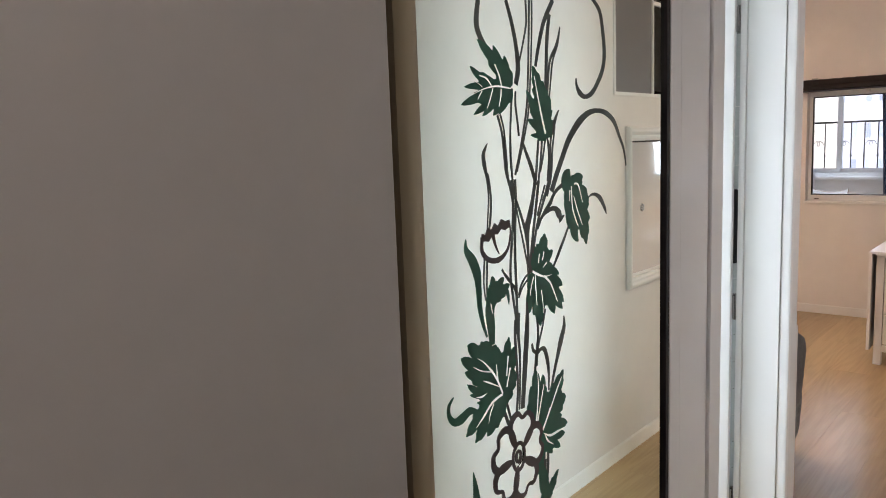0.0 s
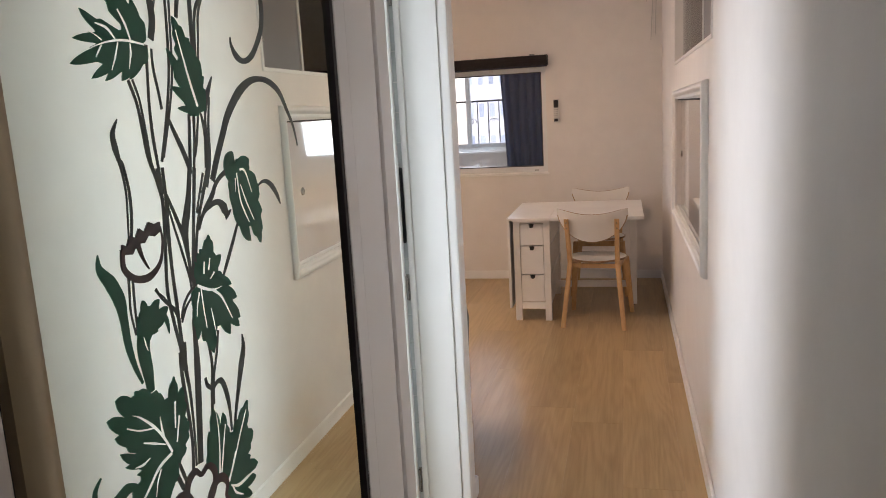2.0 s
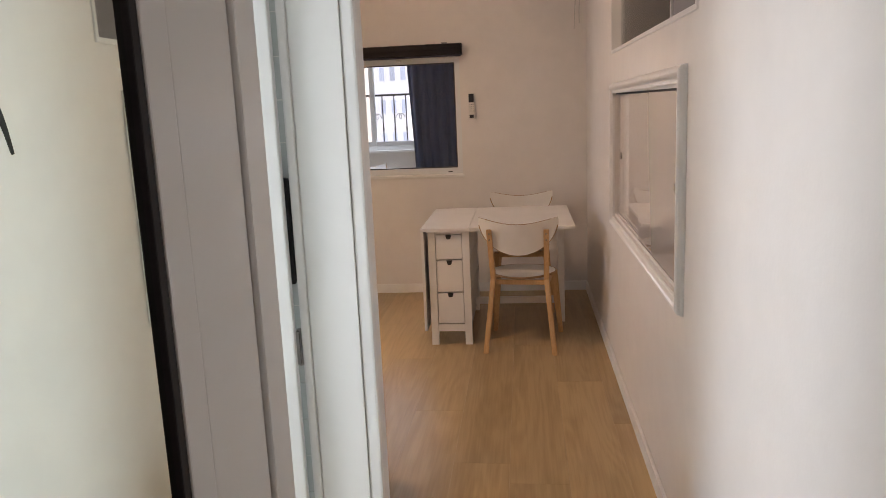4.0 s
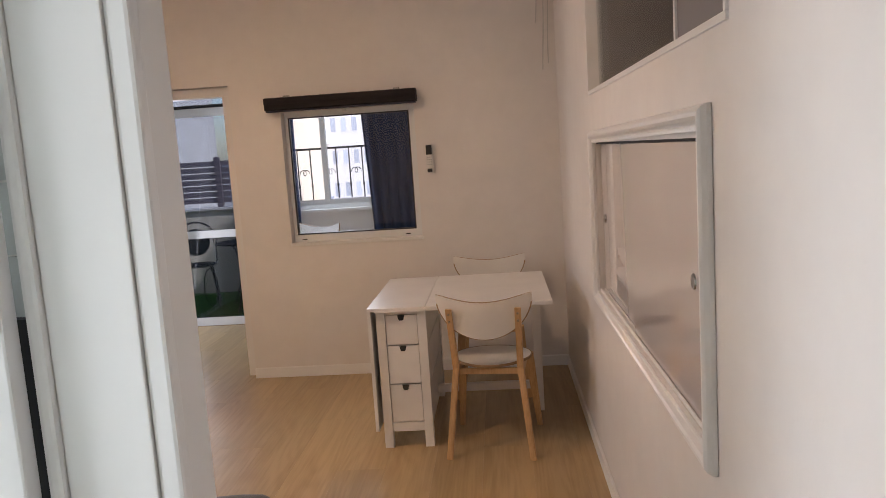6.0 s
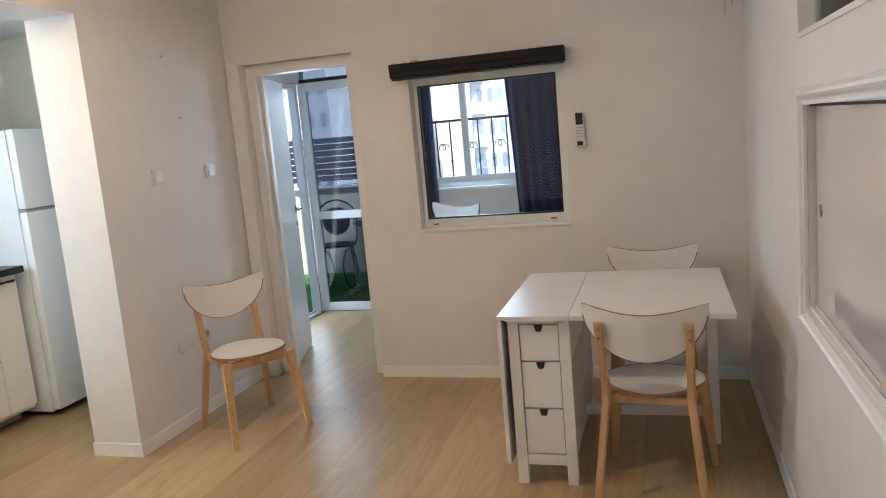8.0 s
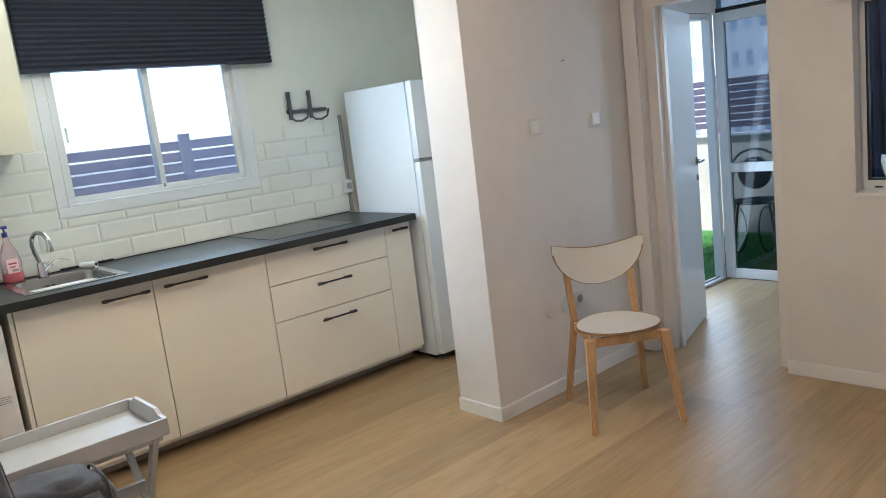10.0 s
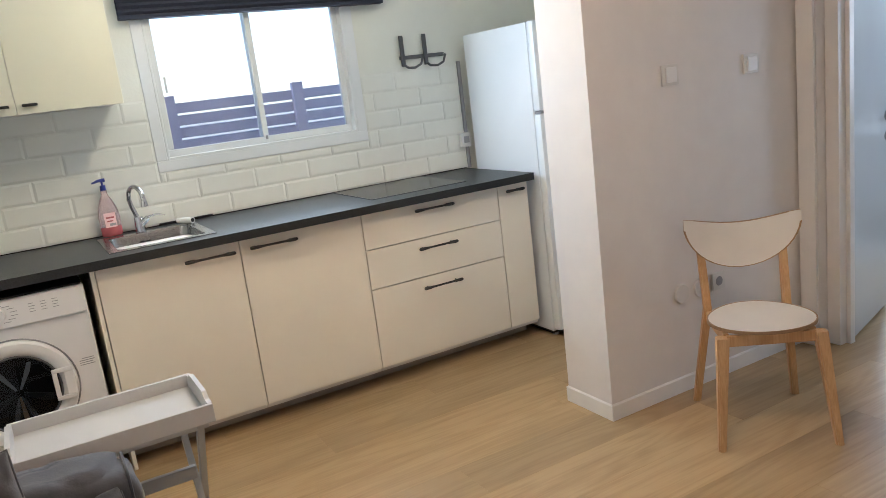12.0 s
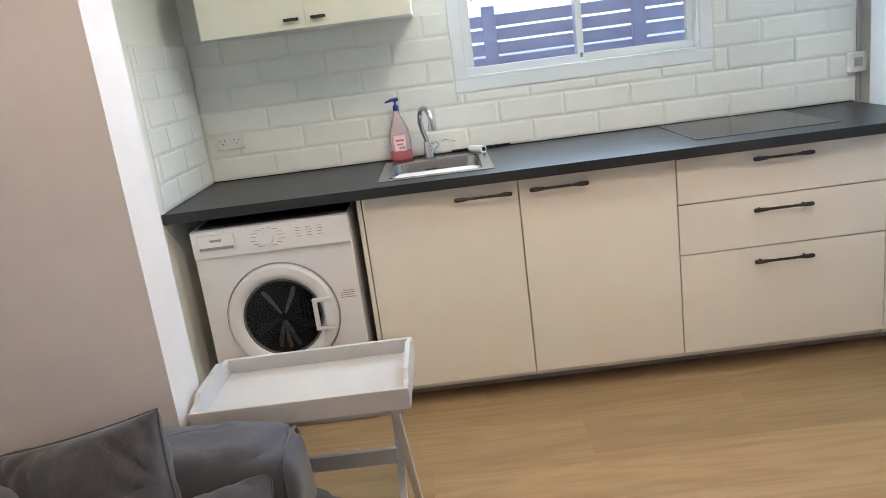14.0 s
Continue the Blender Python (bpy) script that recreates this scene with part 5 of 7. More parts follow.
    part("seat", bm, [M_SEAT, M_SEATEDGE], c, "white seat shell with a bare plywood edge", smooth=True)
    # back: half-moon bent round the sitter
    bm = bmesh.new()
    out = backrest_outline()
    k, rings = len(out), 5
    layers = []
    for w in (0.0, 0.011):
        grid = []
        for r in range(1, rings + 1):
            f = r / (rings - 1) * 0.968 if r < rings else 1.0
            grid.append([bm.verts.new((u * f, -0.228 + w + 0.9 * (u * f) ** 2 - 0.22 * (0.10 + (v - 0.10) * f) * 0.5, 0.600 + 0.10 + (v - 0.10) * f)) for u, v in out])
        ctr = bm.verts.new((0, -0.228 + w - 0.011, 0.70))
        for i in range(k):
            bm.faces.new((ctr, grid[0][i], grid[0][(i + 1) % k]))
        for a, b in zip(grid, grid[1:]):
            for i in range(k):
                bm.faces.new((a[i], b[i], b[(i + 1) % k], a[(i + 1) % k]))
        layers.append(grid[-1])
    for i in range(k):
        bm.faces.new((layers[0][i], layers[0][(i + 1) % k], layers[1][(i + 1) % k], layers[1][i])).material_index = 1
    for f in bm.faces:
        if all(min((v.co - w.co).length for w in layers[0] + layers[1]) < 0.0085 for v in f.verts):
            f.material_index = 1
    part("backrest", bm, [M_SEAT, M_SEATEDGE], c, "white half-moon back with a bare plywood edge", smooth=True)
    return c


gateleg_table()
dining_chair(pose(-0.107, 5.529, 0, 0, 0, -6.3), "birch dining chair with white seat pushed up to the table")
dining_chair(pose(-0.115, 6.425, 0, 0, 0, 179), "birch dining chair with white seat between table and wall")
dining_chair(pose(-2.243, 5.996, 0, 0, 0, -126), "birch dining chair with white seat beside the switches")
dining_chair(pose(-1.73, 8.00, 0, 0, 0, 147), "birch chair with white back standing in the lobby", 1.17)


# ---- sofa ----
def cushion(name, material, parent, c, s, e=0.42, m=None, sag=0.0, label="", wrinkle=0.006, pinch=0.0):
    """A soft block of half sizes s round c; e below 1 squares it."""
    bm = bmesh.new()
    bmesh.ops.create_uvsphere(bm, u_segments=80, v_segments=44, radius=1.0)
    for v in bm.verts:
        p = v.co
        q = Vector([math.copysign(abs(t) ** e, t) for t in p])
        if pinch:
            k = abs(q.x * q.y)
            q.z *= 1 - pinch * k ** 2
            q.x *= 1 + 0.08 * k
            q.y *= 1 + 0.08 * k
        q.z -= sag * (1 - q.x * q.x) * max(0.0, q.z)
        w = Vector((q.x * s[0], q.y * s[1], q.z * s[2]))
        nz = noise.noise(w * 5.0 + Vector(c)) + 0.5 * noise.noise(w * 13.0 + Vector(c)) - 1.3 * max(0.0, 0.16 - abs(noise.noise(w * 4.3 + Vector((7, 3, 1))))) / 0.16 * (0.4 + 0.6 * abs(q.y))
        v.co = w * (1 + wrinkle * nz / max(0.12, max(s))) + p * wrinkle * nz
    mm = Matrix.Translation(c) @ (m if m is not None else Matrix.Identity(4))
    bmesh.ops.transform(bm, matrix=mm, verts=bm.verts)
    return part(name, bm, material, parent, label, smooth=True)


sofa = thing("sofa", "grey velvet sofa with thick rounded arms against the wall", "sofa")
boxes("base", M_SOFA, sofa, (-2.56, -0.72, 2.90, 3.70, 0.06, 0.26), bevel=0.03, smooth=True)
for x in (-2.00, -1.28):
    cushion("back_cushion", M_SOFA, sofa, (x, 3.04, 0.49), (0.345, 0.125, 0.185), 0.35)
    cushion("seat_cushion", M_SOFA, sofa, (x, 3.42, 0.275), (0.350, 0.36, 0.105), 0.35)
for x, yc, hy in ((-2.490, 3.295, 0.428), (-0.768, 3.372, 0.355)):
    arm = cushion("arm", M_SOFA, sofa, (x, yc, 0.415), (0.115 if x < -1 else 0.130, hy, 0.200 if x < -1 else 0.214), 0.33 if x < -1 else 0.26, label="thick padded arm with a piped front", wrinkle=0.007)
    bm = bmesh.new()
    tube(bm, [(x + 0.0975 * math.copysign(abs(math.cos(a)) ** 0.33, math.cos(a)), yc + hy * 0.925, 0.415 + 0.170 * math.copysign(abs(math.sin(a)) ** 0.33, math.sin(a))) for a in [2 * math.pi * (i + 0.5) / 72 for i in range(72)]], 0.0045, 6, closed=True)
    part("piping", bm, M_SOFA, arm)
    cushion("arm_base", M_SOFA, sofa, (min(x, -0.80), 3.38, 0.235), (0.150, 0.440, 0.185), 0.5, wrinkle=0.004)
for x in (-2.45, -0.83):
    for y in (2.98, 3.62):
        bm = bmesh.new()
        rod(bm, (x, y, 0.0), (x, y, 0.07), 0.018, 0.024, 12)
        part("foot", bm, M_BLACK, sofa)


def pillow(label, c, right, up, s, tall, thick):
    """A square scatter pillow; right and up are its edges' directions."""
    r, u = Vector(right).normalized(), Vector(up)
    u = (u - r * u.dot(r)).normalized()
    m = Matrix((r, u, r.cross(u))).transposed().to_4x4()
    p = thing("pillow", label, "pillow", group="sofa pillows")
    bm = bmesh.new()
    n = 44

    def spot(a, b, side):
        x, y = a * s * (1 - 0.05 * (1 - b * b)), b * tall * (1 - 0.05 * (1 - a * a))
        h = thick * (max(0.0, (1 - a * a) * (1 - b * b))) ** 0.34
        w = Vector((x, y, 0)) * 9 + Vector(c)
        e = 1 - min(1 - abs(a), 1 - abs(b))
        h *= 1 + 0.12 * noise.noise(w) + 0.06 * noise.noise(w * 2.7) - 0.30 * e ** 3 * max(0.0, 0.2 - abs(noise.noise(w * 1.6 + Vector((5, 1, 2))))) / 0.2
        return Vector(c) + m.to_3x3() @ Vector((x, y, side * h))

    for side in (1, -1):
        g = [[bm.verts.new(spot(math.sin(math.pi * i / (2 * n) * 2 - math.pi / 2), math.sin(math.pi * j / n - math.pi / 2), side)) for j in range(n + 1)] for i in range(n + 1)]
        for i in range(n):
            for j in range(n):
                bm.faces.new((g[i][j], g[i + 1][j], g[i + 1][j + 1], g[i][j + 1]))
    bmesh.ops.remove_doubles(bm, verts=bm.verts, dist=0.0008)
    cov = part("cover", bm, M_PILLOW, p, smooth=True)
    bm = bmesh.new()
    pts = []
    for a0, b0, a1, b1 in ((-1, -1, 1, -1), (1, -1, 1, 1), (1, 1, -1, 1), (-1, 1, -1, -1)):
        for k in range(16):
            t = k / 16
            pts.append(spot(a0 + (a1 - a0) * t, b0 + (b1 - b0) * t, 1))
    tube(bm, pts, 0.0042, 6, closed=True)
    part("seam", bm, M_PILLOW, cov)
    return p


pillow("charcoal velvet scatter pillow leaning on the sofa arm", (-2.372, 3.264, 0.533), (0.095, 0.97, 0.21), (-0.33, -0.10, 0.94), 0.21, 0.175, 0.105)
pillow("dark velvet scatter pillow lying on the sofa seat", (-2.25, 3.50, 0.420), (-0.12, 0.98, 0.17), (-0.75, -0.10, 0.62), 0.20, 0.17, 0.080)

# ---- tray table ----
tray = thing("tray_table", "pale grey folding tray table with crossed legs", "tray table")
tx0, tx1, ty0, ty1 = -2.985, -2.632, 3.410, 3.975
boxes("tray_bottom", M_TRAY, tray, (tx0 + 0.012, tx1 - 0.012, ty0 + 0.012, ty1 - 0.012, 0.562, 0.572), bevel=0.001)
boxes("rim", M_TRAY, tray, (tx0, tx0 + 0.014, ty0, ty1, 0.555, 0.614), bevel=0.003)
boxes("rim", M_TRAY, tray, (tx1 - 0.014, tx1, ty0, ty1, 0.555, 0.614), bevel=0.003)
for yy in (ty0, ty1 - 0.014):
    bm = bmesh.new()
    prism(bm, [(tx0 + 0.0145, 0.555), (tx1 - 0.0145, 0.555), (tx1 - 0.0145, 0.614), (tx1 - 0.05, 0.616), (tx1 - 0.08, 0.634), (tx0 + 0.08, 0.634), (tx0 + 0.05, 0.616), (tx0 + 0.0145, 0.614)], 0.014, lambda u, v, w: (u, yy + w, v))
    part("end_rim", bm, M_TRAY, tray)
for yy, flip in ((ty1 - 0.046, 1), (ty1 - 0.070, -1), (ty0 + 0.035, 1), (ty0 + 0.065, -1)):
    bm = bmesh.new()
    cx = (tx0 + tx1) / 2
    a, b = Vector((cx - flip * 0.19, yy, 0.0)), Vector((cx + flip * 0.15, yy, 0.553))
    ends = [[bm.verts.new(p + Vector((dx * 0.017, dy * 0.010, 0))) for dx, dy in ((-1, -1), (1, -1), (1, 1), (-1, 1))] for p in (a, b)]
    for i in range(4):
        bm.faces.new((ends[0][i], ends[0][(i + 1) % 4], ends[1][(i + 1) % 4], ends[1][i]))
    bm.faces.new(ends[0][::-1]), bm.faces.new(ends[1])
    part("leg", bm, M_TRAY, tray)
for x, z in (((tx0 + tx1) / 2 + 0.040, 0.355),):
    boxes("stretcher", M_TRAY, tray, (x - 0.009, x + 0.009, ty0 + 0.08, ty1 - 0.07, z - 0.022, z + 0.022), bevel=0.002)
for x in (tx0 + 0.02, tx1 - 0.05):
    boxes("cleat", M_TRAY, tray, (x, x + 0.03, ty0 + 0.02, ty1 - 0.02, 0.535, 0.554), bevel=0.002)

# ---- kitchen ----
FX = -3.730          # plane of the cabinet fronts
PLX = -3.875         # plane of the plinths


def bar_handle(parent, y0, y1, z, x=FX):
    """Dark bar handle whose ends widen into flat paddles."""
    bm = bmesh.new()
    rod(bm, (x + 0.030, y0 + 0.045, z), (x + 0.030, y1 - 0.045, z), 0.0054, None, 10)
    for a, d in ((y0, 1), (y1, -1)):
        rows = []
        for t, w, h in ((0.0, 0.005, 0.0050), (0.06, 0.0065, 0.0078), (0.25, 0.007, 0.0088), (0.60, 0.0065, 0.0078), (1.0, 0.0055, 0.0054)):
            rows.append([bm.verts.new((x + 0.030 + w * math.cos(math.pi * k / 5), a + d * 0.060 * t, z + h * math.sin(math.pi * k / 5))) for k in range(10)])
        for p, q in zip(rows, rows[1:]):
            for k in range(10):
                bm.faces.new((p[k], p[(k + 1) % 10], q[(k + 1) % 10], q[k]))
        bm.faces.new(rows[0]), bm.faces.new(rows[-1])
    for y in (y0 + 0.030, y1 - 0.030):
        rod(bm, (x, y, z), (x + 0.026, y, z), 0.0045, None, 8)
    return part("handle", bm, M_HANDLE, parent, "dark grey metal bar handle", smooth=True)


def base_unit(label, y0, y1, fronts, side=False):
    u = thing("kitchen_cabinet", label, "cabinet", group="base cabinets")
    boxes("body", M_CARC, u, (-4.30, FX - 0.0205, y0 + 0.001, y1 - 0.001, 0.084, 0.912), bevel=0.001)
    boxes("plinth", M_PLINTH, u, (-4.25, PLX, y0 + 0.001, y1 - 0.001, 0.006, 0.083), bevel=0.0)
    for name, z0, z1, h0, h1, hz in fronts:
        d = boxes(name, M_CAB, u, (FX - 0.019, FX, y0 + 0.0022, y1 - 0.0022, z0 + 0.0024, z1 - 0.0024), bevel=0.0015)
        bar_handle(d, h0, h1, hz)
    return u


base_unit("cream sink cabinet with one door and a dark bar handle", 3.795, 4.400, [("door", 0.105, 0.908, 4.150, 4.374, 0.860)])
base_unit("cream base cabinet with one door and a dark bar handle", 4.400, 5.006, [("door", 0.105, 0.908, 4.440, 4.666, 0.864)])
base_unit("cream drawer cabinet with three wide drawers", 5.006, 5.812,
          [("drawer", 0.105, 0.520, 5.288, 5.520, 0.466), ("drawer", 0.520, 0.724, 5.288, 5.518, 0.674), ("drawer", 0.724, 0.908, 5.290, 5.520, 0.873)])
base_unit("narrow cream cabinet with a short pull beside the fridge", 5.812, 6.010, [("door", 0.105, 0.908, 5.850, 5.970, 0.874)])
boxes_side = thing("end_panel", "cream panel beside the washing machine", "panel")
boxes("board", M_CAB, boxes_side, (-4.30, FX, 3.776, 3.793, 0.0, 0.912), bevel=0.001)

wt = thing("worktop", "charcoal laminate worktop along the kitchen wall", "worktop")
SY0, SY1, SX0, SX1 = 3.897, 4.292, -4.225, -3.792
bm = bmesh.new()
for d in ((-4.368, -3.668, 3.052, SY0), (-4.368, -3.668, SY1, 6.018), (-4.368, SX0, SY0, SY1), (SX1, -3.668, SY0, SY1)):
    box(bm, *d, 0.914, 0.953)
bmesh.ops.remove_doubles(bm, verts=bm.verts, dist=0.0002)
part("board", bm, M_TOP, wt)
boxes("seal", M_BROWN, wt, (-4.3705, -4.362, 3.052, 6.018, 0.9535, 0.957), bevel=0.0, label="grey sealing strip")

sink = thing("sink", "small stainless steel inset sink", "sink")
bm = bmesh.new()
for d in ((SX0 - 0.035, SX1 + 0.03, SY0 - 0.03, SY0 + 0.012), (SX0 - 0.035, SX1 + 0.03, SY1 - 0.012, SY1 + 0.03), (SX0 - 0.035, SX0 + 0.03, SY0 + 0.012, SY1 - 0.012), (SX1 - 0.012, SX1 + 0.03, SY0 + 0.012, SY1 - 0.012)):
    box(bm, *d, 0.9535, 0.9575)
part("rim", bm, M_STEEL, sink)
bm = bmesh.new()
rows = []
for z, ins in ((0.957, 0.011), (0.945, 0.014), (0.83, 0.028), (0.812, 0.05)):
    r, pts = 0.05, []
    x0, x1, y0, y1 = SX0 + 0.02 + ins, SX1 - ins, SY0 + ins, SY1 - ins
    for cx, cy, a0 in ((x1 - r, y1 - r, 0), (x0 + r, y1 - r, 90), (x0 + r, y0 + r, 180), (x1 - r, y0 + r, 270)):
        for k in range(6):
            a = radians(a0 + 18 * k)
            pts.append(bm.verts.new((cx + r * math.cos(a), cy + r * math.sin(a), z)))
    rows.append(pts)
for a, b in zip(rows, rows[1:]):
    for i in range(24):
        bm.faces.new((a[i], a[(i + 1) % 24], b[(i + 1) % 24], b[i]))
bm.faces.new(rows[-1])
part("bowl", bm, M_STEEL, sink, "brushed steel bowl", smooth=True)
for y in (4.055, 4.085):
    for z in (0.905, 0.918):
        boxes("overflow_slot", M_BLACK, sink, (SX0 + 0.0335, SX0 + 0.038, y - 0.011, y + 0.011, z - 0.003, z + 0.003), bevel=0.0)

tap = thing("kitchen_tap", "chrome gooseneck mixer tap behind the sink", "tap")
bm = bmesh.new()
rod(bm, (-4.268, 4.070, 0.958), (-4.268, 4.070, 1.03), 0.026, 0.021, 20)
part("base", bm, M_CHROME, tap, smooth=True)
bm = bmesh.new()
pts = [(-4.268, 4.066, 1.03), (-4.268, 4.052, 1.08), (-4.264, 4.044, 1.12)]
pts += [(-4.264 + 0.055 * (1 - math.cos(a)), 4.044 + 0.026 * (1 - math.cos(a)), 1.12 + 0.062 * math.sin(a)) for a in [math.pi * k / 10 for k in range(1, 10)]]
pts += [(-4.154, 4.096, 1.122), (-4.154, 4.096, 1.116)]
tube(bm, pts, 0.0112, 12)
part("spout", bm, M_CHROME, tap, smooth=True)
bm = bmesh.new()
rod(bm, (-4.154, 4.096, 1.116), (-4.154, 4.096, 1.086), 0.013, 0.017, 16)
part("aerator", bm, M_CHROME, tap, smooth=True)
bm = bmesh.new()
rod(bm, (-4.262, 4.075, 0.990), (-4.245, 4.112, 1.022), 0.015, 0.013, 14)
tube(bm, [(-4.245, 4.112, 1.024), (-4.235, 4.150, 1.032), (-4.222, 4.190, 1.022)], [0.005, 0.0035, 0.003], 8)
part("lever", bm, M_CHROME, tap, smooth=True)


def lathe(bm, c, profile, seg=24, flat=1.0):
    rows = [[bm.verts.new((c[0] + r * flat * math.cos(2 * math.pi * i / seg), c[1] + r * math.sin(2 * math.pi * i / seg), c[2] + z)) for i in range(seg)] for r, z in profile]
    for a, b in zip(rows, rows[1:]):
        for i in range(seg):
            bm.faces.new((a[i], a[(i + 1) % seg], b[(i + 1) % seg], b[i]))
    bm.faces.new(rows[0][::-1]), bm.faces.new(rows[-1])


soap = thing("soap_bottle", "clear pump bottle with a little red dish soap", "bottle")
SC = (-4.300, 3.945, 0.9585)
bm = bmesh.new()
lathe(bm, SC, [(0.044, 0.0), (0.048, 0.01), (0.048, 0.044), (0.047, 0.046)], flat=0.7)
part("soap", bm, M_SOAP, soap, "red liquid soap", smooth=True)
bm = bmesh.new()
lathe(bm, SC, [(0.048, 0.0462), (0.050, 0.09), (0.043, 0.135), (0.028, 0.175), (0.015, 0.200), (0.014, 0.222)], flat=0.7)
part("shell", bm, M_CLEAR, soap, "clear plastic shell", smooth=True)
bm = bmesh.new()
rod(bm, (SC[0], SC[1], SC[2] + 0.222), (SC[0], SC[1], SC[2] + 0.246), 0.014, 0.012, 14)
rod(bm, (SC[0], SC[1], SC[2] + 0.246), (SC[0], SC[1], SC[2] + 0.268), 0.005, 0.005, 10)
tube(bm, [(SC[0], SC[1] + 0.015, SC[2] + 0.270), (SC[0], SC[1] - 0.015, SC[2] + 0.270), (SC[0] + 0.005, SC[1] - 0.045, SC[2] + 0.262)], [0.009, 0.007, 0.004], 8)
part("pump", bm, M_BLUE, soap, "dark blue pump head", smooth=True)
bm = bmesh.new()
box(bm, SC[0] + 0.0345, SC[0] + 0.0355, SC[1] - 0.026, SC[1] + 0.026, SC[2] + 0.045, SC[2] + 0.115)
lab = part("label", bm, M_LABEL, soap, "white and pink label")
boxes("print", M_SOAP, lab, (SC[0] + 0.0355, SC[0] + 0.0361, SC[1] - 0.018, SC[1] + 0.018, SC[2] + 0.088, SC[2] + 0.096), (SC[0] + 0.0355, SC[0] + 0.0361, SC[1] - 0.015, SC[1] + 0.012, SC[2] + 0.072, SC[2] + 0.078), bevel=0.0)
boxes("print", M_INK, lab, (SC[0] + 0.0355, SC[0] + 0.0361, SC[1] - 0.006, SC[1] + 0.022, SC[2] + 0.052, SC[2] + 0.064), bevel=0.0)

roll = thing("plastic_tube", "short white plastic tube lying behind the sink", "tube")
bm = bmesh.new()
rod(bm, (-4.29, 4.255, 0.972), (-4.215, 4.310, 0.972), 0.014, 0.017, 16)
part("barrel", bm, M_WHITEPL, roll, smooth=True)
# dark end disc draws the shade inside the tube
bm = bmesh.new()
rod(bm, (-4.2149, 4.3101, 0.972), (-4.2135, 4.311, 0.972), 0.010, 0.010, 12)
part("bore", bm, M_GAP_SHADE, roll)
stick = thing("wooden_stick", "thin brown stick lying along the splashback", "stick")
bm = bmesh.new()
rod(bm, (-4.345, 4.17, 0.963), (-4.345, 4.44, 0.963), 0.005, 0.005, 8)
part("shaft", bm, M_BROWN, stick)

hob = thing("hob", "black glass built-in electric hob", "hob")
boxes("glass", M_HOB, hob, (-4.335, -3.815, 5.120, 5.672, 0.9535, 0.9585), bevel=0.0015)
boxes("trim", M_STEEL, hob, (-4.338, -3.812, 5.114, 5.119, 0.9535, 0.9592), (-3.8145, -3.810, 5.119, 5.673, 0.9535, 0.9592), bevel=0.0005, label="thin steel edge strip")
# wall cabinet
wc = thing("wall_cabinet", "cream two-door wall cabinet above the sink", "cabinet")
boxes("body", M_CARC, wc, (-4.368, -4.010, 3.238, 4.076, 1.572, 2.32), bevel=0.001)
for y0, y1, hy in ((3.237, 3.6575, 3.605), (3.6595, 4.078, 3.712)):
    d = boxes("door", M_UPCAB, wc, (-4.008, -3.990, y0, y1, 1.568, 2.325), bevel=0.0015)
    bm = bmesh.new()
    box(bm, -3.985, -3.968, hy - 0.030, hy + 0.030, 1.598, 1.610, 0.004)
    rod(bm, (-3.990, hy, 1.604), (-3.980, hy, 1.604), 0.005)
    part("knob", bm, M_HANDLE, d, "small dark pull")

# washing machine
wm = thing("washing_machine", "white front-loading washing machine under the worktop", "washing machine")
WX = -3.700
boxes("body", M_WASH, wm, (-4.28, WX, 3.130, 3.742, 0.012, 0.868), bevel=0.006)
boxes("panel", M_WASH, wm, (WX + 0.0005, WX + 0.012, 3.132, 3.740, 0.757, 0.866), bevel=0.005, label="white control panel")
dr = boxes("detergent_drawer", M_WASH, wm, (WX + 0.012, WX + 0.018, 3.155, 3.300, 0.790, 0.850), bevel=0.004)
boxes("recess", M_GREYPL, dr, (WX + 0.0165, WX + 0.0188, 3.162, 3.293, 0.792, 0.802), bevel=0.0)
boxes("badge", M_INK, dr, (WX + 0.018, WX + 0.0187, 3.205, 3.250, 0.822, 0.831), bevel=0.0)
bm = bmesh.new()
rod(bm, (WX + 0.012, 3.425, 0.815), (WX + 0.032, 3.425, 0.815), 0.027, 0.024, 28)
part("knob", bm, M_WASH, wm, "white programme knob", smooth=True)
for k in range(14):
    a = radians(-150 + 300 * k / 13)
    y, z = 3.425 + 0.056 * math.sin(a), 0.814 + 0.037 * math.cos(a)
    w = 0.016 if abs(math.sin(a)) > 0.4 else 0.008
    boxes("print", M_INK, wm, (WX + 0.012, WX + 0.0126, y - w * 0.8, y + w * 0.8, z - 0.0011, z + 0.0011), bevel=0.0)
for r in range(4):
    for c in range(3):
        y = 3.545 + 0.042 * c
        boxes("print", M_INK, wm, (WX + 0.012, WX + 0.0126, y - 0.011, y + 0.011 - 0.003 * (r % 2), 0.803 + 0.011 * r, 0.8052 + 0.011 * r), bevel=0.0)
boxes("print", M_INK, wm, (WX + 0.0005, WX + 0.0011, 3.675, 3.720, 0.560, 0.563), (WX + 0.0005, WX + 0.0011, 3.665, 3.722, 0.551, 0.554), (WX + 0.0005, WX + 0.0011, 3.665, 3.716, 0.542, 0.545), (WX + 0.0005, WX + 0.0011, 3.665, 3.722, 0.533, 0.536), bevel=0.0)
DC = (WX, 3.430, 0.487)


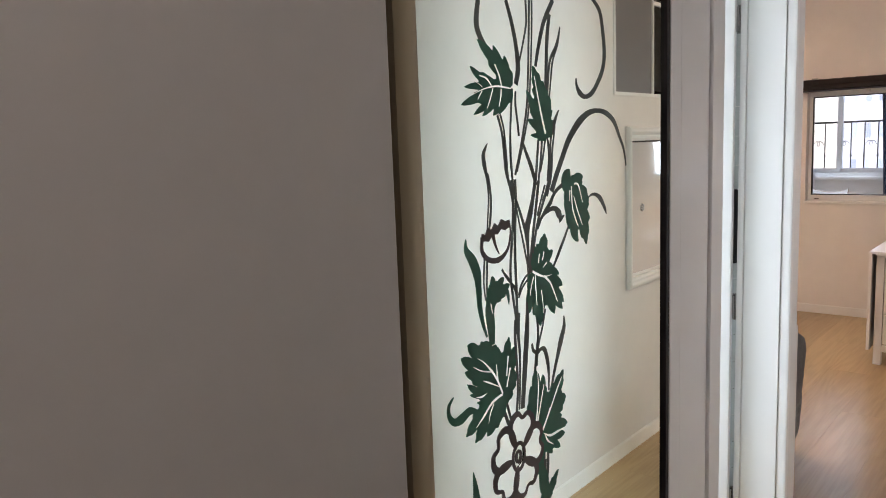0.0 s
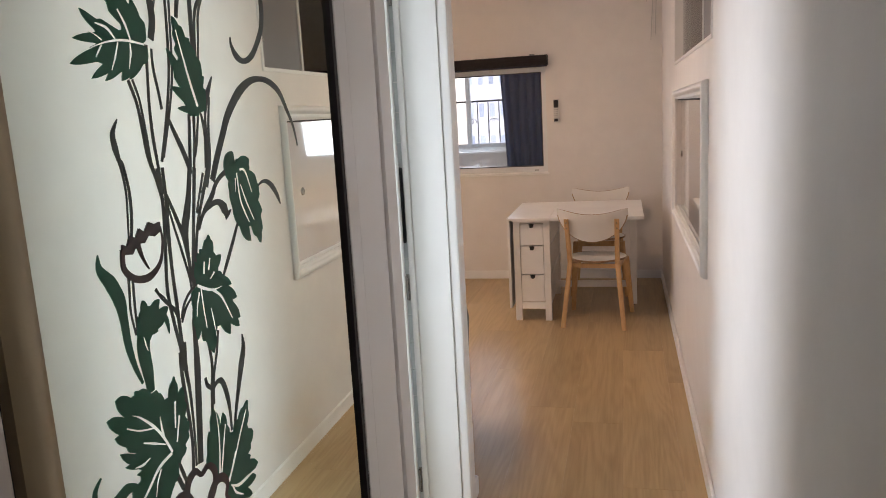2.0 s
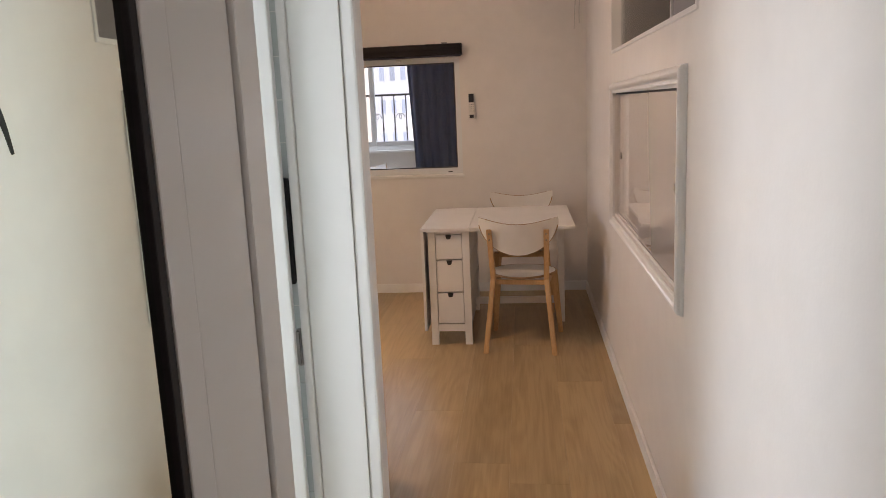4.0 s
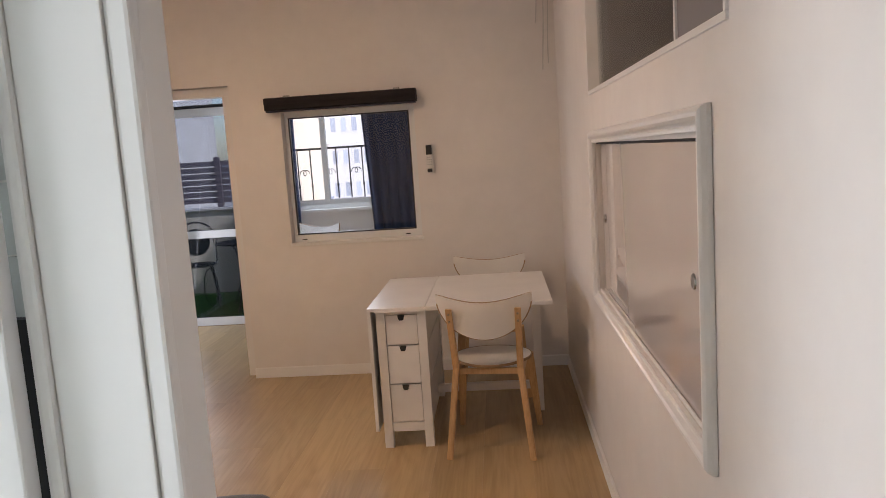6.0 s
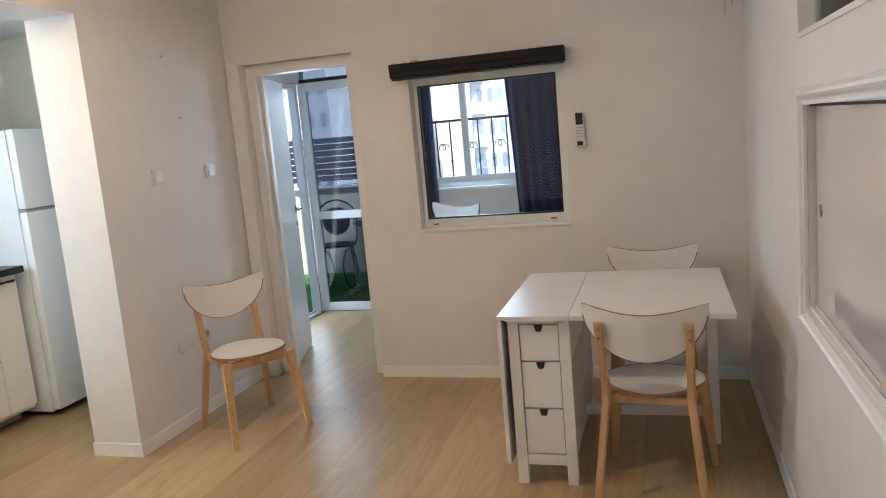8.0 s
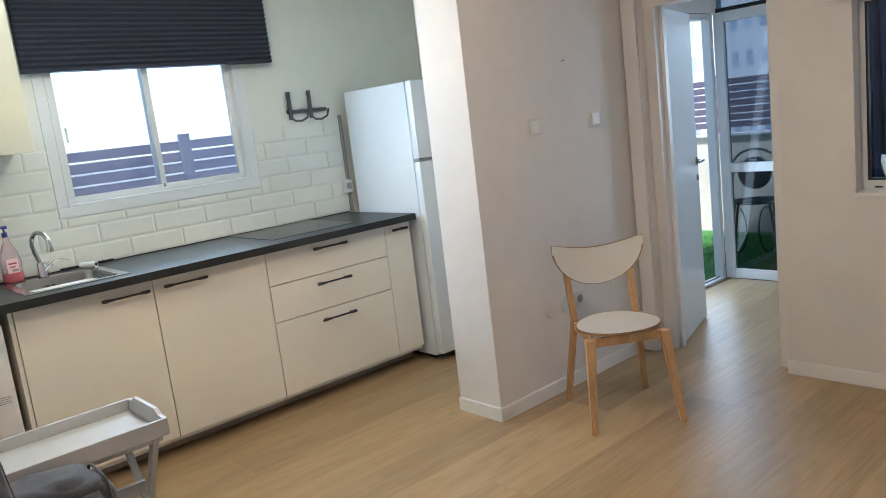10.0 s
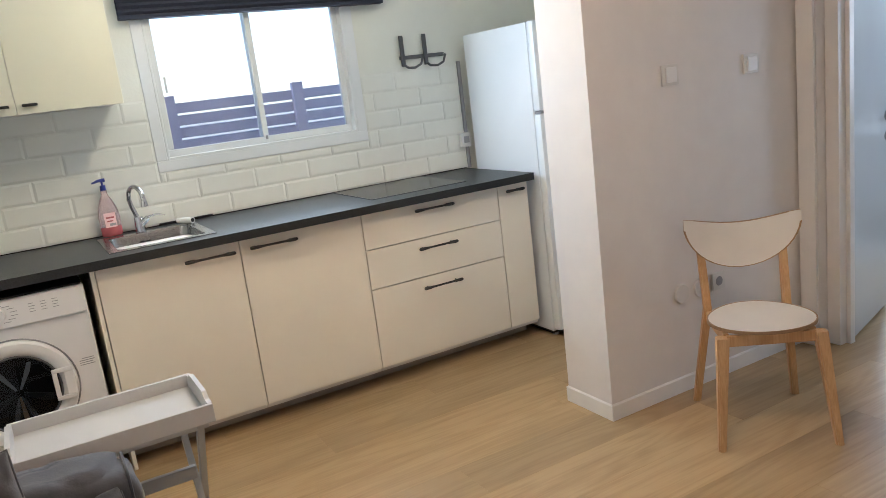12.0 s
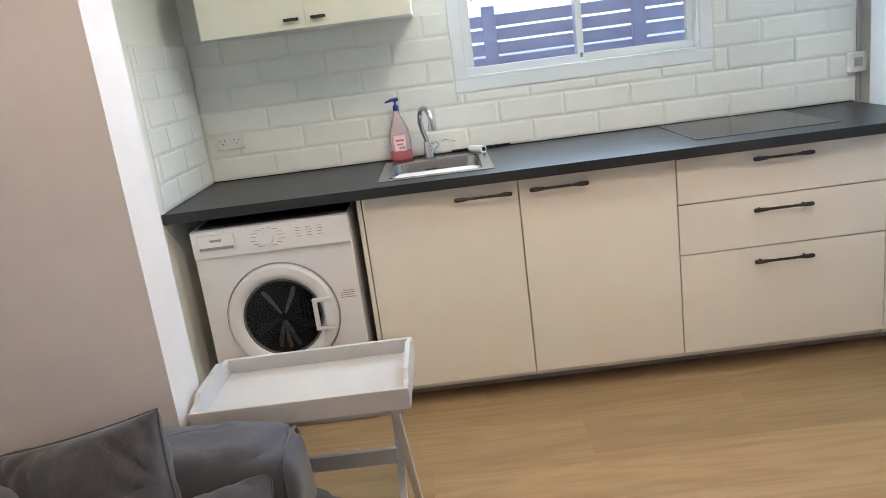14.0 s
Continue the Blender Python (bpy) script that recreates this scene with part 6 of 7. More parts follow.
def ring(bm, profile, seg=56):
    """A turned ring about the door's axis; profile (radius, height)."""
    rows = [[bm.verts.new((DC[0] + h, DC[1] + 1.05 * r * math.cos(2 * math.pi * i / seg), DC[2] + 1.05 * r * math.sin(2 * math.pi * i / seg))) for i in range(seg)] for r, h in profile]
    for a, b in zip(rows, rows[1:]):
        for i in range(seg):
            bm.faces.new((a[i], a[(i + 1) % seg], b[(i + 1) % seg], b[i]))
    return rows


wd = new("door")
wd.parent = wm
# grey ring draws the shadow in the gap round the door
bm = bmesh.new()
ring(bm, [(0.213, 0.0008), (0.213, 0.004), (0.209, 0.006), (0.207, 0.0008)])
part("seal", bm, M_GREYPL, wd, "grey ring coloured as the shaded gap round the door", smooth=True)
bm = bmesh.new()
ring(bm, [(0.206, 0.001), (0.205, 0.022), (0.198, 0.031), (0.178, 0.034), (0.160, 0.028), (0.150, 0.016), (0.148, 0.001)])
part("bezel", bm, M_WASH, wd, "white plastic door ring", smooth=True)
# flat disc; the hollow's darkness is in its colour
bm = bmesh.new()
rows = ring(bm, [(0.1495, 0.0015), (0.10, 0.0012), (0.03, 0.0010)])
bm.faces.new(rows[-1])
part("drum", bm, M_DRUM, wd, "flat dark disc for the shaded drum hollow", smooth=True)
# flat streaks: the brown one paints a warm glint, the black ones shade
for k, (a, w, mt) in enumerate(((254, 0.013, M_CHROME), (272, 0.011, M_SEATEDGE), (288, 0.013, M_CHROME), (205, 0.020, M_BLACK), (335, 0.020, M_BLACK), (120, 0.012, M_GREYPL), (62, 0.012, M_GREYPL))):
    bm = bmesh.new()
    e = radians(a)
    d, nn = Vector((math.cos(e), math.sin(e))), Vector((-math.sin(e), math.cos(e)))
    q = [d * 0.015 - nn * w * 0.35, d * 0.015 + nn * w * 0.35, d * 0.085 + nn * w * 0.75, d * 0.128 + nn * w, d * 0.134 - nn * w * 0.2, d * 0.10 - nn * w * 0.8]
    prism(bm, [(v.x, v.y) for v in q], 0.004 + 0.0004 * k, lambda u, v, ww: (WX + 0.002 + ww, DC[1] + u, DC[2] + v))
    bmesh.ops.bevel(bm, geom=bm.edges[:], offset=0.002, segments=2, affect="EDGES")
    part("paddle", bm, mt, wd, "flat drum paddle streak with glint and shade in its colour", smooth=True)
bm = bmesh.new()
rows = ring(bm, [(0.1495, 0.014), (0.140, 0.016), (0.11, 0.019), (0.07, 0.022), (0.03, 0.024), (0.008, 0.0245)])
bm.faces.new(rows[-1])
part("porthole", bm, M_TINT, wd, "dark bulged porthole glass", smooth=True)
bm = bmesh.new()
ring(bm, [(0.150, 0.0165), (0.146, 0.0185), (0.140, 0.0125)])
part("gasket", bm, M_RUBBER, wd, "grey rubber gasket", smooth=True)
boxes("grip", M_WASH, wd, (WX + 0.030, WX + 0.046, 3.556, 3.634, 0.425, 0.440), (WX + 0.030, WX + 0.046, 3.556, 3.634, 0.540, 0.556), (WX + 0.030, WX + 0.046, 3.556, 3.574, 0.440, 0.540), (WX + 0.030, WX + 0.046, 3.598, 3.634, 0.440, 0.540), bevel=0.004, label="white door grip")
for y in (3.18, 3.69):
    for x in (-4.2, -3.76):
        bm = bmesh.new()
        rod(bm, (x, y, 0.0), (x, y, 0.014), 0.022)
        part("foot", bm, M_BLACK, wm)
# thin dark brown slab between washer top and worktop
sheet = thing("washer_top_slab", "thin dark brown slab on top of the washing machine", "sheet")
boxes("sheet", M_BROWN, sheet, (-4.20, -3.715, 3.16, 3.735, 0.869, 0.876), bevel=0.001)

# fridge
fr = thing("fridge", "tall white fridge-freezer at the end of the worktop", "fridge")
boxes("body", M_FRIDGE, fr, (-4.300, -3.674, 6.056, 6.640, 0.030, 1.740), bevel=0.004)
boxes("freezer_door", M_FRIDGE, fr, (-3.670, -3.612, 6.054, 6.642, 1.276, 1.745), bevel=0.016, smooth=True)
boxes("fridge_door", M_FRIDGE, fr, (-3.670, -3.612, 6.054, 6.642, 0.045, 1.262), bevel=0.016, smooth=True)
boxes("grip", M_GREYPL, fr, (-3.668, -3.616, 6.062, 6.634, 1.263, 1.275), bevel=0.001, label="dark grip slot between the doors")
boxes("kick_plate", M_BLACK, fr, (-4.28, -3.69, 6.07, 6.63, 0.008, 0.030), bevel=0.0)
for y in (6.09, 6.61):
    bm = bmesh.new()
    rod(bm, (-3.70, y, 0.0), (-3.70, y, 0.012), 0.018)
    part("foot", bm, M_GREYPL, fr)

# kitchen window
w2 = thing("window_2", "white aluminium sliding kitchen window with two panes", "window", kind="structure")
KY0, KY1, KZ0, KZ1 = 4.277, 5.330, 1.272, 2.10
boxes("trim", M_ALU, w2, (-4.3715, -4.3610, 4.222, 5.388, 1.216, KZ0), (-4.3715, -4.3610, 4.222, KY0, KZ0, 2.12), (-4.3715, -4.3610, KY1, 5.388, KZ0, 2.12), bevel=0.004, label="flat white outer trim")
boxes("window_frame", M_ALU, w2, (-4.46, -4.360, KY0, KY1, KZ0 - 0.002, KZ0 + 0.012), (-4.46, -4.360, KY0, KY0 + 0.012, KZ0 + 0.012, KZ1), (-4.46, -4.360, KY1 - 0.012, KY1, KZ0 + 0.012, KZ1), (-4.46, -4.360, KY0 + 0.012, KY1 - 0.012, KZ1 - 0.02, KZ1), bevel=0.002)
for y0, y1, x in ((KY0 + 0.012, 4.815, -4.385), (4.785, KY1 - 0.012, -4.425)):
    s = boxes("sash", M_ALU, w2, (x - 0.015, x + 0.015, y0, y1, KZ0 + 0.013, KZ0 + 0.048), (x - 0.015, x + 0.015, y0, y1, KZ1 - 0.06, KZ1 - 0.021), (x - 0.015, x + 0.015, y0, y0 + 0.030, KZ0 + 0.048, KZ1 - 0.06), (x - 0.015, x + 0.015, y1 - 0.030, y1, KZ0 + 0.048, KZ1 - 0.06), bevel=0.003)
    boxes("pane", M_GLASS, s, (x - 0.002, x + 0.002, y0 + 0.029, y1 - 0.029, KZ0 + 0.047, KZ1 - 0.059), bevel=0.0, shadow=False)
boxes("latch", M_ALU, w2, (-4.369, -4.362, 4.330, 4.342, 1.60, 1.68), bevel=0.001)
boxes("latch", M_GREYPL, w2, (-4.369, -4.362, 4.795, 4.807, 1.305, 1.325), bevel=0.001)

kb = thing("pleated_blind", "navy pleated blind drawn up over the kitchen window", "blind")
bm = bmesh.new()
n = 26
for face in (0, 1):
    rows = []
    for i in range(n + 1):
        z = 1.975 + 0.36 * i / n
        x = -4.300 + (0.016 if i % 2 else 0.0) if face == 0 else -4.330 - (0.010 if i % 2 else 0.0)
        rows.append((bm.verts.new((x, 4.172, z)), bm.verts.new((x, 5.555, z))))
    for a, b in zip(rows, rows[1:]):
        bm.faces.new((a[0], a[1], b[1], b[0]))
part("pleats", bm, M_NAVY, kb)
boxes("bottom_bar", M_NAVY, kb, (-4.335, -4.285, 4.170, 5.557, 1.955, 1.974), bevel=0.004)
boxes("head_rail", M_NAVY, kb, (-4.370, -4.280, 4.165, 5.562, 2.336, 2.378), bevel=0.004)

# hook rack
hr = thing("hook_rack", "dark grey metal coat-hook rack on the kitchen wall", "hook rack")
bm = bmesh.new()
box(bm, -4.365, -4.353, 5.650, 5.945, 1.640, 1.662, 0.002)
part("bar", bm, M_RACK, hr)
for y in (5.665, 5.815):
    bm = bmesh.new()
    box(bm, -4.352, -4.338, y - 0.012, y + 0.012, 1.60, 1.775, 0.003)
    tube(bm, [(-4.345, y + 0.004, 1.612), (-4.33, y + 0.02, 1.592), (-4.30, y + 0.05, 1.588), (-4.29, y + 0.085, 1.605), (-4.295, y + 0.105, 1.648)], 0.007, 8)
    part("hook", bm, M_RACK, hr, "dark grey flat hook", smooth=True)
hk = thing("wall_hook", "small dark hook on the kitchen side wall", "hook")
bm = bmesh.new()
box(bm, -3.10, -3.075, 3.0505, 3.056, 1.70, 1.78, 0.002)
tube(bm, [(-3.088, 3.056, 1.72), (-3.088, 3.075, 1.69), (-3.088, 3.095, 1.70), (-3.088, 3.10, 1.72)], 0.004, 8)
part("hook", bm, M_STEEL, hk, smooth=True)

so = thing("wall_socket", "white double wall socket on the tiles", "socket")
boxes("plate", M_WHITEPL, so, (-4.362, -4.350, 3.104, 3.236, 1.098, 1.176), bevel=0.004)
for y in (3.138, 3.202):
    bm = bmesh.new()
    rod(bm, (-4.350, y, 1.137), (-4.3465, y, 1.137), 0.025, 0.024, 24)
    s = part("outlet", bm, M_WHITEPL, so, "round white outlet", smooth=True)
    bm = bmesh.new()
    for dy, dz in ((-0.010, 0.004), (0.010, 0.004), (0.0, -0.011)):
        rod(bm, (-4.3465, y + dy, 1.137 + dz), (-4.3455, y + dy, 1.137 + dz), 0.0032, None, 10)
    part("pin_hole", bm, M_BLACK, s)
so = thing("wall_socket", "white single socket with a tile edge trim beside the fridge", "socket")
boxes("plate", M_WHITEPL, so, (-4.362, -4.325, 5.985, 6.052, 1.085, 1.172), bevel=0.004)
boxes("outlet", M_GREYPL, so, (-4.325, -4.322, 6.000, 6.037, 1.11, 1.15), bevel=0.001)
# grey strip is the tile edge trim, split at the socket
boxes("conduit", M_GREYPL, so, (-4.371, -4.350, 6.030, 6.048, 1.173, 1.60), (-4.371, -4.350, 6.030, 6.048, 0.955, 1.084), bevel=0.002, label="grey tile edge trim")

# ---- lobby: outer window, curtains, glazed door ----
w4 = thing("window_4", "white aluminium sliding window in the outer lobby wall", "window", kind="structure")
OX0, OX1, OZ0, OZ1 = -1.98, -1.06, 1.04, 2.02
boxes("window_frame", M_ALU, w4, (OX0, OX1, 8.595, 8.68, OZ0, OZ0 + 0.05), (OX0, OX1, 8.595, 8.68, OZ1 - 0.04, OZ1), (OX0, OX0 + 0.04, 8.595, 8.68, OZ0 + 0.05, OZ1 - 0.04), (OX1 - 0.04, OX1, 8.595, 8.68, OZ0 + 0.05, OZ1 - 0.04), bevel=0.003)
boxes("mullion", M_ALU, w4, (-1.610, -1.565, 8.600, 8.66, OZ0 + 0.05, OZ1 - 0.04), bevel=0.003)
boxes("sash_rail", M_ALU, w4, (OX0 + 0.04, -1.61, 8.61, 8.64, OZ0 + 0.051, OZ0 + 0.09), (-1.565, OX1 - 0.04, 8.61, 8.64, OZ0 + 0.051, OZ0 + 0.09), bevel=0.002)
for x0, x1 in ((OX0 + 0.04, -1.61), (-1.565, OX1 - 0.04)):
    boxes("pane", M_GLASS, w4, (x0, x1, 8.628, 8.632, OZ0 + 0.09, OZ1 - 0.04), bevel=0.0, shadow=False)
boxes("sill", M_TRIM, w4, (OX0 - 0.04, OX1 + 0.04, 8.545, 8.599, OZ0 - 0.022, OZ0 + 0.004), bevel=0.003)

rail = thing("window_railing", "black wrought-iron safety railing outside the window", "railing")
boxes("top_rail", M_IRON, rail, (-2.15, -0.90, 8.815, 8.835, 1.585, 1.605), bevel=0.002)
boxes("bottom_rail", M_IRON, rail, (-2.15, -0.90, 8.815, 8.835, 1.06, 1.078), bevel=0.002)
boxes("bracket", M_IRON, rail, (-2.15, -2.13, 8.721, 8.815, 1.585, 1.605), (-0.92, -0.90, 8.721, 8.815, 1.585, 1.605), bevel=0.001)
for i in range(11):
    x = -2.14 + 0.123 * i
    bm = bmesh.new()
    rod(bm, (x, 8.825, 1.078), (x, 8.825, 1.585), 0.006, None, 8)
    lathe(bm, (x, 8.825, 1.25), [(0.006, -0.02), (0.013, 0.0), (0.006, 0.02)], 8)
    part("baluster", bm, M_IRON, rail)
for i in range(5):
    x = -2.08 + 0.246 * i
    bm = bmesh.new()
    for s in (1, -1):
        tube(bm, [(x + s * 0.004 + s * 0.045 * (1 - t) * math.cos(4.6 * t), 8.825, 1.36 + 0.055 * math.sin(4.6 * t) * (1.1 - t)) for t in [k / 14 for k in range(15)]], 0.004, 6)
    part("scroll", bm, M_IRON, rail)


def curtain(label, x0, x1, z0, z1, y, lean, folds):
    c = thing("curtain", label, "curtain", group="lobby curtains")
    bm = bmesh.new()
    n, rows = folds * 10, []
    for j in range(9):
        t = j / 8
        row = []
        for i in range(n + 1):
            s = i / n
            amp = 0.012 + 0.022 * (1 - t)
            x = x0 + (x1 - x0) * s + lean * (1 - t) * (1 - s)
            row.append(bm.verts.new((x + 0.006 * math.sin(9 * s + 4 * t), y + amp * math.sin(2 * math.pi * folds * s + 0.6 * math.sin(3 * t + 5 * s)), z0 + (z1 - z0) * t)))
        rows.append(row)
    for a, b in zip(rows, rows[1:]):
        for i in range(n):
            bm.faces.new((a[i], a[i + 1], b[i + 1], b[i]))
    ob = part("drape", bm, M_CURTAIN, c, smooth=True)
    ob.modifiers.new("thickness", "SOLIDIFY").thickness = 0.006
    return c


curtain("navy curtain drawn to one side of the lobby window", -2.20, -1.805, 0.06, 2.20, 8.44, 0.05, 5)
curtain("wide navy curtain hanging beside the lobby window", -1.205, -0.45, 0.06, 2.20, 8.44, 0.075, 9)
cr = thing("curtain_rod", "dark curtain rod over the lobby window", "curtain rod")
bm = bmesh.new()
rod(bm, (-2.28, 8.44, 2.215), (-0.38, 8.44, 2.215), 0.011, None, 12)
part("rod", bm, M_IRON, cr)
for x in (-2.2, -0.46):
    boxes("bracket", M_IRON, cr, (x - 0.01, x + 0.01, 8.44, 8.599, 2.208, 2.222), bevel=0.001)

gd = thing("glazed_door", "white aluminium glazed balcony door with a mid rail", "glass door")
boxes("stile", M_ALU, gd, (-3.060, -2.985, 8.615, 8.665, 0.0, 2.03), bevel=0.004)
boxes("stile", M_ALU, gd, (-2.275, -2.205, 8.615, 8.665, 0.0, 2.03), bevel=0.004)
for z0, z1 in ((0.0, 0.075), (0.835, 0.905), (1.955, 2.03)):
    boxes("rail", M_ALU, gd, (-2.984, -2.276, 8.617, 8.663, z0, z1), bevel=0.004)
boxes("pane", M_TINT, gd, (-2.984, -2.276, 8.638, 8.642, 0.075, 0.835), bevel=0.0, shadow=False)
boxes("pane", M_TINT, gd, (-2.984, -2.276, 8.638, 8.642, 0.905, 1.955), bevel=0.0, shadow=False)
boxes("transom_bar", M_BLACK, gd, (-3.04, -2.205, 8.62, 8.66, 2.032, 2.06), (-2.46, -2.40, 8.62, 8.66, 2.06, 2.44), bevel=0.002, label="dark transom bar")
boxes("transom_pane", M_TINT, gd, (-3.04, -2.46, 8.638, 8.642, 2.06, 2.44), bevel=0.0, shadow=False)
op = thing("door_3", "open white aluminium balcony doorway at the side of the lobby", "door", kind="structure")
boxes("door_frame", M_ALU, op, (-3.13, -3.05, 7.622, 7.672, 0.0, 2.028), (-3.13, -3.062, 8.565, 8.612, 0.0, 2.028), (-3.13, -3.05, 7.672, 8.565, 1.985, 2.028), bevel=0.003)
boxes("threshold", M_ALU, op, (-3.13, -3.05, 7.672, 8.565, -0.006, 0.012), bevel=0.003)
boxes("track", M_BLACK, op, (-3.095, -3.085, 7.68, 8.56, 0.012, 0.016), bevel=0.0)

# ---- balcony ----
slab("floor_balcony", -5.30, -3.142, 2.0, 10.80, -0.25, -0.022, M_PARAPET, "balcony slab", "floor")
slab("floor_balcony_north", -3.142, -2.00, 8.722, 10.80, -0.25, -0.022, M_PARAPET, "balcony slab", "floor")
turf = boxes("artificial_grass", M_GREEN, None, (-4.98, -3.15, 7.0, 10.45, -0.021, -0.002), (-3.149, -2.10, 8.73, 10.45, -0.021, -0.002), bevel=0.0)
tagged(turf, "bright green artificial grass laid on the balcony", "grass", kind="stuff")
rng = random.Random(5)
bm = bmesh.new()
for _ in range(5200):
    x, y = rng.uniform(-4.4, -2.15), rng.uniform(7.7, 10.4)
    if x > -3.17 and y < 8.76:
        continue
    a, h = rng.uniform(0, 6.28), rng.uniform(0.012, 0.028)
    dx, dy = 0.003 * math.cos(a), 0.003 * math.sin(a)
    lx, ly = rng.uniform(-0.01, 0.01), rng.uniform(-0.01, 0.01)
    bm.faces.new([bm.verts.new(p) for p in ((x - dx, y - dy, -0.002), (x + dx, y + dy, -0.002), (x + lx, y + ly, h))])
tagged(part("grass_blades", bm, M_GREEN), "short green artificial grass blades", "grass", kind="stuff")
slab("wall_parapet_west", -5.10, -4.98, 2.0, 10.60, -0.02, 0.98, M_PARAPET, "cream plastered balcony parapet", "wall")
slab("wall_parapet_north", -4.98, -2.10, 10.48, 10.60, -0.02, 0.98, M_PARAPET, "cream plastered balcony parapet", "wall")
slab("wall_balcony_east", -2.10, -2.00, 8.722, 10.60, -0.02, 2.45, M_PARAPET, "cream plastered side wall of the balcony", "wall")
slab("parapet_cap", -5.13, -4.95, 2.0, 10.63, 0.981, 1.01, M_TOWER, "pale stone coping on the parapet", "coping", 0.004)
slab("parapet_cap_north", -4.949, -2.10, 10.45, 10.63, 0.981, 1.01, M_TOWER, "pale stone coping on the parapet", "coping", 0.004)


def slat_fence(label, along, fixed, u0, u1, material):
    f = thing("slat_fence", label, "fence", group="balcony fences")
    z = 1.064
    for i in range(7):
        d = (fixed - 0.012, fixed + 0.012, u0, u1) if along == "y" else (u0, u1, fixed - 0.012, fixed + 0.012)
        boxes("slat", material, f, (*d, z, z + 0.060), bevel=0.003)
        z += 0.072
    k = int((u1 - u0 - 0.12) / 0.785)
    for i in range(k + 1):
        u = u0 + 0.075 + 0.785 * i
        d = (fixed + 0.0125, fixed + 0.052, u - 0.035, u + 0.035) if along == "y" else (u - 0.035, u + 0.035, fixed - 0.052, fixed - 0.0125)
        boxes("post", material, f, (*d, 1.011, 1.60), bevel=0.003)
    return f


# kitchen-side stretch carries the glare in its slat colour
slat_fence("horizontal slat fence on the parapet with glare put into its colour", "y", -5.045, 2.02, 7.50, M_FENCE_GLARE)
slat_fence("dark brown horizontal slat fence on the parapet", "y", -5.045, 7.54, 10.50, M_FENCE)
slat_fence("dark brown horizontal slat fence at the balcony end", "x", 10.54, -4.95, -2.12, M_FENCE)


def bistro_chair(m):
    c = thing("bistro_chair", "black wrought-iron bistro chair with a scrolled back", "garden chair", m, "bistro set")
    bm = bmesh.new()
    rod(bm, (0, 0, 0.445), (0, 0, 0.462), 0.20, 0.205, 28)
    part("seat", bm, M_IRON, c, smooth=True)
    for sx, sy in ((-1, -1), (1, -1), (-1, 1), (1, 1)):
        bm = bmesh.new()
        tube(bm, [(sx * 0.14, sy * 0.14, 0.445), (sx * 0.17, sy * 0.17, 0.25), (sx * 0.20, sy * 0.20, 0.0)], 0.010, 8)
        part("leg", bm, M_IRON, c)
    bm = bmesh.new()
    tube(bm, [(-0.20, -0.17, 0.45), (-0.21, -0.22, 0.70)] + [(-0.21 * math.cos(a), -0.23, 0.70 + 0.20 * math.sin(a)) for a in [math.pi * k / 12 for k in range(1, 12)]] + [(0.21, -0.22, 0.70), (0.20, -0.17, 0.45)], 0.010, 8)
    part("back_frame", bm, M_IRON, c)
    for s in (-1, 1):
        bm = bmesh.new()
        tube(bm, [(s * (0.10 + 0.085 * (1 - 0.7 * t) * math.cos(7 * t)), -0.225, 0.66 + 0.11 * (1 - 0.7 * t) * math.sin(7 * t)) for t in [k / 22 for k in range(23)]], 0.007, 6)
        part("scroll", bm, M_IRON, c)
        bm = bmesh.new()
        tube(bm, [(s * (0.12 + 0.07 * math.cos(a)), 0.155, 0.22 + 0.20 * math.sin(a)) for a in [2 * math.pi * k / 20 for k in range(20)]], 0.007, 6, closed=True)
        part("leg_ring", bm, M_IRON, c)
    bm = bmesh.new()
    prism(bm, [(0.145 * math.cos(2 * math.pi * k / 20), 0.15 * math.sin(2 * math.pi * k / 20)) for k in range(20)], 0.012, lambda u, v, w: (u, -0.222 + w, 0.68 + v))
    part("back_plate", bm, M_IRON, c)
    return c


bc = bistro_chair(pose(-3.30, 9.62, -0.002, 0, 0, -160))
bt = thing("bistro_table", "black wrought-iron round bistro table", "garden table", pose(-2.70, 9.45, -0.002), "bistro set")
bm = bmesh.new()
rod(bm, (0, 0, 0.69), (0, 0, 0.705), 0.30, 0.30, 32)
part("tabletop", bm, M_IRON, bt, smooth=True)
for k in range(3):
    a = 2 * math.pi * k / 3 + 0.4
    bm = bmesh.new()
    tube(bm, [(0.26 * math.cos(a), 0.26 * math.sin(a), 0.69), (0.06 * math.cos(a), 0.06 * math.sin(a), 0.40), (0.28 * math.cos(a), 0.28 * math.sin(a), 0.0)], 0.010, 8)
    part("leg", bm, M_IRON, bt)

# ---- the town beyond ----
gm = mat("town_ground", (0.24, 0.24, 0.22), 0.9, grain=0.2, scale=0.05, stain=0.3, stain_scale=0.01)
bm = bmesh.new()
bmesh.ops.create_grid(bm, x_segments=2, y_segments=2, size=2500)
g = part("ground", bm, gm)
g.location.z = -22.0
structure(g, "grey town ground far below", "ground")


def window_mesh(w, h):
    bm = bmesh.new()
    box(bm, -w / 2, w / 2, -0.02, 0.05, -h / 2, h / 2)
    me = bpy.data.meshes.new("window")
    bm.to_mesh(me)
    bm.free()
    me.materials.append(M_TWIN)
    return me


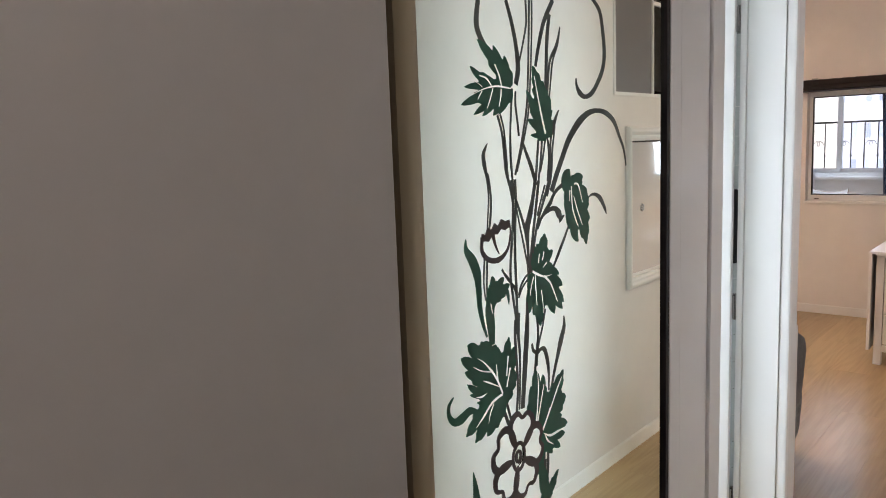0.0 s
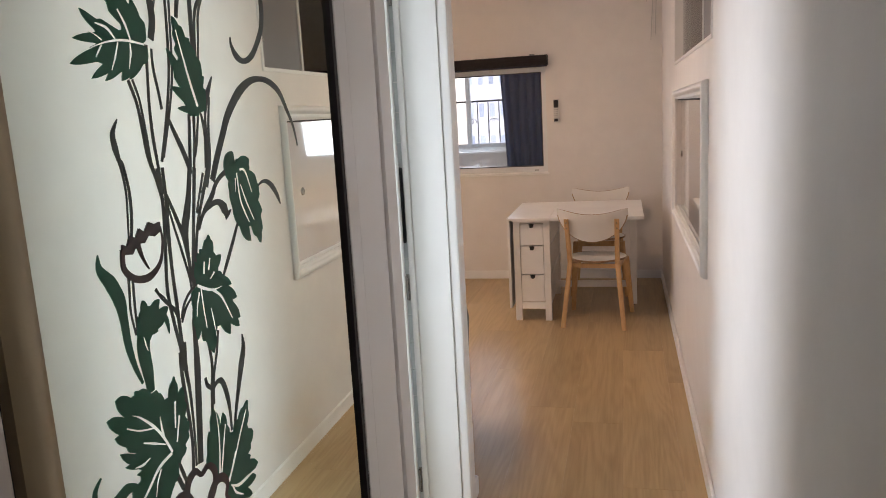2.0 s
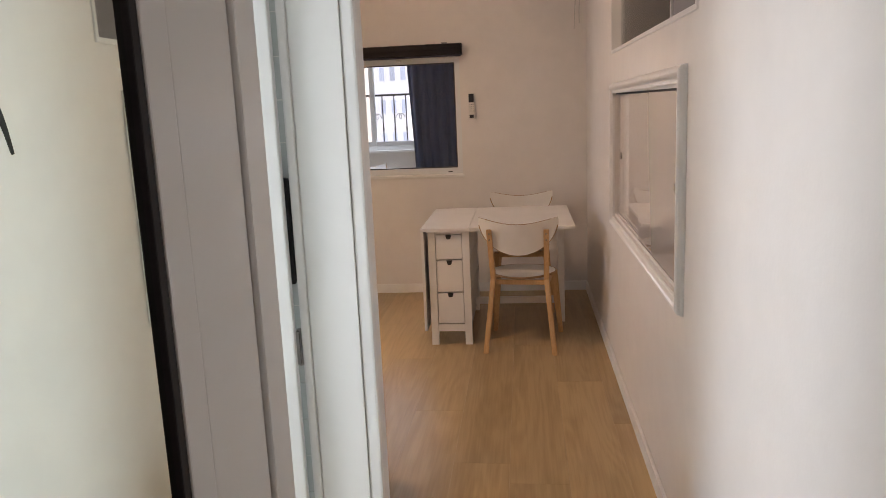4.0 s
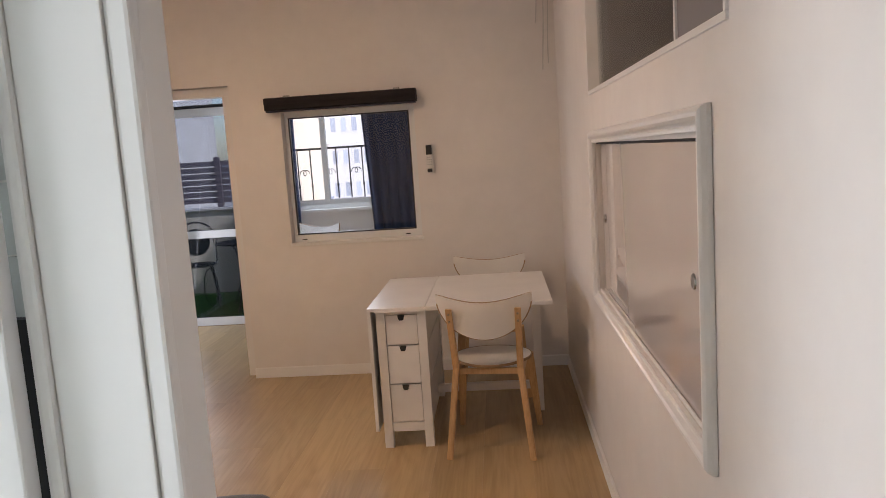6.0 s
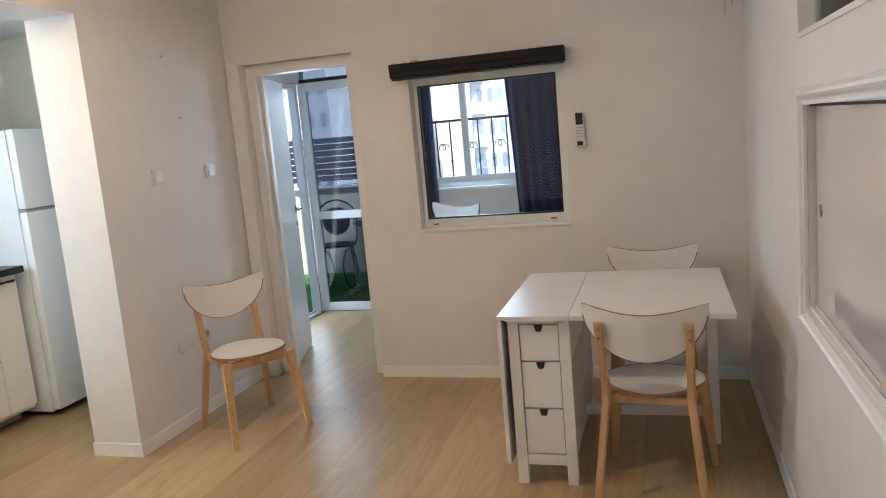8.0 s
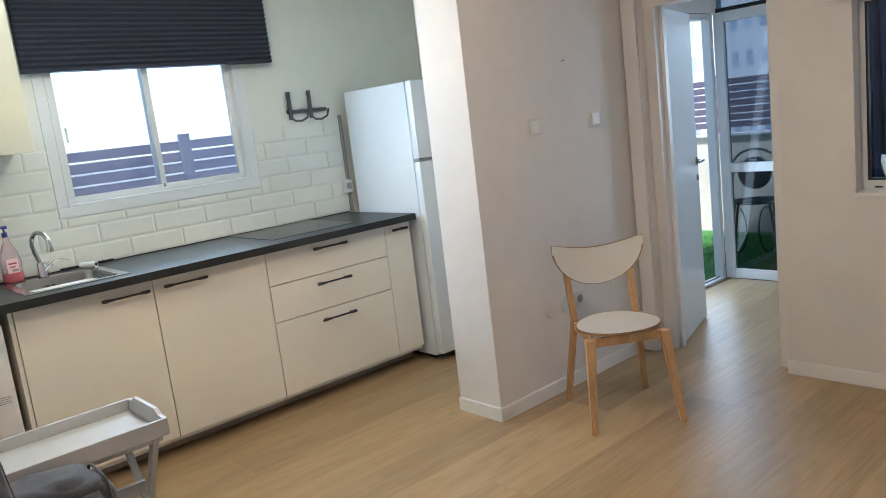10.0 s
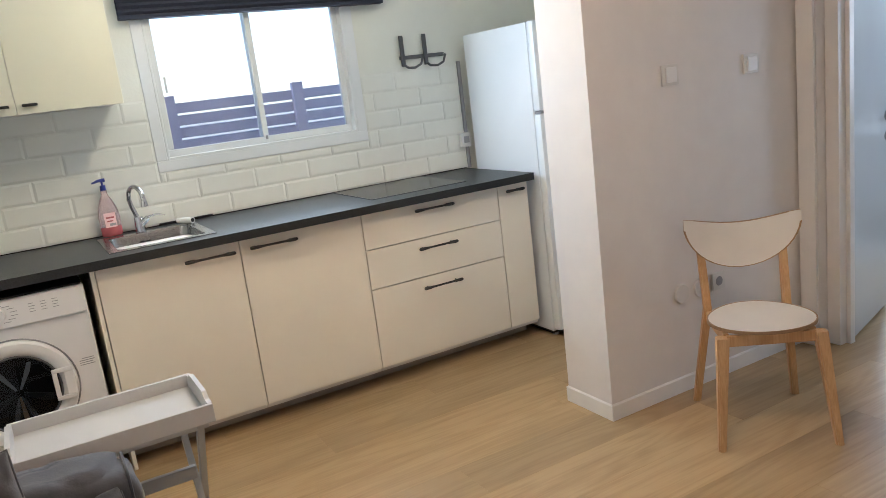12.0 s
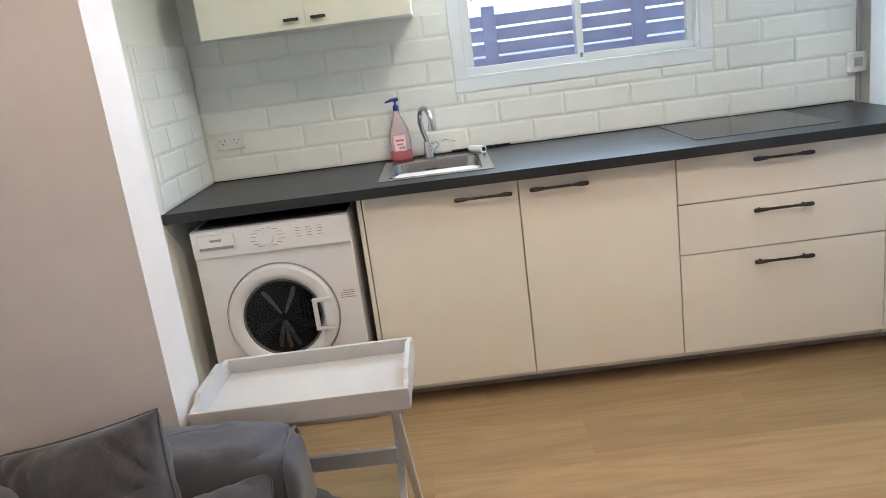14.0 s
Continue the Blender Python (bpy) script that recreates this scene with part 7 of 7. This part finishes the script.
def tower(label, x, y, w, d, z1, cols, rows, z_low, material, band=False):
    """A block of flats whose windowed front looks towards -y."""
    t = thing("apartment_building", label, "building", group="town blocks")
    boxes("wall", material, t, (x - w / 2, x + w / 2, y, y + d, -22.0, z1), bevel=0.05)
    boxes("roof", M_TOWERB, t, (x - w / 2 - 0.3, x + w / 2 + 0.3, y - 0.3, y + d + 0.3, z1, z1 + 0.6), bevel=0.02)
    sx, sz = w / cols, 3.0
    me = window_mesh(sx * 0.46, 1.25)
    for r in range(rows):
        for c in range(cols):
            o = new("window", me)
            o.parent = t
            o.location = (x - w / 2 + sx * (c + 0.5), y, z_low + sz * r + 1.5)
        if band:
            boxes("balcony", M_TOWERB if r % 3 == 2 else M_TOWER, t, (x - w / 2 + 0.5, x + w / 2 - w * 0.55, y - 1.2, y - 0.05, z_low + sz * r - 0.2, z_low + sz * r + 0.9), bevel=0.02)
    return t


tower("white apartment block with grey balconies seen over the railing", -15.0, 72.0, 9.0, 12.0, 9.5, 9, 9, -18.0, M_TOWER, True)
tower("low pale apartment block farther off", -27.0, 95.0, 16.0, 12.0, 1.0, 7, 5, -16.0, M_TOWER)
tower("tall pale apartment tower with rows of small windows", -33.0, 66.0, 9.0, 12.0, 34.0, 7, 14, -10.0, M_TOWER)

# ---- floor planks ----
def plank_mesh(w, l):
    bm = bmesh.new()
    b = 0.0005
    lo = [bm.verts.new((x, y, -0.0075)) for x, y in ((0, 0), (w, 0), (w, l), (0, l))]
    mid = [bm.verts.new((x, y, -b)) for x, y in ((0, 0), (w, 0), (w, l), (0, l))]
    top = [bm.verts.new((x, y, 0.0)) for x, y in ((b, b), (w - b, b), (w - b, l - b), (b, l - b))]
    for a, c in ((lo, mid), (mid, top)):
        for i in range(4):
            bm.faces.new((a[i], a[(i + 1) % 4], c[(i + 1) % 4], c[i]))
    bm.faces.new(top)
    me = bpy.data.meshes.new("plank")
    bm.to_mesh(me)
    bm.free()
    me.materials.append(M_PLANK)
    return me


floor_ob = bpy.data.objects["floor"]
PW, PL, PG = 0.236, 1.72, 0.0003
full = plank_mesh(PW - PG, PL - PG)
meshes = {}
rng = random.Random(11)
x, i = -4.42, 0
while x < 0.42:
    offset = (0.0, 0.62, 1.23, 0.33, 0.95, 1.5)[i % 6] + rng.uniform(-0.08, 0.08)
    y0 = -1.40 - offset
    y_end = 8.60 if x > -3.12 else 6.80
    y_start = -1.30 if x > -1.1 else (1.80 if x > -2.5 else 2.95)
    while y0 < y_end:
        a, b = max(y0, y_start), min(y0 + PL, y_end)
        if b - a > 0.05:
            me = full
            if b - a < PL - 0.001:
                key = round(b - a, 2)
                me = meshes.setdefault(key, None) or plank_mesh(PW - PG, b - a - PG)
                meshes[key] = me
            o = new("plank", me)
            o.parent = floor_ob
            o.location = (x, a, 0.0)
        y0 += PL
    x += PW
    i += 1

# ---- glazed wall tiles ----
def tile_mesh(l, h, axis):
    """A bevelled metro tile, l long and h high, standing proud of its wall."""
    bm = bmesh.new()
    e, d0, d1 = 0.011, 0.0030, 0.0052
    rows = []
    for ins, d in ((0.0, 0.0), (0.0, d0), (min(e, l * 0.3), d1)):
        q = [(ins, ins), (l - ins, ins), (l - ins, h - ins), (ins, h - ins)]
        rows.append([bm.verts.new((d, u, v) if axis == "x" else (u, d, v)) for u, v in q])
    for a, b in zip(rows, rows[1:]):
        for k in range(4):
            bm.faces.new((a[k], a[(k + 1) % 4], b[(k + 1) % 4], b[k]))
    bm.faces.new(rows[-1])
    bmesh.ops.recalc_face_normals(bm, faces=bm.faces)
    me = bpy.data.meshes.new("tile")
    bm.to_mesh(me)
    bm.free()
    me.materials.append(M_TILE)
    return me


grout = boxes("splashback", M_GROUT, None, (-4.3718, -4.3690, 3.053, 4.2215, 0.957, 1.580), (-4.3718, -4.3690, 5.3885, 6.030, 0.957, 1.580), (-4.3718, -4.3690, 4.2215, 5.3885, 0.957, 1.2155), (-4.3690, -3.712, 3.0502, 3.0530, 0.957, 1.580), bevel=0.0)
structure(grout, "grey-white grout behind glazed white metro tiles", "tiles")
TL, TH, TG = 0.300, 0.1035, 0.0022
cache = {}


def lay(axis, fixed, u, l, z, h):
    if l < 0.012 or h < 0.012:
        return
    key = (axis, round(l, 3), round(h, 3))
    if key not in cache:
        cache[key] = tile_mesh(l, h, axis)
    o = new("tile", cache[key])
    o.parent = grout
    o.location = (fixed, u, z) if axis == "x" else (u, fixed, z)


for r in range(6):
    z = 0.9585 + r * TH
    off = 0.15 * (r % 2)
    y = 3.0535 - off
    while y < 6.030:
        a, b = max(y, 3.0545), min(y + TL, 6.030)
        spans = [(a, b, TH)]
        if z + TH > 1.2155:
            if z < 1.2155 and a < 5.3885 and b > 4.2215:
                spans = [(a, min(b, 4.2215), TH), (max(a, 4.2215), min(b, 5.3885), 1.2155 - z), (max(a, 5.3885), b, TH)]
            else:
                spans = [(a, min(b, 4.2215), TH), (max(a, 5.3885), b, TH)]
        for s0, s1, h in spans:
            lay("x", -4.3690, s0 + TG / 2, s1 - s0 - TG, z, h - TG)
        y += TL
    x = -4.358 - 0.15 * ((r + 1) % 2)
    while x < -3.712:
        a, b = max(x, -4.358), min(x + TL, -3.712)
        lay("y", 3.0530, a + TG / 2, b - a - TG, z, TH - TG)
        x += TL

# ---- bathroom tiles seen past the door ----
bath = boxes("bath_wall_lining", M_GROUT, None, (-1.70, -0.636, 2.753, 2.7595, 0.0, 2.5), bevel=0.0)
structure(bath, "pale bathroom wall tiles", "tiles")
bt_cache = {}
for r in range(24):
    for c in range(3):
        w, hh = 0.297, 0.097
        key = "t"
        if key not in bt_cache:
            bm = bmesh.new()
            box(bm, 0, w, -0.004, 0, 0, hh)
            me = bpy.data.meshes.new("tile")
            bm.to_mesh(me)
            bm.free()
            me.materials.append(M_BATH)
            bt_cache[key] = me
        o = new("tile", bt_cache[key])
        o.parent = bath
        o.location = (-0.640 - 0.30 * (c + 1), 2.7528, 0.003 + 0.10 * r)
